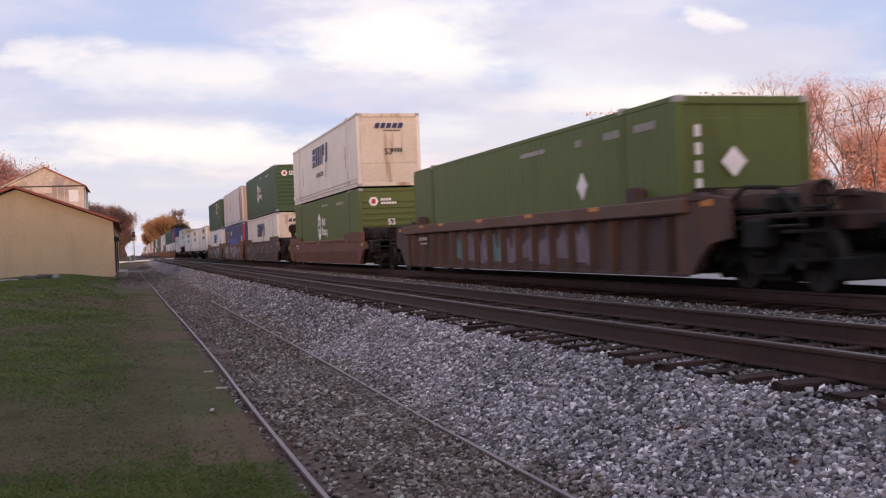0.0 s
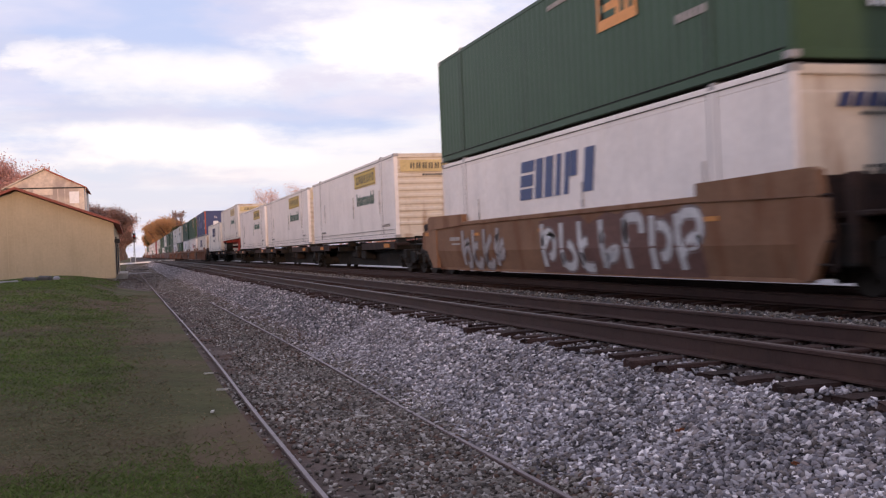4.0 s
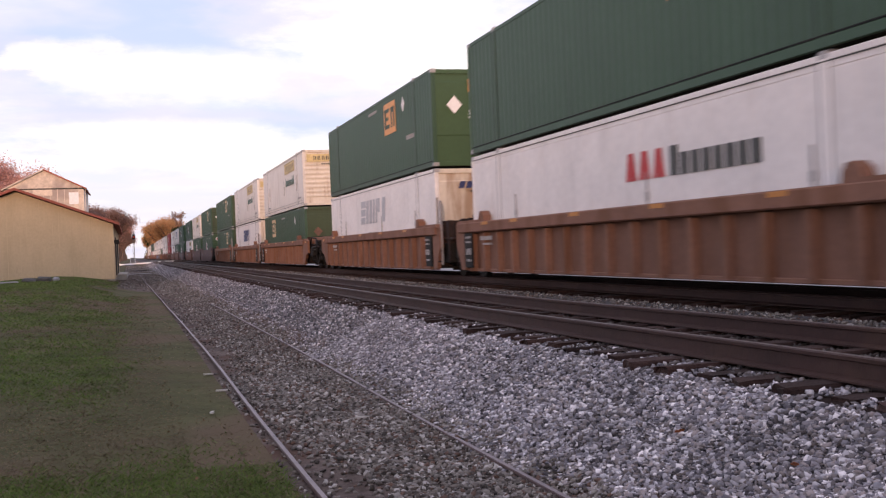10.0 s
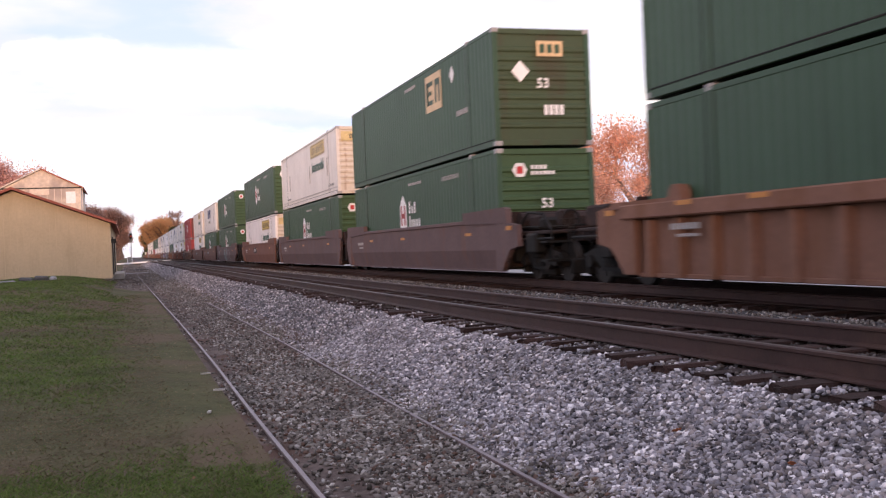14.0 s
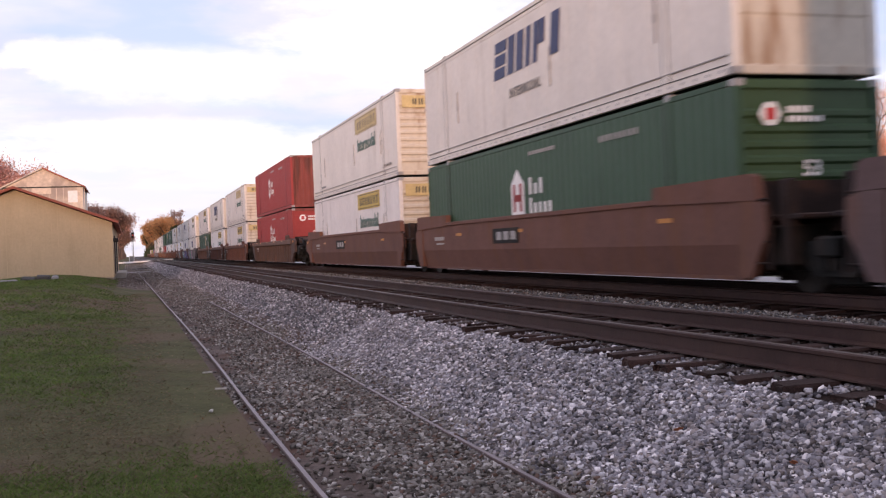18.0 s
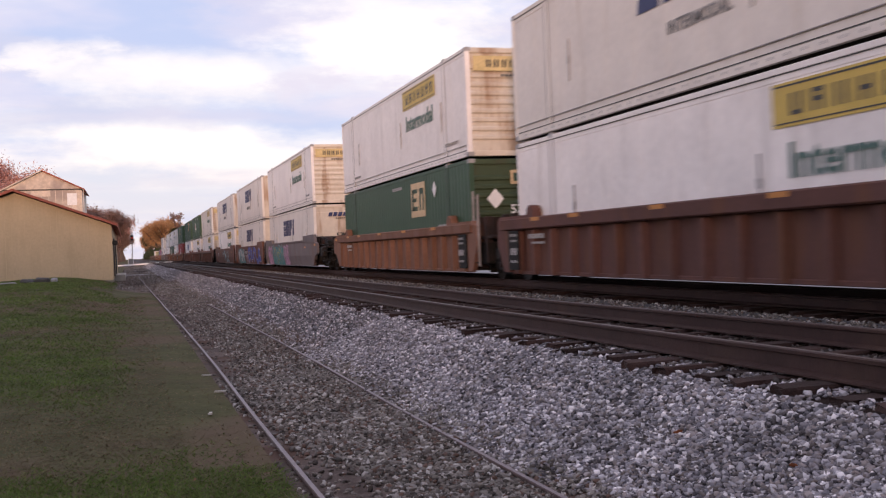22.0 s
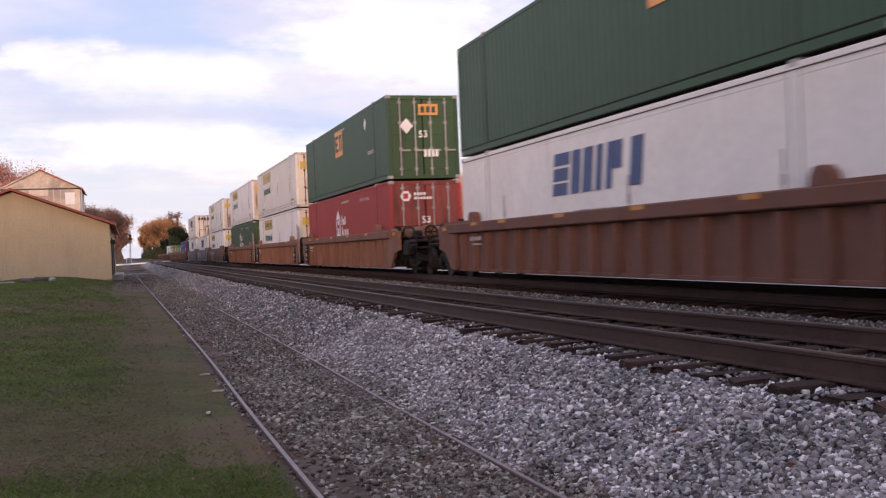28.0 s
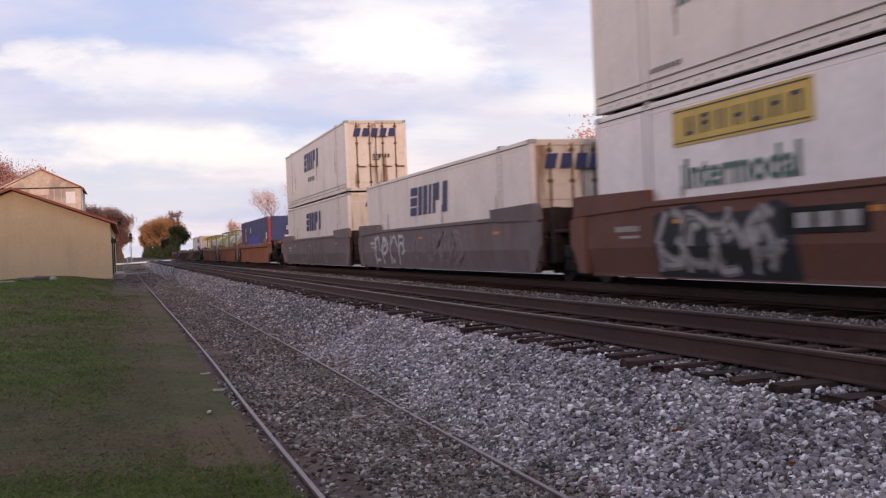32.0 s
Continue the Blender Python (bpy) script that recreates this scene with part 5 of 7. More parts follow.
def container(kind, end, label, m4):
    key = (kind, end)
    if key in BOX_CACHE:
        return tagged(copy_thing(BOX_CACHE[key], m4), label)
    side, endm, corr, livery, post = LIVERY[kind]
    c = thing("shipping_container", label, "container", group="containers on the passing freight train", m=m4)
    for q in (-1, 1):
        if corr:
            pitch, dep = (0.46, 0.085) if kind == "tan" else (0.285, 0.005 if "olive" in kind else 0.012)
            bm = None if kind == "tan" else corrugated(CL - 0.1, 0.14, CH - 0.1, pitch, dep, q * (CW - 0.004), q)
        else:
            bm = jointed_side(q)
        if bm:
            part("side_panel", bm, side, c)
        else:
            grooved_side(c, q, side)
        if not corr and q < 0:
            part("rail_seam", boxes((-CW - 0.006, -CL + 0.14, 0.155, -CW + 0.01, CL - 0.14, 0.17), (-CW - 0.006, -CL + 0.14, CH - 0.115, -CW + 0.01, CL - 0.14, CH - 0.10)), M_SIGNDARK, c, "dark seam along the rails")
            part("side_moulding", boxes((-CW - 0.008, -CL + 0.14, 0.30, -CW + 0.01, CL - 0.14, 0.315)), M_GREYRAIL, c)
            part("rivet_band", boxes(*[(-CW - 0.008, -CL + 0.3 + k * 0.38, 0.06, -CW + 0.01, -CL + 0.36 + k * 0.38, 0.10) for k in range(41)]), M_GREYRAIL, c)
            for d in (3.1, 9.4, 13.9):
                part("side_latch", boxes((-CW - 0.02, CL - d, 0.9, -CW + 0.01, CL - d + 0.03, 1.75), (-CW - 0.024, CL - d - 0.03, 1.25, -CW + 0.01, CL - d + 0.06, 1.4)), M_GREYRAIL, c)
        if corr and q < 0:
            part("rail_seam", boxes((-CW - 0.006, -CL + 0.14, 0.152, -CW + 0.03, CL - 0.14, 0.175)), M_BLACK, c, "dark seam along the bottom rail")
        part("top_rail", boxes((q * (CW - 0.07), -CL + 0.1, CH - 0.10, q * CW, CL - 0.1, CH - 0.005), bevel=0.01), side, c)
        part("bottom_rail", boxes((q * (CW - 0.09), -CL + 0.1, 0.0, q * (CW + 0.002), CL - 0.1, 0.15), bevel=0.01), side, c)
        for s in (-1, 1):
            long = 0.30 if kind.startswith("blue") else 0.13
            part("corner_post", boxes((q * (CW - 0.13), s * (CL - long), 0.06, q * CW + q * 0.004, s * CL, CH - 0.06), bevel=0.012), post, c)
            part("inner_post", boxes((q * (CW - 0.05), s * 6.0, 0.1, q * (CW + 0.003), s * 6.19, CH - 0.04), bevel=0.008), side, c)
            if q < 0:
                # thin dark strips paint the shadow lines on both sides of the post
                for o in (-0.03, 0.20):
                    part("post_gap", boxes((-CW - 0.001, s * 6.0 + s * o, 0.16, -CW + 0.04, s * 6.0 + s * (o + 0.02), CH - 0.08)), M_BLACK if corr else M_FADED, c, "dark strip painted as the shadow line beside the post")
            for z in (0.06, CH - 0.06):
                part("corner_casting", CORNER, None, c, m=pose(q * (CW - 0.085), s * (CL - 0.085), z))
            part("corner_casting", CORNER, None, c, m=pose(q * (CW - 0.085), s * 6.09, CH - 0.02))
    part("roof", boxes((-CW + 0.05, -CL + 0.05, CH - 0.06, CW - 0.05, CL - 0.05, CH - 0.02)), side, c)
    part("floor_frame", boxes((-CW + 0.08, -CL + 0.1, 0.03, CW - 0.08, CL - 0.1, 0.13)), M_BLACK, c)
    for s in (-1, 1):
        part("end_header", boxes((-CW + 0.12, s * (CL - 0.09), CH - 0.15, CW - 0.12, s * CL, CH - 0.01), bevel=0.01), endm, c)
        part("end_sill", boxes((-CW + 0.12, s * (CL - 0.09), 0.0, CW - 0.12, s * CL, 0.14), bevel=0.01), endm, c)
    end_wall(c, end, M_RED if kind == "red" and end == "plain" else endm, -1, "" if kind == "red" and end == "corr" else MARK.get(kind, ""))
    end_wall(c, "corr", endm, 1, "")
    add_livery(c, livery, random.Random(kind), end)
    BOX_CACHE[key] = c
    return c

# ---- the train: what stands where ----
# far end of each load along the track at the start; wagon style, paint, near end, far end; lower load, its end, upper load, its end
J, C = "joint", "coupler"
CONSIST = [
    (5.3, "ribbed", "dusk", C, C, None, None),
    (30.90, "ribbed", "dusk", C, C, ("olive_plain", "plain"), None),
    (55.15, "low", "brown", C, C, ("olive", "ribs"), ("slant", "plain")),
    (78.67, "smooth", "grey", C, J, ("slant", "plain"), ("shield", "ribs")),
    (98.35, "smooth", "ochre", J, J, ("blue_red", "plain"), ("tan", "corr")),
    (117.90, "smooth", "ochre", J, C, ("slant_blue", "plain"), ("square_orange", "plain")),
    (139.60, "spine", "", C, J, ("banner", "ribs"), None),
    (157.30, "spine", "", J, J, ("banner", "ribs"), None),
    (174.70, "spine", "", J, J, ("banner", "ribs"), None),
    (192.40, "spine", "", J, J, None, ("banner_old", "ribs")),
    (210.50, "spine", "", J, C, ("slant", "plain"), None),
    (231.83, "ribbed", "tan", C, J, ("slant", "plain"), ("blue_orange", "plain")),
    (251.35, "ribbed", "tan", J, J, ("bars", "plain"), ("square_orange", "plain")),
    (270.91, "ribbed", "tan", J, C, ("slant_ghost", "plain"), ("square_orange", "plain")),
    (294.40, "ribbed", "tan", C, J, ("square", "plain_rev"), ("banner_old", "ribs")),
    (314.05, "ribbed", "tan", J, J, ("slant_blue", "plain"), ("banner_old", "ribs")),
    (333.61, "ribbed", "tan", J, C, ("square", "plain"), ("square", "plain")),
    (357.20, "smooth", "maroon", C, J, ("shield", "ribs"), ("square", "ribs")),
    (376.60, "smooth", "maroon", J, J, ("shield", "ribs"), ("banner_old", "ribs")),
    (396.13, "smooth", "brown", J, C, ("banner", "ribs"), ("shield", "ribs")),
    (420.02, "smooth", "maroon", C, J, ("shield", "ribs"), ("shield", "ribs")),
    (439.66, "smooth", "brown", J, J, ("shield", "ribs"), ("slant", "plain")),
    (459.30, "smooth", "brown", J, C, ("banner", "ribs"), ("banner_old", "ribs")),
    (482.57, "ribbed", "dusk", C, C, ("red", "plain"), ("red", "corr")),
    (506.04, "ribbed", "rust", C, J, ("banner", "ribs"), ("banner_old", "ribs")),
    (525.60, "ribbed", "rust", J, J, ("banner", "ribs"), ("slant", "plain")),
    (545.17, "ribbed", "tan", J, C, ("square", "ribs"), ("banner", "ribs")),
    (568.90, "smooth", "ash", C, J, ("slant", "plain"), ("banner", "ribs")),
    (588.30, "smooth", "brown", J, J, ("slant", "plain"), ("slant", "plain")),
    (607.80, "smooth", "brown", J, C, ("banner", "ribs"), ("slant", "plain")),
    (631.48, "ribbed", "brown", C, J, ("banner", "ribs"), ("banner_old", "ribs")),
    (651.20, "ribbed", "brown", J, J, ("banner", "plain"), ("shield", "plain")),
    (671.00, "ribbed", "brown", J, C, ("slant_blue", "plain"), ("square_orange", "plain")),
    (695.05, "ribbed", "tan", C, J, ("red", "doors"), ("square_orange", "doors")),
    (714.70, "ribbed", "tan", J, J, ("banner", "doors"), ("banner_old", "doors")),
    (734.30, "ribbed", "tan", J, C, ("shield", "doors"), ("banner", "doors")),
    (757.91, "smooth", "brown", C, J, ("banner", "doors"), ("banner_old", "doors")),
    (777.40, "smooth", "ash", J, J, ("slant", "doors"), None),
    (797.06, "smooth", "ash", J, C, ("slant", "plain"), ("slant", "doors")),
    (821.50, "ribbed", "tan", C, J, ("blue_red", "plain"), None),
    (841.20, "ribbed", "tan", J, J, ("tank", ""), None),
    (860.90, "ribbed", "tan", J, C, ("tank", ""), None),
    (884.70, "ribbed", "dusk", C, J, ("banner", "plain"), None),
    (904.30, "ribbed", "dusk", J, J, None, None),
    (923.90, "ribbed", "dusk", J, C, None, None),
    (947.60, "ribbed", "dusk", C, C, None, None),
]
LABELS = {
    "slant": "off-white smooth container with slanted navy sign blocks", "slant_blue": "white smooth container with mid-blue slanted sign blocks",
    "slant_ghost": "white smooth container with faded grey sign blocks", "banner": "white smooth container with an ochre sign panel", "banner_old": "stained cream container with ochre sign panel",
    "shield": "dark green corrugated container with a white shield", "olive": "olive green container with a white shield", "olive_plain": "olive green container with a white diamond", "red": "dull red corrugated container with a white shield",
    "square": "dark green corrugated container with a tan sign", "square_orange": "dark green corrugated container with an orange sign",
    "bars": "white smooth container with red and dark signs", "plain": "plain white smooth container",
    "blue_red": "blue corrugated container with red end posts", "blue_orange": "blue corrugated container with orange end posts", "tan": "pale tan deeply corrugated rust-streaked container",
}
PAINTS = {"tan": "orange-brown", "dusk": "dark rust-brown", "maroon": "greyish maroon", "brown": "red-brown", "grey": "dirty grey", "ochre": "ochre brown", "ash": "ash grey", "rust": "dark rust-red"}
M_TANK = steel("tank_frame_olive", (0.20, 0.21, 0.07), 0.5, 0.4)
M_TANKBODY = steel("tank_shell_pale", (0.30, 0.31, 0.20), 0.4, 0.4)


def tank_container(m4):
    if "tank" in BOX_CACHE:
        return copy_thing(BOX_CACHE["tank"], m4)
    c = thing("tank_container", "pair of pale tanks in olive open steel frames", "container", m=m4)
    for o in (-3.2, 3.2):
        bm = bmesh.new()
        rod(bm, (0, o - 2.7, 1.25), (0, o + 2.7, 1.25), 1.05, 20)
        rod(bm, (0, o - 2.9, 1.25), (0, o + 2.9, 1.25), 0.7, 20)
        part("tank_shell", bm, M_TANKBODY, c)
        bm = bmesh.new()
        for x in (-1.2, 1.2):
            for y in (o - 3.0, o + 3.0):
                rod(bm, (x, y, 0), (x, y, 2.55), 0.06, 6)
            for z in (0.06, 2.5):
                rod(bm, (x, o - 3.0, z), (x, o + 3.0, z), 0.05, 6)
            rod(bm, (x, o - 3.0, 0.06), (x, o - 1.6, 1.2), 0.04, 6)
            rod(bm, (x, o + 3.0, 0.06), (x, o + 1.6, 1.2), 0.04, 6)
        for y in (o - 3.0, o + 3.0):
            for z in (0.06, 2.5):
                rod(bm, (-1.2, y, z), (1.2, y, z), 0.05, 6)
        part("frame", bm, M_TANK, c)
    BOX_CACHE["tank"] = c
    return c


M_CHASSIS = paint("chassis_red", (0.30, 0.035, 0.03), 0.5, 0.3)
M_TYRE = mat("tyre_rubber", (0.02, 0.02, 0.02), 0.85, var=0.2)
M_HUB = mat("wheel_rim_white", (0.55, 0.55, 0.56), 0.5, 0.2, var=0.15)


def trailer_chassis(m4):
    """Road chassis under one container; its floor is the origin's height."""
    c = thing("trailer_chassis", "red steel road chassis carrying a container on the wagon", "trailer", m=m4)
    for x in (-0.45, 0.45):
        part("beam", boxes((x - 0.08, -7.6, 0.72, x + 0.08, 7.9, 1.06), bevel=0.01), M_CHASSIS, c)
    for y in (-7.6, -4.5, -1.5, 1.5, 4.5, 7.7):
        part("cross_member", boxes((-1.2, y - 0.1, 0.86, 1.2, y + 0.1, 1.08), bevel=0.01), M_CHASSIS, c)
    for x in (-0.9, 0.9):
        part("landing_leg", boxes((x - 0.08, -4.2, 0.08, x + 0.08, -4.02, 0.95), (x - 0.2, -4.3, 0.02, x + 0.2, -3.92, 0.09)), M_CHASSIS, c)
        bm = bmesh.new()
        rod(bm, (x, -4.1, 0.3), (x * 0.5, -2.4, 0.85), 0.05, 6)
        part("brace", bm, M_CHASSIS, c)
    part("kingpin_stand", boxes((-0.5, -7.3, 0.0, 0.5, -6.9, 0.2), (-0.35, -7.25, 0.2, 0.35, -6.95, 0.74), bevel=0.02), M_BLACK, c)
    for y in (5.0, 6.25):
        for q in (-1, 1):
            wh = bmesh.new()
            rod(wh, (q * 0.62, y, 0.5), (q * 1.22, y, 0.5), 0.50, 22)
            t = part("wheel", wh, M_TYRE, c, "dark tyre with a pale rim")
            rm = bmesh.new()
            rod(rm, (q * 1.2, y, 0.5), (q * 1.235, y, 0.5), 0.29, 18)
            part("rim", rm, M_HUB, t)
        ax = bmesh.new()
        rod(ax, (-0.7, y, 0.5), (0.7, y, 0.5), 0.07, 8)
        part("axle", ax, M_BLACK, c)
    part("tail_bar", boxes((-1.2, 7.7, 0.35, 1.2, 7.8, 0.5), (-0.7, 7.7, 0.45, -0.6, 7.8, 0.9), (0.6, 7.7, 0.45, 0.7, 7.8, 0.9)), M_CHASSIS, c)
    return c


MOVERS = []          # (thing, centre along the track at the start, height over the rail)


def place_train():
    for s, style, colour, near, far, low, up in CONSIST:
        y = s - CL
        at = pose(TRAIN_X, y, RZ)
        if style == "spine":
            w = spine_wagon(near, far, "dark rusty spine wagon with open platforms", at)
        else:
            what = "ribbed" if style == "ribbed" else "smooth-sided"
            load = "carrying " + ("two stacked containers" if up and low else "one container" if low else "nothing")
            w = well_wagon(style, colour, near, far, "%s %s well wagon %s" % (PAINTS[colour], what, load), at)
        MOVERS.append((w, y, 0.0))
        floor = 1.20 if style == "spine" else 0.30
        if low:
            if low[0] == "tank":
                MOVERS.append((tank_container(at), y, 0.30))
            else:
                MOVERS.append((container(low[0], low[1], LABELS[low[0]] + (" on a spine wagon" if style == "spine" else " in a well wagon"), at), y, floor))
        if up:
            if style == "spine":
                MOVERS.append((trailer_chassis(at), y, 1.05))
                h = 2.13
            else:
                h = 3.265
            MOVERS.append((container(up[0], up[1], LABELS[up[0]] + (" on a chassis" if style == "spine" else " stacked on another"), at), y, h))
    for ob, y, h in MOVERS:
        ob.matrix_basis = pose(TRAIN_X, y, RZ + h)


place_train()


# ---- sprayed paint on some wagons ----
GRAF = {"white": mat("spray_white", (0.50, 0.50, 0.51), 0.6, var=0.25, scale=2), "teal": mat("spray_teal", (0.045, 0.20, 0.20), 0.6, var=0.3, scale=1.5),
        "pink": mat("spray_pink", (0.45, 0.24, 0.36), 0.6, var=0.25, scale=1.5), "blue": mat("spray_blue", (0.06, 0.09, 0.36), 0.6, var=0.25, scale=2),
        "black": mat("spray_black", (0.02, 0.02, 0.025), 0.6, var=0.3, scale=2), "yellow": mat("spray_yellow", (0.45, 0.36, 0.07), 0.6, var=0.25, scale=2),
        "dull": mat("spray_dull_white", (0.33, 0.31, 0.31), 0.7, var=0.3, scale=2), "ghost": mat("spray_faded", (0.20, 0.165, 0.165), 0.7, var=0.3, scale=2), "maroon": mat("spray_maroon_ground", (0.135, 0.070, 0.058), 0.7, var=0.35, scale=1.2), "lilac": mat("spray_weathered_lilac", (0.20, 0.155, 0.18), 0.75, var=0.4, scale=1.6),
        "faintteal": mat("spray_weathered_teal", (0.13, 0.20, 0.19), 0.75, var=0.4, scale=1.6), "paleblue": mat("spray_pale_blue", (0.26, 0.36, 0.38), 0.6, var=0.25, scale=2)}


def on_side(y, z, lift):
    """A spot on a smooth wagon's folded side."""
    return (-1.468 - lift + max(0.0, 0.72 - z) * 0.215, y, z)


def ribbon(bm, pts, width, lift):
    last = None
    for i, (y, z) in enumerate(pts):
        a, b = pts[max(i - 1, 0)], pts[min(i + 1, len(pts) - 1)]
        d = Vector((b[0] - a[0], b[1] - a[1]))
        d = d.normalized() if d.length else Vector((1, 0))
        nrm = Vector((-d.y, d.x)) * width / 2
        clampz = lambda q: min(max(q, 0.2), 1.42)
        pair = (bm.verts.new(on_side(y + nrm.x, clampz(z + nrm.y), lift)), bm.verts.new(on_side(y - nrm.x, clampz(z - nrm.y), lift)))
        if last:
            bm.faces.new((last[0], last[1], pair[1], pair[0]))
        last = pair


def spray(w, d0, d1, line, edge=None, back=None, seed=0, cell=1.05, width=0.13, fat=False):
    """Sprayed strokes between d0 and d1 metres from the far end of the load, over an optional ground colour; fat ones stand as broad upright shapes."""
    rnd = random.Random(seed)
    g = new("graffiti")
    g.parent = w
    g["label"] = "sprayed graffiti strokes"
    if back:
        bm = bmesh.new()
        n = max(4, int((d1 - d0) / 0.4))
        top = [(side_at(d0 + (d1 - d0) * i / n), 1.30 + rnd.uniform(-0.12, 0.12)) for i in range(n + 1)]
        for (ya, za), (yb, zb) in zip(top, top[1:]):
            for lo, hi_a, hi_b in ((0.22, 0.72, 0.72), (0.72, za, zb)):
                bm.faces.new([bm.verts.new(on_side(*q, 0.004)) for q in ((ya, lo), (yb, lo), (yb, hi_b), (ya, hi_a))])
        part("sprayed_ground", bm, GRAF[back], g)
    strokes = []
    d = d0
    while d < d1 - 0.4:
        if fat:
            lean = rnd.uniform(-0.12, 0.18)
            stem = [(side_at(d + 0.18 + lean * k / 6), 0.34 + 0.92 * k / 6) for k in range(7)]
            c, rz = (side_at(d + cell * 0.5), rnd.choice((0.58, 0.82, 1.02))), rnd.uniform(0.24, 0.40)
            a0, turn = rnd.choice((0.3, 1.6, 3.3, 4.8)), rnd.choice((-1, 1)) * rnd.uniform(3.4, 5.4)
            strokes += [stem, [(c[0] + cell * 0.34 * math.cos(a0 + turn * i / 11), min(1.26, max(0.34, c[1] + rz * math.sin(a0 + turn * i / 11)))) for i in range(12)]]
            if rnd.random() < 0.6:
                z = rnd.uniform(0.5, 1.1)
                strokes.append([(side_at(d + 0.15 + cell * 0.65 * k / 4), z + 0.16 * math.sin(k + seed)) for k in range(5)])
        else:
            for k in range(rnd.choice((2, 3))):
                c = (side_at(d + cell * rnd.uniform(0.3, 0.7)), rnd.uniform(0.6, 0.95))
                a0, turn, rx, rz = rnd.uniform(0, 6.28), rnd.choice((-1, 1)) * rnd.uniform(2.2, 5.0), cell * rnd.uniform(0.2, 0.48), rnd.uniform(0.22, 0.48)
                strokes.append([(c[0] + rx * math.cos(a0 + turn * i / 11), min(1.36, max(0.26, c[1] + rz * math.sin(a0 + turn * i / 11) + 0.05 * math.sin(3 * a0 + i)))) for i in range(12)])
            strokes.append([(side_at(d + 0.1), 0.3), (side_at(d + rnd.uniform(0.0, 0.4)), 0.8), (side_at(d + rnd.uniform(0.1, 0.5)), 1.3)])
        d += cell
    for col, extra, lift in ((edge, 0.10, 0.007), (line, 0.0, 0.011)):
        if col:
            bm = bmesh.new()
            for s in strokes:
                ribbon(bm, s, width + extra, lift)
            part("spray_paint", bm, GRAF[col], g)


def panel_paint(w, first, last, seed):
    """Weathered spray paint over the panels and ribs of a ribbed wagon."""
    rnd = random.Random(seed)
    g = new("graffiti")
    g.parent = w
    g["label"] = "weathered lilac and teal spray paint"
    for i in range(first, last):
        tone = GRAF[rnd.choice(("lilac", "lilac", "faintteal", "ghost", "lilac"))]
        y = -7.84 + i * 0.98
        for y0, y1, x in ((y + 0.16, y + 0.82, -1.354), (y - 0.065, y + 0.065, -1.494)):
            n, bm = 5, bmesh.new()
            lo, hi = rnd.uniform(0.34, 0.5), [rnd.uniform(0.7, 1.16) for _ in range(n + 1)]
            for k in range(n):
                a, b = y0 + (y1 - y0) * k / n, y0 + (y1 - y0) * (k + 1) / n
                bm.faces.new([bm.verts.new(q) for q in ((x, a, lo), (x, a, hi[k]), (x, b, hi[k + 1]), (x, b, lo))])
            part("spray_paint", bm, tone, g)


def build_graffiti():
    wag = {i: ob for i, ob in enumerate([m[0] for m in MOVERS if "wagon" in m[0].name])}
    panel_paint(wag[1], 3, 12, 21)
    spray(wag[3], 3.0, 13.0, "ghost", None, None, 1, 1.3, 0.10)
    spray(wag[3], 0.8, 5.0, "ghost", None, None, 17, 1.6, 0.30)
    spray(wag[4], 1.6, 4.4, "white", "ghost", None, 2, 0.72, 0.17, True)
    spray(wag[4], 4.6, 6.4, "ghost", None, None, 18, 1.2, 0.12)
    spray(wag[4], 6.6, 12.4, "white", "ghost", "maroon", 3, 0.98, 0.19, True)
    spray(wag[4], 12.6, 14.8, "dull", "ghost", "maroon", 19, 1.1, 0.12)
    spray(wag[5], 2.0, 5.4, "dull", "ghost", None, 4, 0.85, 0.15, True)
    spray(wag[5], 7.5, 14.0, "white", "ghost", "maroon", 5, 0.95, 0.16, True)
    spray(wag[20], 9.0, 12.5, "ghost", None, None, 6, 1.2, 0.12)
    spray(wag[20], 6.4, 9.2, "faintteal", "dull", None, 23, 1.0, 0.15, True)
    spray(wag[27], 2.2, 6.8, "faintteal", "paleblue", "teal", 7, 1.15, 0.20, True)
    spray(wag[27], 3.0, 6.0, "yellow", None, None, 20, 1.5, 0.06)
    spray(wag[27], 0.3, 2.1, "ghost", "pink", "pink", 8, 1.0, 0.08)
    spray(wag[27], 6.9, 8.6, "ghost", "pink", "pink", 9, 1.0, 0.08)
    spray(wag[28], 1.3, 5.6, "white", "black", "teal", 10, 0.86, 0.17, True)
    spray(wag[28], 6.4, 8.0, "dull", "pink", None, 22, 0.9, 0.10, True)
    spray(wag[28], 8.1, 15.8, "blue", "white", None, 11, 1.5, 0.34, True)
    spray(wag[29], 7.4, 12.2, "paleblue", "black", None, 12, 0.9, 0.17, True)
    spray(wag[36], 2.4, 6.2, "dull", "ghost", "black", 13, 0.9, 0.08)
    spray(wag[37], 1.5, 5.5, "white", None, None, 14, 1.1, 0.10)
    spray(wag[37], 7.0, 12.0, "ghost", None, None, 15, 1.2, 0.12)
    spray(wag[38], 5.0, 12.0, "ghost", None, None, 16, 1.2, 0.11)


build_graffiti()

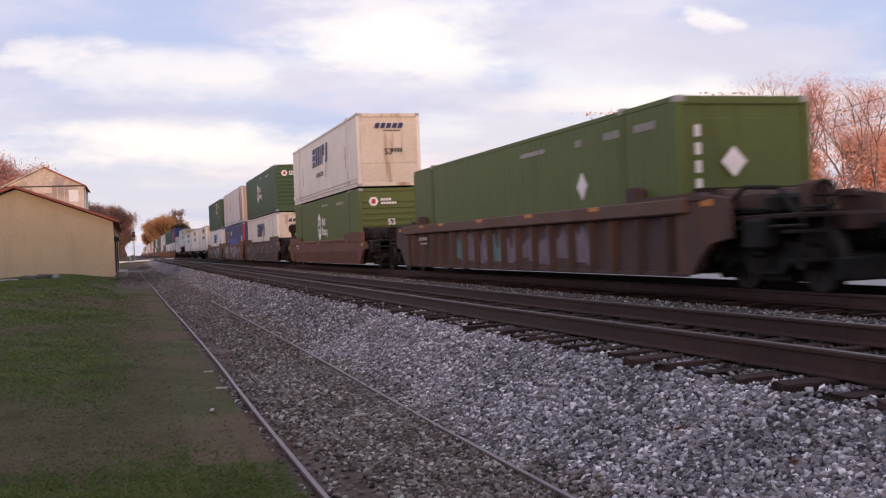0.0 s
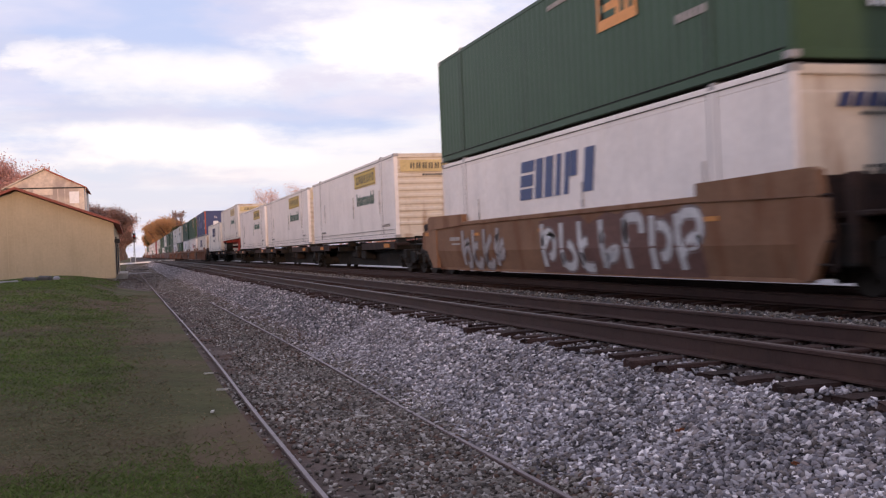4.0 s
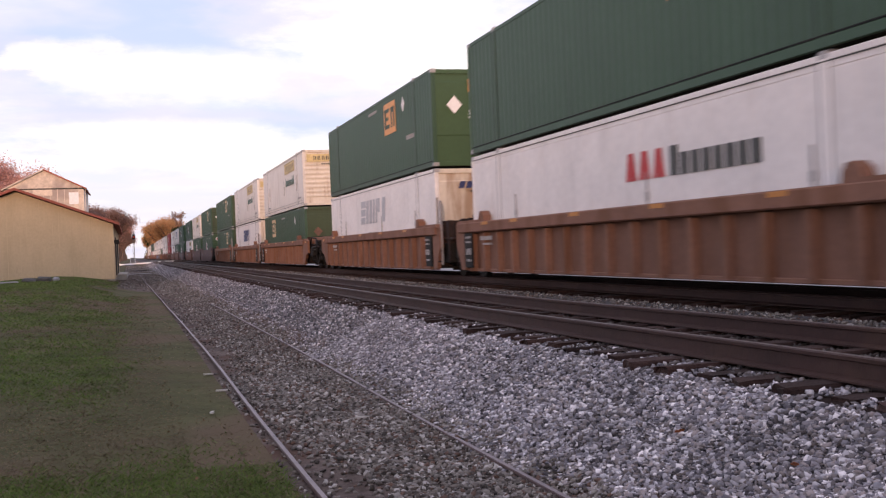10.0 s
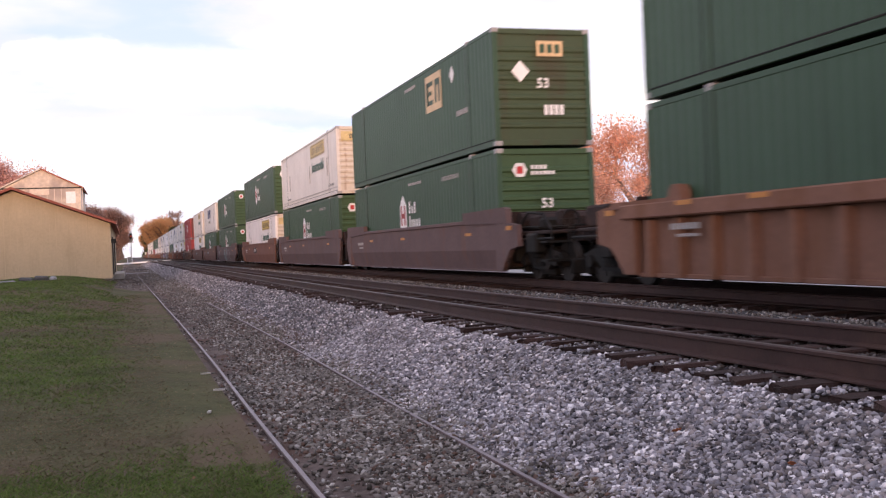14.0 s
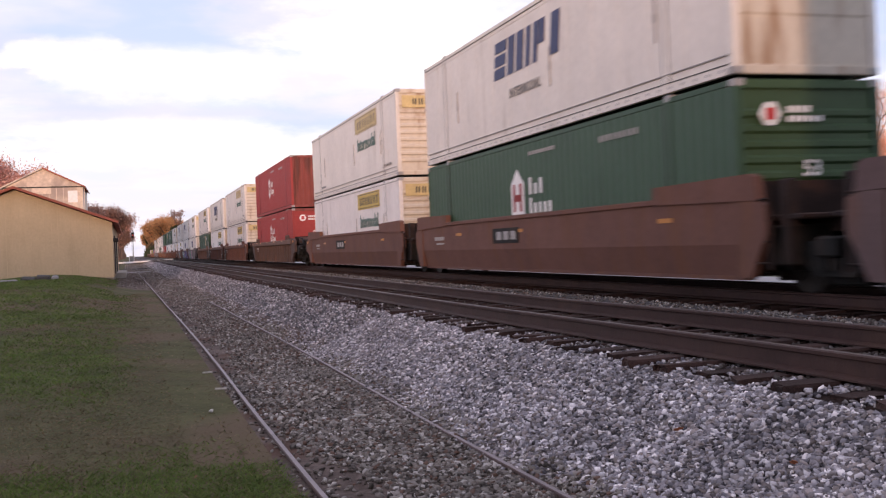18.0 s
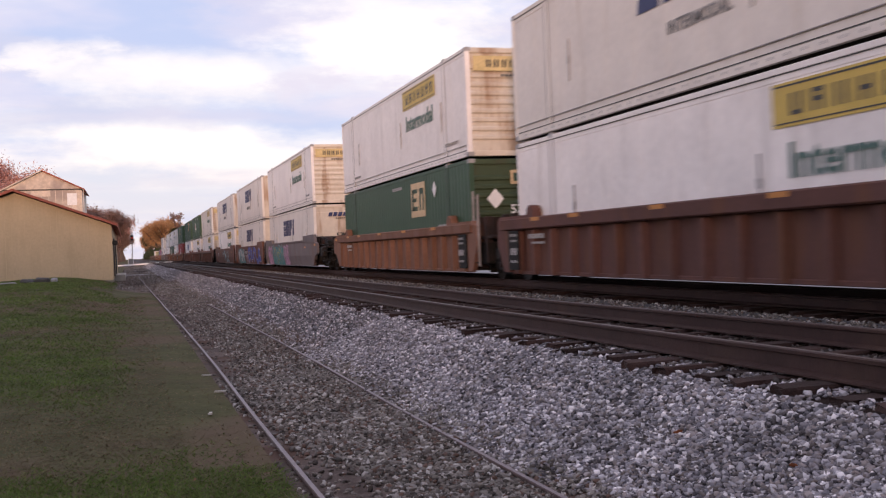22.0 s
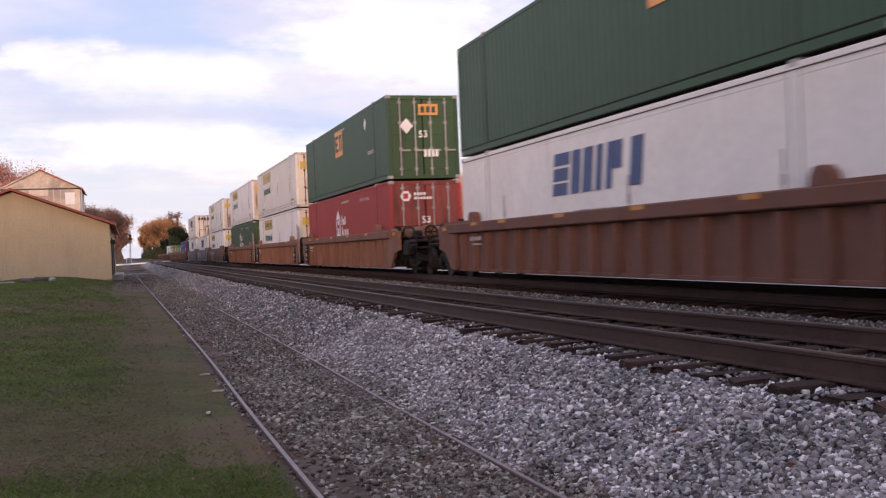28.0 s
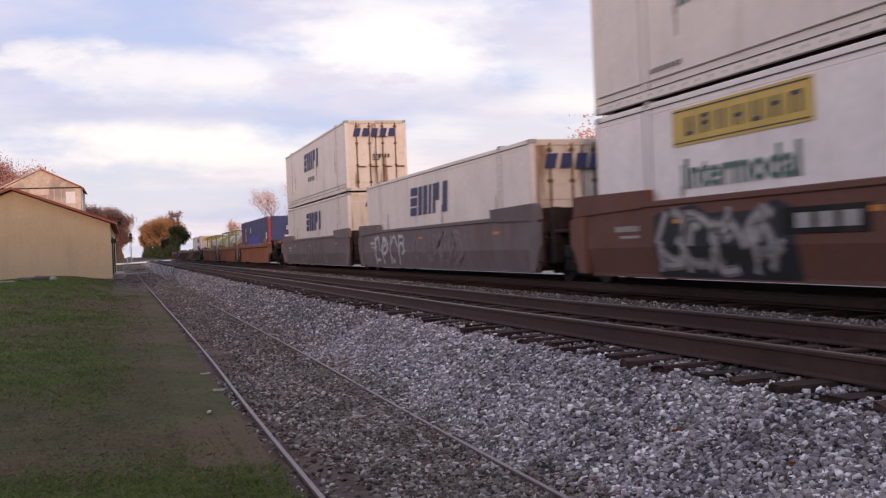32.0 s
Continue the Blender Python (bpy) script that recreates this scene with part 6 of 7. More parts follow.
# ---- the freight shed, the tall store and what stands along the line ----
M_SHEDWALL = mat("shed_yellow_boards", (0.545, 0.425, 0.27), 0.8, var=0.10, scale=0.7, bump=0.1, bump_scale=20, stain=(0.42, 0.32, 0.20), stain_amt=0.4, stain_stretch=(1, 1, 0.2), stain_scale=0.9)
M_SHEDROOF = mat("shed_red_roof", (0.33, 0.095, 0.065), 0.7, var=0.2, scale=0.8)
M_SHEDDARK = mat("shed_shaded_door", (0.06, 0.055, 0.05), 0.8, var=0.2)
M_STORE = mat("store_weathered_tin", (0.62, 0.52, 0.43), 0.6, 0.1, var=0.25, scale=0.5, stain=(0.28, 0.23, 0.21), stain_amt=0.8, stain_scale=0.35, stain_lo=0.5)
M_CONC = mat("concrete_footing", (0.40, 0.37, 0.33), 0.9, var=0.2, scale=1.5, bump=0.2)


def build_shed():
    s = thing("freight_shed", "yellow boarded freight shed with a red gabled roof beside the siding", "shed", m=pose(-1.05, 68, 0))
    wdt, ln, eave, ridge = 11.4, 30.0, 3.95, 6.15
    bm = bmesh.new()
    prism(bm, [(-wdt, 0.42), (0, 0.42), (0, eave), (-wdt / 2, ridge), (-wdt, eave)], "y", 0.0, ln)
    part("wall", bm, M_SHEDWALL, s)
    me = mesh_of("batten", boxes((-0.02, -0.012, 0, 0.02, 0, 1.0)), M_SHEDWALL)
    for i in range(30):
        x = -wdt + 0.2 + i * (wdt - 0.4) / 29
        top = eave + (ridge - eave) * (1 - abs(x + wdt / 2) / (wdt / 2)) - 0.12
        b = part("batten", me, None, s, m=Matrix.Translation((x, 0, 0.42)) @ Matrix.Diagonal((1, 1, top - 0.42, 1)))
    for q in (-1, 1):
        bm = bmesh.new()
        a, o = (-wdt / 2, ridge + 0.06), 0.40
        e = (0.0 + o, eave + 0.06 - o * (ridge - eave) / (wdt / 2)) if q > 0 else (-wdt - o, eave + 0.06 - o * (ridge - eave) / (wdt / 2))
        prism(bm, [a, e, (e[0], e[1] + 0.16), (a[0], a[1] + 0.16)], "y", -0.55, ln + 0.5)
        part("roof", bm, M_SHEDROOF, s)
    for i in range(7):
        part("footing", boxes((-0.5, 0.3 + i * 4.7, -0.4, -0.02, 0.9 + i * 4.7, 0.41)), M_CONC, s)
    for i in range(4):
        part("footing", boxes((-1.4 - i * 3.2, 0.05, -0.4, -0.8 - i * 3.2, 0.6, 0.41)), M_CONC, s)
    part("corner_board", boxes((-0.16, -0.03, 0.42, 0.03, 0.16, eave)), M_SHEDWALL, s)
    for y in (6, 16):
        part("sliding_door", boxes((0.01, y, 0.55, 0.07, y + 3.0, 3.2)), M_SHEDDARK, s, "dark sliding door")
    part("dock", boxes((0.0, 12, 0.1, 0.7, 26, 0.52)), M_CONC, s)
    part("lamp", boxes((0.0, 3.0, 2.7, 0.35, 3.2, 3.0), bevel=0.04), M_SHEDDARK, s)
    return s


build_shed()


def build_store():
    s = thing("grain_store", "tall weathered tin grain store with a hipped roof", "store building", m=pose(-8.75, 124, 0))
    w2, d2, eave, ridge = 4.05, 6.0, 9.65, 11.65
    bm = bmesh.new()
    prism(bm, [(-w2, -0.3), (w2, -0.3), (w2, eave), (0, ridge), (-w2, eave)], "y", -d2, d2)
    part("wall", bm, M_STORE, s)
    for q in (-1, 1):
        bm = bmesh.new()
        prism(bm, [(0, ridge + 0.02), (q * (w2 + 0.3), eave - 0.13), (q * (w2 + 0.3), eave), (0, ridge + 0.16)], "y", -d2 - 0.3, d2 + 0.3)
        part("roof", bm, M_SHEDROOF if q > 0 else M_STORE, s)
    part("belt_board", boxes((-w2, -d2 - 0.05, eave - 0.1, w2, -d2, eave + 0.05)), M_SHEDDARK, s)
    part("window", boxes((2.5, -d2 - 0.04, 7.9, 3.5, -d2 + 0.02, 9.2)), M_SIGNWHITE, s, "white patched window")
    part("hatch", boxes((-1.2, -d2 - 0.04, 8.9, 0.8, -d2 + 0.02, 9.8)), M_STORE, s)
    for i in range(12):
        x = -w2 + 0.3 + i * 0.72
        part("wall_seam", boxes((x, -d2 - 0.03, 0, x + 0.06, -d2, eave - 0.05)), M_STORE, s)
    return s


build_store()

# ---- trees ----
# pale bark: the sun's glow on the twigs is mixed into its colour
M_BARKPALE = mat("bark_sunlit_rosy", (0.58, 0.41, 0.35), 0.9, var=0.3, scale=3, bump=0.5)
M_BARKMID = mat("bark_mauve_brown", (0.22, 0.14, 0.12), 0.9, var=0.3, scale=3, bump=0.5)
M_BARK = mat("bark_grey_brown", (0.13, 0.085, 0.065), 0.9, var=0.3, scale=3, bump=0.6)


def leaf_mat(name, cols):
    return island_mat(name, cols, 0.8, thin=0.35)


LEAF = {
    "orange": leaf_mat("leaves_orange", [(0.58, 0.27, 0.12), (0.68, 0.36, 0.16), (0.44, 0.22, 0.10), (0.62, 0.36, 0.18), (0.26, 0.18, 0.09)]),
    "brown": leaf_mat("leaves_brown", [(0.26, 0.14, 0.11), (0.35, 0.19, 0.14), (0.19, 0.12, 0.10), (0.30, 0.19, 0.15)]),
    # rose and sunny carry the low sun's glow in their leaf colours
    "rose": leaf_mat("leaves_sunlit_rose", [(0.88, 0.48, 0.37), (0.93, 0.57, 0.46), (0.78, 0.38, 0.28), (0.90, 0.51, 0.41)]),
    "russet": leaf_mat("leaves_russet_rose", [(0.66, 0.36, 0.29), (0.76, 0.44, 0.36), (0.52, 0.28, 0.23), (0.70, 0.40, 0.32), (0.42, 0.25, 0.22)]),
    "sunny": leaf_mat("leaves_sunlit_salmon", [(0.80, 0.40, 0.25), (0.86, 0.48, 0.33), (0.68, 0.31, 0.20), (0.82, 0.44, 0.30), (0.58, 0.33, 0.24)]),
    "green": leaf_mat("needles_dark_green", [(0.03, 0.045, 0.02), (0.05, 0.06, 0.025), (0.07, 0.07, 0.03)]),
}


def tree(name, label, x, y, height, spread, leaf, seed, leaves=2600, size=0.28, trunk=0.28, depth=4, fluff=0.05, base=0.0, girth=0.02, thin=0.7, bark=None):
    """Tapered trunk, forking limbs and a ragged crown of small leaf clumps along the boughs."""
    rnd = random.Random(seed)
    t = thing(name, label, "tree", m=pose(x, y, base))
    stem, twigs = bmesh.new(), bmesh.new()
    spots = []

    def limb(a, way, length, r, level):
        k, bm = 3, stem if level < 2 else twigs
        p, d = Vector(a), Vector(way).normalized()
        rings = []
        for i in range(k + 1):
            rr = r * (1 - 0.45 * i / k)
            q = d.to_track_quat("Z", "Y").to_matrix()
            rings.append([bm.verts.new(p + q @ Vector((rr * math.cos(j * 2 * math.pi / 5), rr * math.sin(j * 2 * math.pi / 5), 0))) for j in range(5)])
            if i < k:
                p = p + d * length / k
                d = (d + Vector((rnd.uniform(-0.2, 0.2), rnd.uniform(-0.2, 0.2), rnd.uniform(-0.04, 0.12)))).normalized()
                if level >= 1:
                    spots.append(p.copy())
                if level in (1, 2) and rnd.random() < 0.5:
                    a2 = rnd.uniform(0, 2 * math.pi)
                    limb(p, d * 0.5 + Vector((math.cos(a2), math.sin(a2), rnd.uniform(-0.1, 0.5))) * spread, length * 0.5, rr * 0.45, level + 2)
        for u, w in zip(rings, rings[1:]):
            for j in range(5):
                bm.faces.new((u[j], u[(j + 1) % 5], w[(j + 1) % 5], w[j]))
        if level < depth:
            for i in range(rnd.choice((2, 3, 3))):
                a2 = rnd.uniform(0, 2 * math.pi)
                side = Vector((math.cos(a2), math.sin(a2), rnd.uniform(0.0, 0.8)))
                limb(p, d * 0.8 + side * spread, length * rnd.uniform(0.58, 0.8), r * 0.52, level + 1)
        else:
            spots.append(p.copy())

    limb((0, 0, 0), (rnd.uniform(-0.06, 0.06), rnd.uniform(-0.06, 0.06), 1), height * trunk, height * girth, 0)
    zmax = max(v.co.z for v in twigs.verts)
    k = height / zmax
    for bm in (stem, twigs):
        for v in bm.verts:
            v.co *= k
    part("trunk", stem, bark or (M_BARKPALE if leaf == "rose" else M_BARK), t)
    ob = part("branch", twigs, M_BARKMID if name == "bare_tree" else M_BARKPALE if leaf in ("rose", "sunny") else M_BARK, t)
    if leaves:
        rng = np.random.default_rng(seed)
        c = np.array([q[:] for q in spots]) * k
        c = c[rng.integers(0, len(c), leaves)] + rng.normal(0, height * fluff, (leaves, 3))
        n1 = rng.normal(size=(leaves, 3))
        n1 /= np.linalg.norm(n1, axis=1)[:, None]
        n2 = np.cross(n1, rng.normal(size=(leaves, 3)))
        n2 /= np.linalg.norm(n2, axis=1)[:, None]
        s = (size * rng.uniform(0.5, 1.3, leaves))[:, None]
        v = np.stack([c + n1 * s, c + n2 * s * thin, c - n1 * s, c - n2 * s * thin], 1).reshape(-1, 3)
        ob = part("crown", from_arrays("crown", v, np.arange(leaves * 4).reshape(-1, 4), LEAF[leaf]), None, t)
        ob["kind"] = "stuff"
    return t


def build_trees():
    # an unseen wood, added behind the camera to keep the low sun off the ground
    rng = np.random.default_rng(91)
    for x0, x1, top, k in ((-90, -46, 13.5, 24000), (-46, -28, 8.2, 9000), (-28, -21.5, 6.5, 3500), (-21.5, -8, 8.0, 6500)):
        c = np.stack([rng.uniform(x0, x1, k), -62 + rng.normal(0, 2.0, k), 0.0 + top * rng.random(k) ** 0.8 * (0.9 + 0.1 * np.sin(rng.uniform(x0, x1, k)))], -1)
        n1, n2 = rng.normal(size=(k, 3)) * 0.5, rng.normal(size=(k, 3)) * 0.5
        v = np.stack([c + n1, c + n2, c - n1, c - n2], 1).reshape(-1, 3)
        tagged(new("wood_belt", from_arrays("wood_belt", v, np.arange(k * 4).reshape(-1, 4), LEAF["brown"])), "unseen brown belt of leaves added to block the low sun", "trees", kind="stuff")
    # behind the shed and the store
    for i, (x, y, h, lf) in enumerate([(-14.5, 138, 13.0, "russet"), (-18.5, 134, 14.2, "russet"), (-22, 140, 15, "russet"), (-27, 136, 15, "russet"), (-17, 131, 10, "brown"), (-12, 145, 11, "russet")]):
        tree("broadleaf_tree", "half-bare autumn tree with rosy brown leaves", x, y, h, 0.75, lf, 10 + i, 20000, 0.20, 0.2, fluff=0.045, girth=0.012, thin=0.28)
    # left of the line, towards and past the crossing
    for i, (x, y, h, lf) in enumerate([(-7.5, 170, 7.6, "brown"), (-8, 190, 8.8, "brown"), (-7, 215, 9.6, "brown"), (-8, 240, 10.6, "brown"), (-6.5, 285, 12, "brown"), (-7, 330, 13, "brown"), (-7.5, 390, 15.5, "rose"), (-6, 470, 14.5, "brown"), (-6.5, 580, 16, "brown"), (-6, 720, 18, "brown"), (-5.5, 900, 20, "brown")]):
        tree("broadleaf_tree", "dull brown autumn tree beside the line", x, y, h * 1.2, 0.75, lf, 30 + i, 13000, 0.07 + y / 2800, 0.06, fluff=0.055)
    # right of the line, beyond the train
    for i, (x, y, h, lf) in enumerate([(16, 400, 11, "green"), (16, 425, 14, "orange"), (17, 470, 16.5, "orange"), (16.5, 520, 17.5, "orange"), (19, 540, 18, "orange"), (17, 600, 19, "orange"), (17, 690, 20, "orange"), (18, 800, 21, "orange"), (17, 930, 21, "green"), (17, 1100, 21, "orange"), (15.5, 380, 7, "green")]):
        tree("broadleaf_tree", "orange autumn tree far along the line" if lf == "orange" else "dark evergreen tree far along the line", x, y, h * 1.08, 0.75, lf, 50 + i, 11000, 0.1 + y / 2600, 0.06, fluff=0.055)
    tree("pine_tree", "tall thin pine against the sky", 20.5, 430, 20.0, 0.12, "brown", 70, 700, 0.3, 0.55, fluff=0.022)
    # beyond the train, the low sun's flush put into the colours: two tall bare trees, then a thick low belt
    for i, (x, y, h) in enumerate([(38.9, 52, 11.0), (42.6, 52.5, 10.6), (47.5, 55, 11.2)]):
        tree("bare_tree", "nearly bare tree with limbs and rosy buds in sunlit colours", x, y, h, 0.5, "rose", 80 + i, 6500, 0.17, 0.22, depth=4, fluff=0.034, girth=0.0105, thin=0.055, bark=M_BARKMID)
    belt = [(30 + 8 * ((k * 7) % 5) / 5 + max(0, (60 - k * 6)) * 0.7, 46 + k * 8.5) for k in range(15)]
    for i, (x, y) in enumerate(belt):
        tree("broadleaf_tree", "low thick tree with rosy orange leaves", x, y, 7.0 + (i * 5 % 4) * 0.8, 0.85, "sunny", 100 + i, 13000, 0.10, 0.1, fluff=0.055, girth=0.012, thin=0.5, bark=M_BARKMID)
    for i, (x, y) in enumerate([(52, 48), (58, 52), (62, 46), (66, 55), (72, 50), (46, 62), (56, 64), (64, 66)]):
        tree("broadleaf_tree", "low thick tree with rosy orange leaves", x, y, 6.0 + (i * 3 % 4) * 0.5, 0.85, "sunny", 130 + i, 13000, 0.10, 0.1, fluff=0.055, girth=0.012, thin=0.5, bark=M_BARKMID)
    rng = np.random.default_rng(78)
    k = 9000
    c = np.stack([14.5 + rng.normal(0, 0.8, k), 330 + 700 * rng.random(k) ** 1.3, np.abs(rng.normal(0, 2.6, k))], -1)
    n1 = rng.normal(size=(k, 3)) * 0.45
    n2 = rng.normal(size=(k, 3)) * 0.35
    v = np.stack([c + n1, c + n2, c - n1, c - n2], 1).reshape(-1, 3)
    tagged(new("far_thicket", from_arrays("far_thicket", v, np.arange(k * 4).reshape(-1, 4), LEAF["green"])), "dark green thicket far along the line", "thicket", kind="stuff")
    rng = np.random.default_rng(79)
    k = 46000
    u = rng.random(k)
    c = np.stack([112 - 62 * u + rng.normal(0, 2.5, k), 62 + 130 * u + rng.normal(0, 2.5, k), 7.6 * rng.random(k) ** 0.8 * (0.82 + 0.2 * np.sin(u * 71) + 0.12 * np.sin(u * 190))], -1)
    n1 = rng.normal(size=(k, 3)) * 0.16
    n2 = rng.normal(size=(k, 3)) * 0.16
    v = np.stack([c + n1, c + n2, c - n1, c - n2], 1).reshape(-1, 3)
    tagged(new("far_wood", from_arrays("far_wood", v, np.arange(k * 4).reshape(-1, 4), LEAF["russet"])), "far belt of russet autumn wood behind the houses", "trees", kind="stuff")
    rng = np.random.default_rng(77)
    k = 90000
    y = 12 + 330 * rng.random(k) ** 1.4
    x = 27.5 + rng.normal(0, 0.9, k) + 1.5 * np.sin(y * 0.11) + np.maximum(0, 40 - y) * 0.5
    z = ground_z(x, y) + np.minimum(np.abs(rng.normal(0, 1.3, k)), 2.4) * (0.8 + 0.4 * np.sin(y * 0.37) + 0.25 * np.sin(y * 1.3)) * (1 + 1.6 * np.exp(-((y - 52) / 30) ** 2))
    c = np.stack([x, y, z], -1)
    n1 = rng.normal(size=(k, 3))
    n1 /= np.linalg.norm(n1, axis=1)[:, None]
    n2 = np.cross(n1, rng.normal(size=(k, 3)))
    n2 /= np.linalg.norm(n2, axis=1)[:, None]
    s = rng.uniform(0.05, 0.11, k)[:, None]
    v = np.stack([c + n1 * s, c + n2 * s * 0.6, c - n1 * s, c - n2 * s * 0.6], 1).reshape(-1, 3)
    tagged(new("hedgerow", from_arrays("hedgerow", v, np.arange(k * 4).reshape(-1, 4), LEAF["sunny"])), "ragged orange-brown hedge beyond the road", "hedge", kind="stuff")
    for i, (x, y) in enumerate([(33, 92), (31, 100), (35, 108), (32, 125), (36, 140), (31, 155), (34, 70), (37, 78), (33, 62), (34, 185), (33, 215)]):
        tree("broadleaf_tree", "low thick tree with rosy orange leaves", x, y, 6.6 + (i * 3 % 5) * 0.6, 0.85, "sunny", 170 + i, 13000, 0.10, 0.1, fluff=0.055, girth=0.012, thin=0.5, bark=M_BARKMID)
    for i, (x, y, h) in enumerate([(24.5, 168, 12.5), (24, 262, 10)]):
        tree("bare_tree", "nearly bare tree with limbs and rosy buds in sunlit colours", x, y, h, 0.7, "sunny", 150 + i, 5200, 0.17, 0.2, thin=0.12, depth=5, fluff=0.03, girth=0.009)


build_trees()


# ---- small things along the line ----
M_POLE = mat("pole_grey", (0.20, 0.19, 0.18), 0.6, var=0.2, scale=3)
M_LAMPRED = mat("signal_red_light", (0.8, 0.06, 0.03), 0.4, emit=0.4)
M_HOUSE = mat("house_pinkish_siding", (0.56, 0.49, 0.45), 0.8, var=0.12, scale=1.0)
M_ROOFGREY = mat("roof_grey_shingle", (0.16, 0.15, 0.155), 0.85, var=0.3, scale=2)
M_SLABSTONE = mat("slab_grey_stone", (0.26, 0.25, 0.25), 0.9, var=0.3, scale=2, bump=0.4)
M_LEAFDRY = mat("dry_leaf", (0.30, 0.095, 0.035), 0.7, var=0.3, scale=30)
M_DARKSTONE = mat("slab_dark_stone", (0.07, 0.065, 0.06), 0.9, var=0.4, scale=2, bump=0.5)
M_CHIP = mat("splintered_wood", (0.50, 0.46, 0.42), 0.8, var=0.2, scale=9)


def small_things():
    s = thing("railway_signal", "grey signal mast with a small red light", "railway signal", m=pose(0.75, 240, 0.0))
    part("mast", rod(bmesh.new(), (0, 0, -0.3), (0, 0, 7.6), 0.08, 8), M_POLE, s)
    part("ladder", boxes((-0.32, 0.1, 0.0, -0.26, 0.16, 6.2), (0.02, 0.1, 0.0, 0.08, 0.16, 6.2), *[(-0.32, 0.1, 0.3 + k * 0.4, 0.08, 0.14, 0.34 + k * 0.4) for k in range(15)]), M_POLE, s)
    disc = part("backing_disc", boxes((-0.32, -0.16, 5.9, 0.32, -0.06, 7.1), bevel=0.05), M_BLACK, s)
    part("red_lamp", rod(bmesh.new(), (0, -0.22, 6.45), (0, -0.161, 6.45), 0.14, 12), M_LAMPRED, disc, "glowing red lamp")
    s = thing("equipment_cabinet", "white metal signal cabinet beside the mast", "cabinet", m=pose(0.3, 236, 0.3))
    part("body", boxes((-0.55, -0.3, -0.3, 0.55, 0.3, 1.5), bevel=0.03), M_SIGNWHITE, s)
    part("door", boxes((-0.45, -0.32, 0.1, 0.45, -0.30, 1.4)), M_POLE, s)
    for x, y, half, eave, ridge, long, label in ((50.0, 83, 4.2, 2.55, 5.15, 11.0, "small pinkish house with a white-trimmed front gable"), (69.5, 85, 2.0, 3.1, 4.75, 7.0, "grey house gable with white trim beyond the road")):
        h = thing("house", label, "house", m=pose(x, y, 0.15, 0, 0, -14))
        bm = bmesh.new()
        prism(bm, [(-half, 0), (half, 0), (half, eave - 0.15), (0, ridge - 0.15), (-half, eave - 0.15)], "y", 0, long)
        part("wall", bm, M_HOUSE, h)
        drop = (ridge - eave) / half
        for q in (-1, 1):
            bm = bmesh.new()
            prism(bm, [(0, ridge - 0.13), (q * (half + 0.4), eave - 0.13 - 0.4 * drop), (q * (half + 0.4), eave - 0.4 * drop), (0, ridge)], "y", -0.35, long + 0.3)
            part("roof", bm, M_ROOFGREY, h)
            bm = bmesh.new()
            prism(bm, [(0, ridge - 0.32), (q * (half + 0.42), eave - 0.32 - 0.42 * drop), (q * (half + 0.42), eave - 0.02 - 0.42 * drop), (0, ridge - 0.02)], "y", -0.42, -0.352)
            part("barge_board", bm, M_SIGNWHITE, h, "white barge board")
        win = part("window", boxes((-0.45, -0.05, eave + 0.35, 0.45, 0.02, eave + 1.25)), M_SIGNWHITE, h, "white-framed gable window")
        part("pane", boxes((-0.33, -0.07, eave + 0.45, 0.33, -0.045, eave + 1.15)), M_SHEDDARK, win)
        for q in (-1, 1):
            part("shutter", boxes((q * 0.5, -0.045, eave + 0.3, q * 0.8, 0.02, eave + 1.3)), M_ROOFGREY, h)
            part("window", boxes((q * half * 0.55 - 0.5, -0.05, 0.9, q * half * 0.55 + 0.5, 0.02, 2.0)), M_SHEDDARK, h)
        part("door", boxes((-0.48, -0.05, 0.05, 0.48, 0.02, 2.1)), M_SHEDDARK, h)
    for k in range(2):
        pl = thing("utility_pole", "weathered wooden utility pole beside the road", "utility pole", m=pose(24.5, (10, 150)[k], 0.1))
        part("mast", rod(bmesh.new(), (0, 0, -0.3), (0, 0, 8.6), 0.14, 10), M_BARK, pl)
        part("cross_arm", boxes((-1.1, -0.06, 8.1, 1.1, 0.06, 8.24)), M_BARK, pl)
    for x, z in ((24.5, 7.1), (24.4, 6.5)):
        bm = bmesh.new()
        pts = [(x, 10 + 140 * i / 28, z + 0.1 - 2.6 * (1 - (i / 14 - 1) ** 2)) for i in range(29)]
        for a, b in zip(pts, pts[1:]):
            rod(bm, a, b, 0.007, 5)
        tagged(new("overhead_wire", mesh_of("wire", bm, M_BLACK)), "sagging black overhead wire between the poles", "cable")
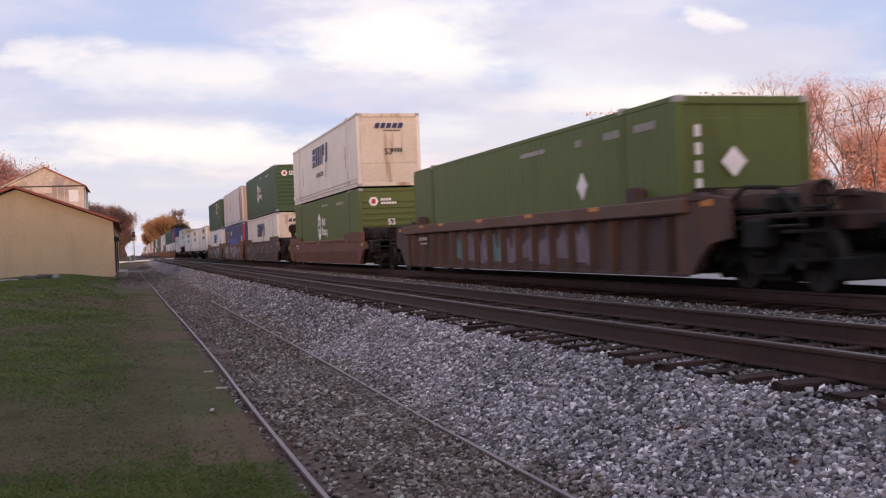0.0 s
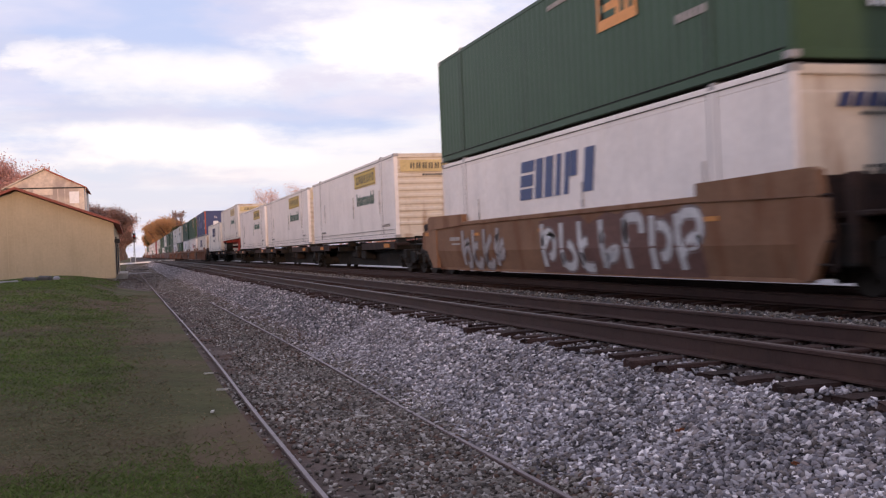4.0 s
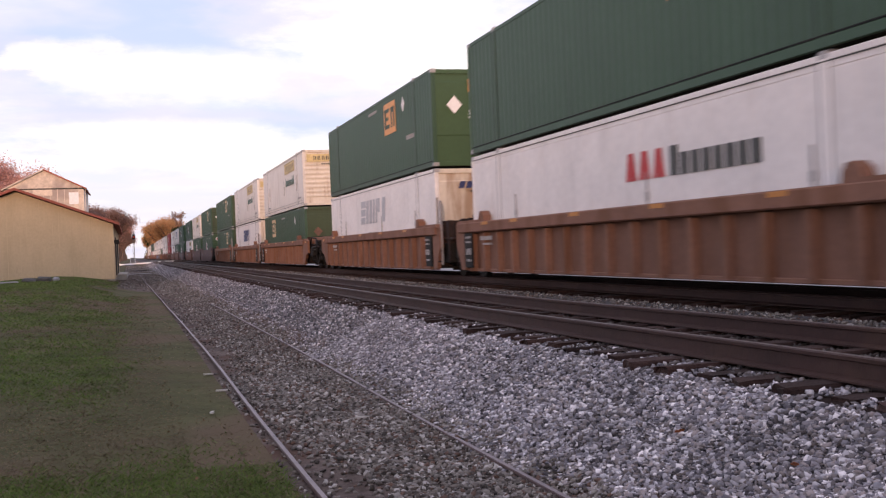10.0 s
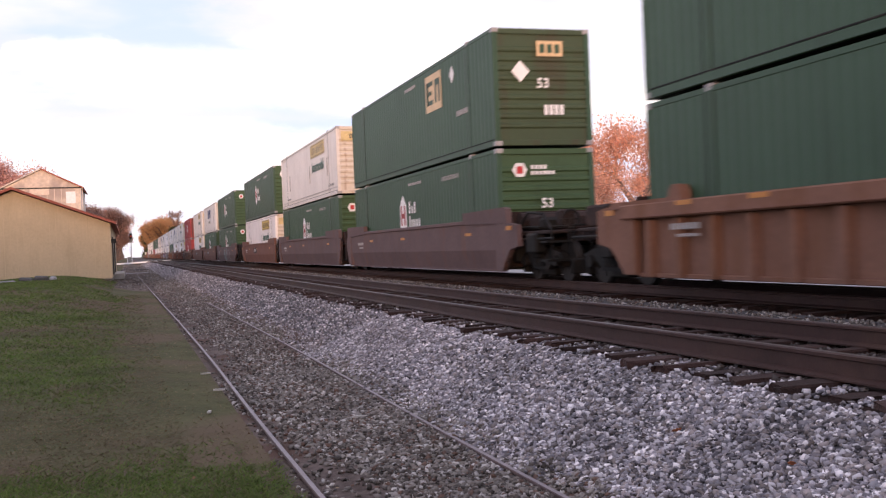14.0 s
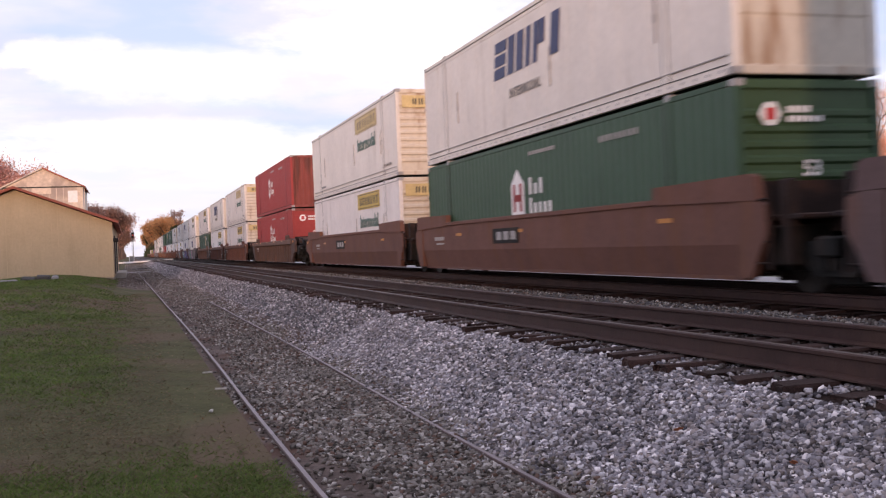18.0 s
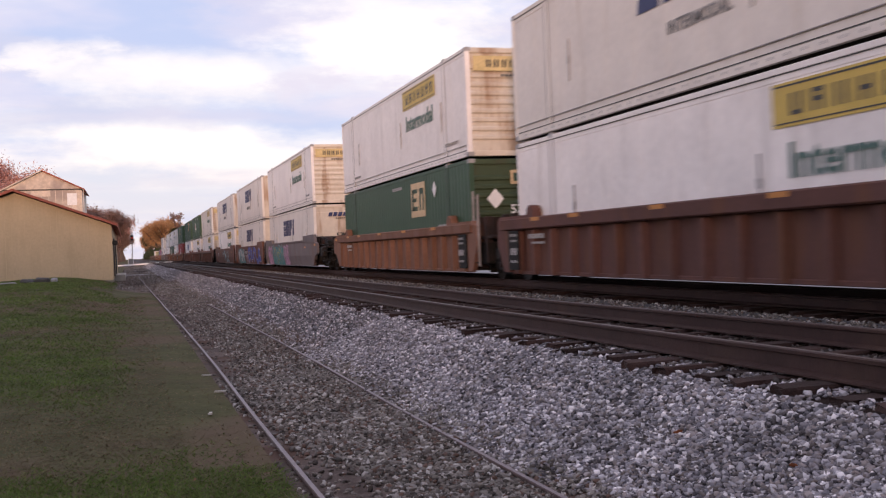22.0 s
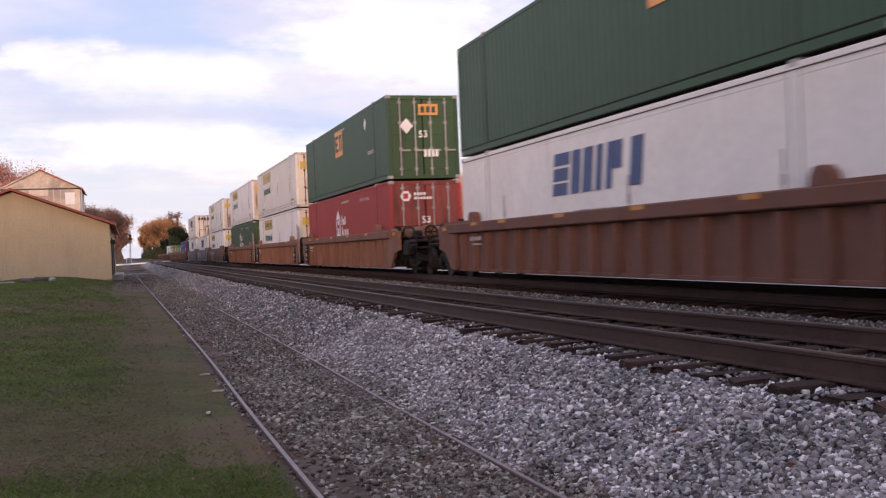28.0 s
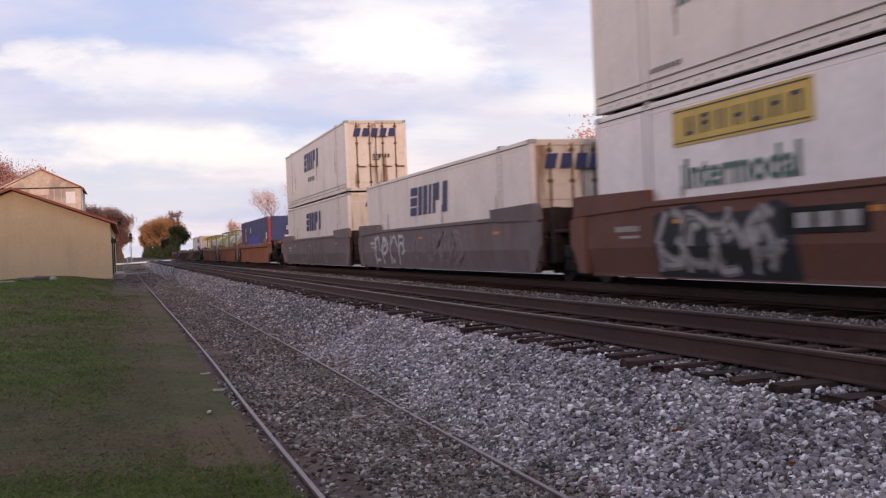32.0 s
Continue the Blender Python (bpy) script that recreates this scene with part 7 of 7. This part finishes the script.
    for x0, x1, y, z, tone, what in ((-8.4, -5.2, 52.0, 0.80, M_SLABSTONE, "weathered grey stone slab lying in the grass"), (-5.15, -4.55, 53.0, 0.90, M_DARKSTONE, "dark broken stone at the end of the slab"), (-4.55, -3.85, 53.2, 0.96, M_DARKSTONE, "dark rough stone lying on the grassy crest"), (-3.8, -3.5, 53.5, 0.92, M_SLABSTONE, "small grey stone on the grassy crest")):
        bm = boxes((x0, y, 0.4, x1, y + 1.0, z), bevel=0.06)
        for v in bm.verts:
            v.co += Vector((noise.noise(v.co * 2.3), noise.noise(v.co * 2.3 + Vector((5, 0, 0))), noise.noise(v.co * 2.3 + Vector((9, 0, 0))))) * 0.10
        tagged(new("stone_slab", mesh_of("slab", bm, tone)), what, "slab")
    for x, y, a in ((1.02, 15.4, 40), (1.06, 13.4, 10), (0.80, 11.6, 80), (2.2, 10.2, 20)):
        bm = bmesh.new()
        prism(bm, [(-0.09, -0.02), (0.10, -0.012), (0.085, 0.018), (-0.07, 0.022)], "z", 0, 0.02)
        tagged(new("wood_chip", mesh_of("chip", bm, M_CHIP)), "pale splinter of wood on the ground", "wood chip").matrix_basis = pose(x, y, float(ground_z(x, y)) + 0.02, 0, 4, a)
    for x, y, a in ((3.62, 4.99, 80), (3.60, 6.24, 120)):
        bm = bmesh.new()
        prism(bm, [(-0.04, 0), (-0.018, -0.02), (0.0, -0.012), (0.022, -0.021), (0.045, 0), (0.024, 0.018), (0.002, 0.014), (-0.016, 0.022)], "z", 0, 0.002)
        tagged(new("fallen_leaf", mesh_of("leaf", bm, M_LEAFDRY)), "orange-brown fallen leaf on the grey ballast", "leaf").matrix_basis = pose(x, y, float(ground_z(x, y)) + 0.075, 30, 20, a)


small_things()


# ---- what moves ----
def train_run(t):
    return 22.383 * t + 0.02346 * t * t


def motions():
    for ob, y, h in MOVERS:
        walk(ob, [(t, pose(TRAIN_X, y - train_run(t), RZ + h)) for t in (0, 8, 16, 24, 32)])
    # all wheels roll alike, so each row of axles shares its keys
    for s, group in WHEELSETS.items():
        first = group[0]
        step = 1 / FPS
        walk(first, [(k * step, pose(0, s * 0.875, 0.455) @ Matrix.Rotation(train_run(k * step) / 0.52, 4, "X")) for k in range(int(32 * FPS) + 1)])
        for w in group[1:]:
            w.rotation_mode = "QUATERNION"
            w.animation_data_create()
            w.animation_data.action = first.animation_data.action
            w.animation_data.action_slot = first.animation_data.action_slot


motions()
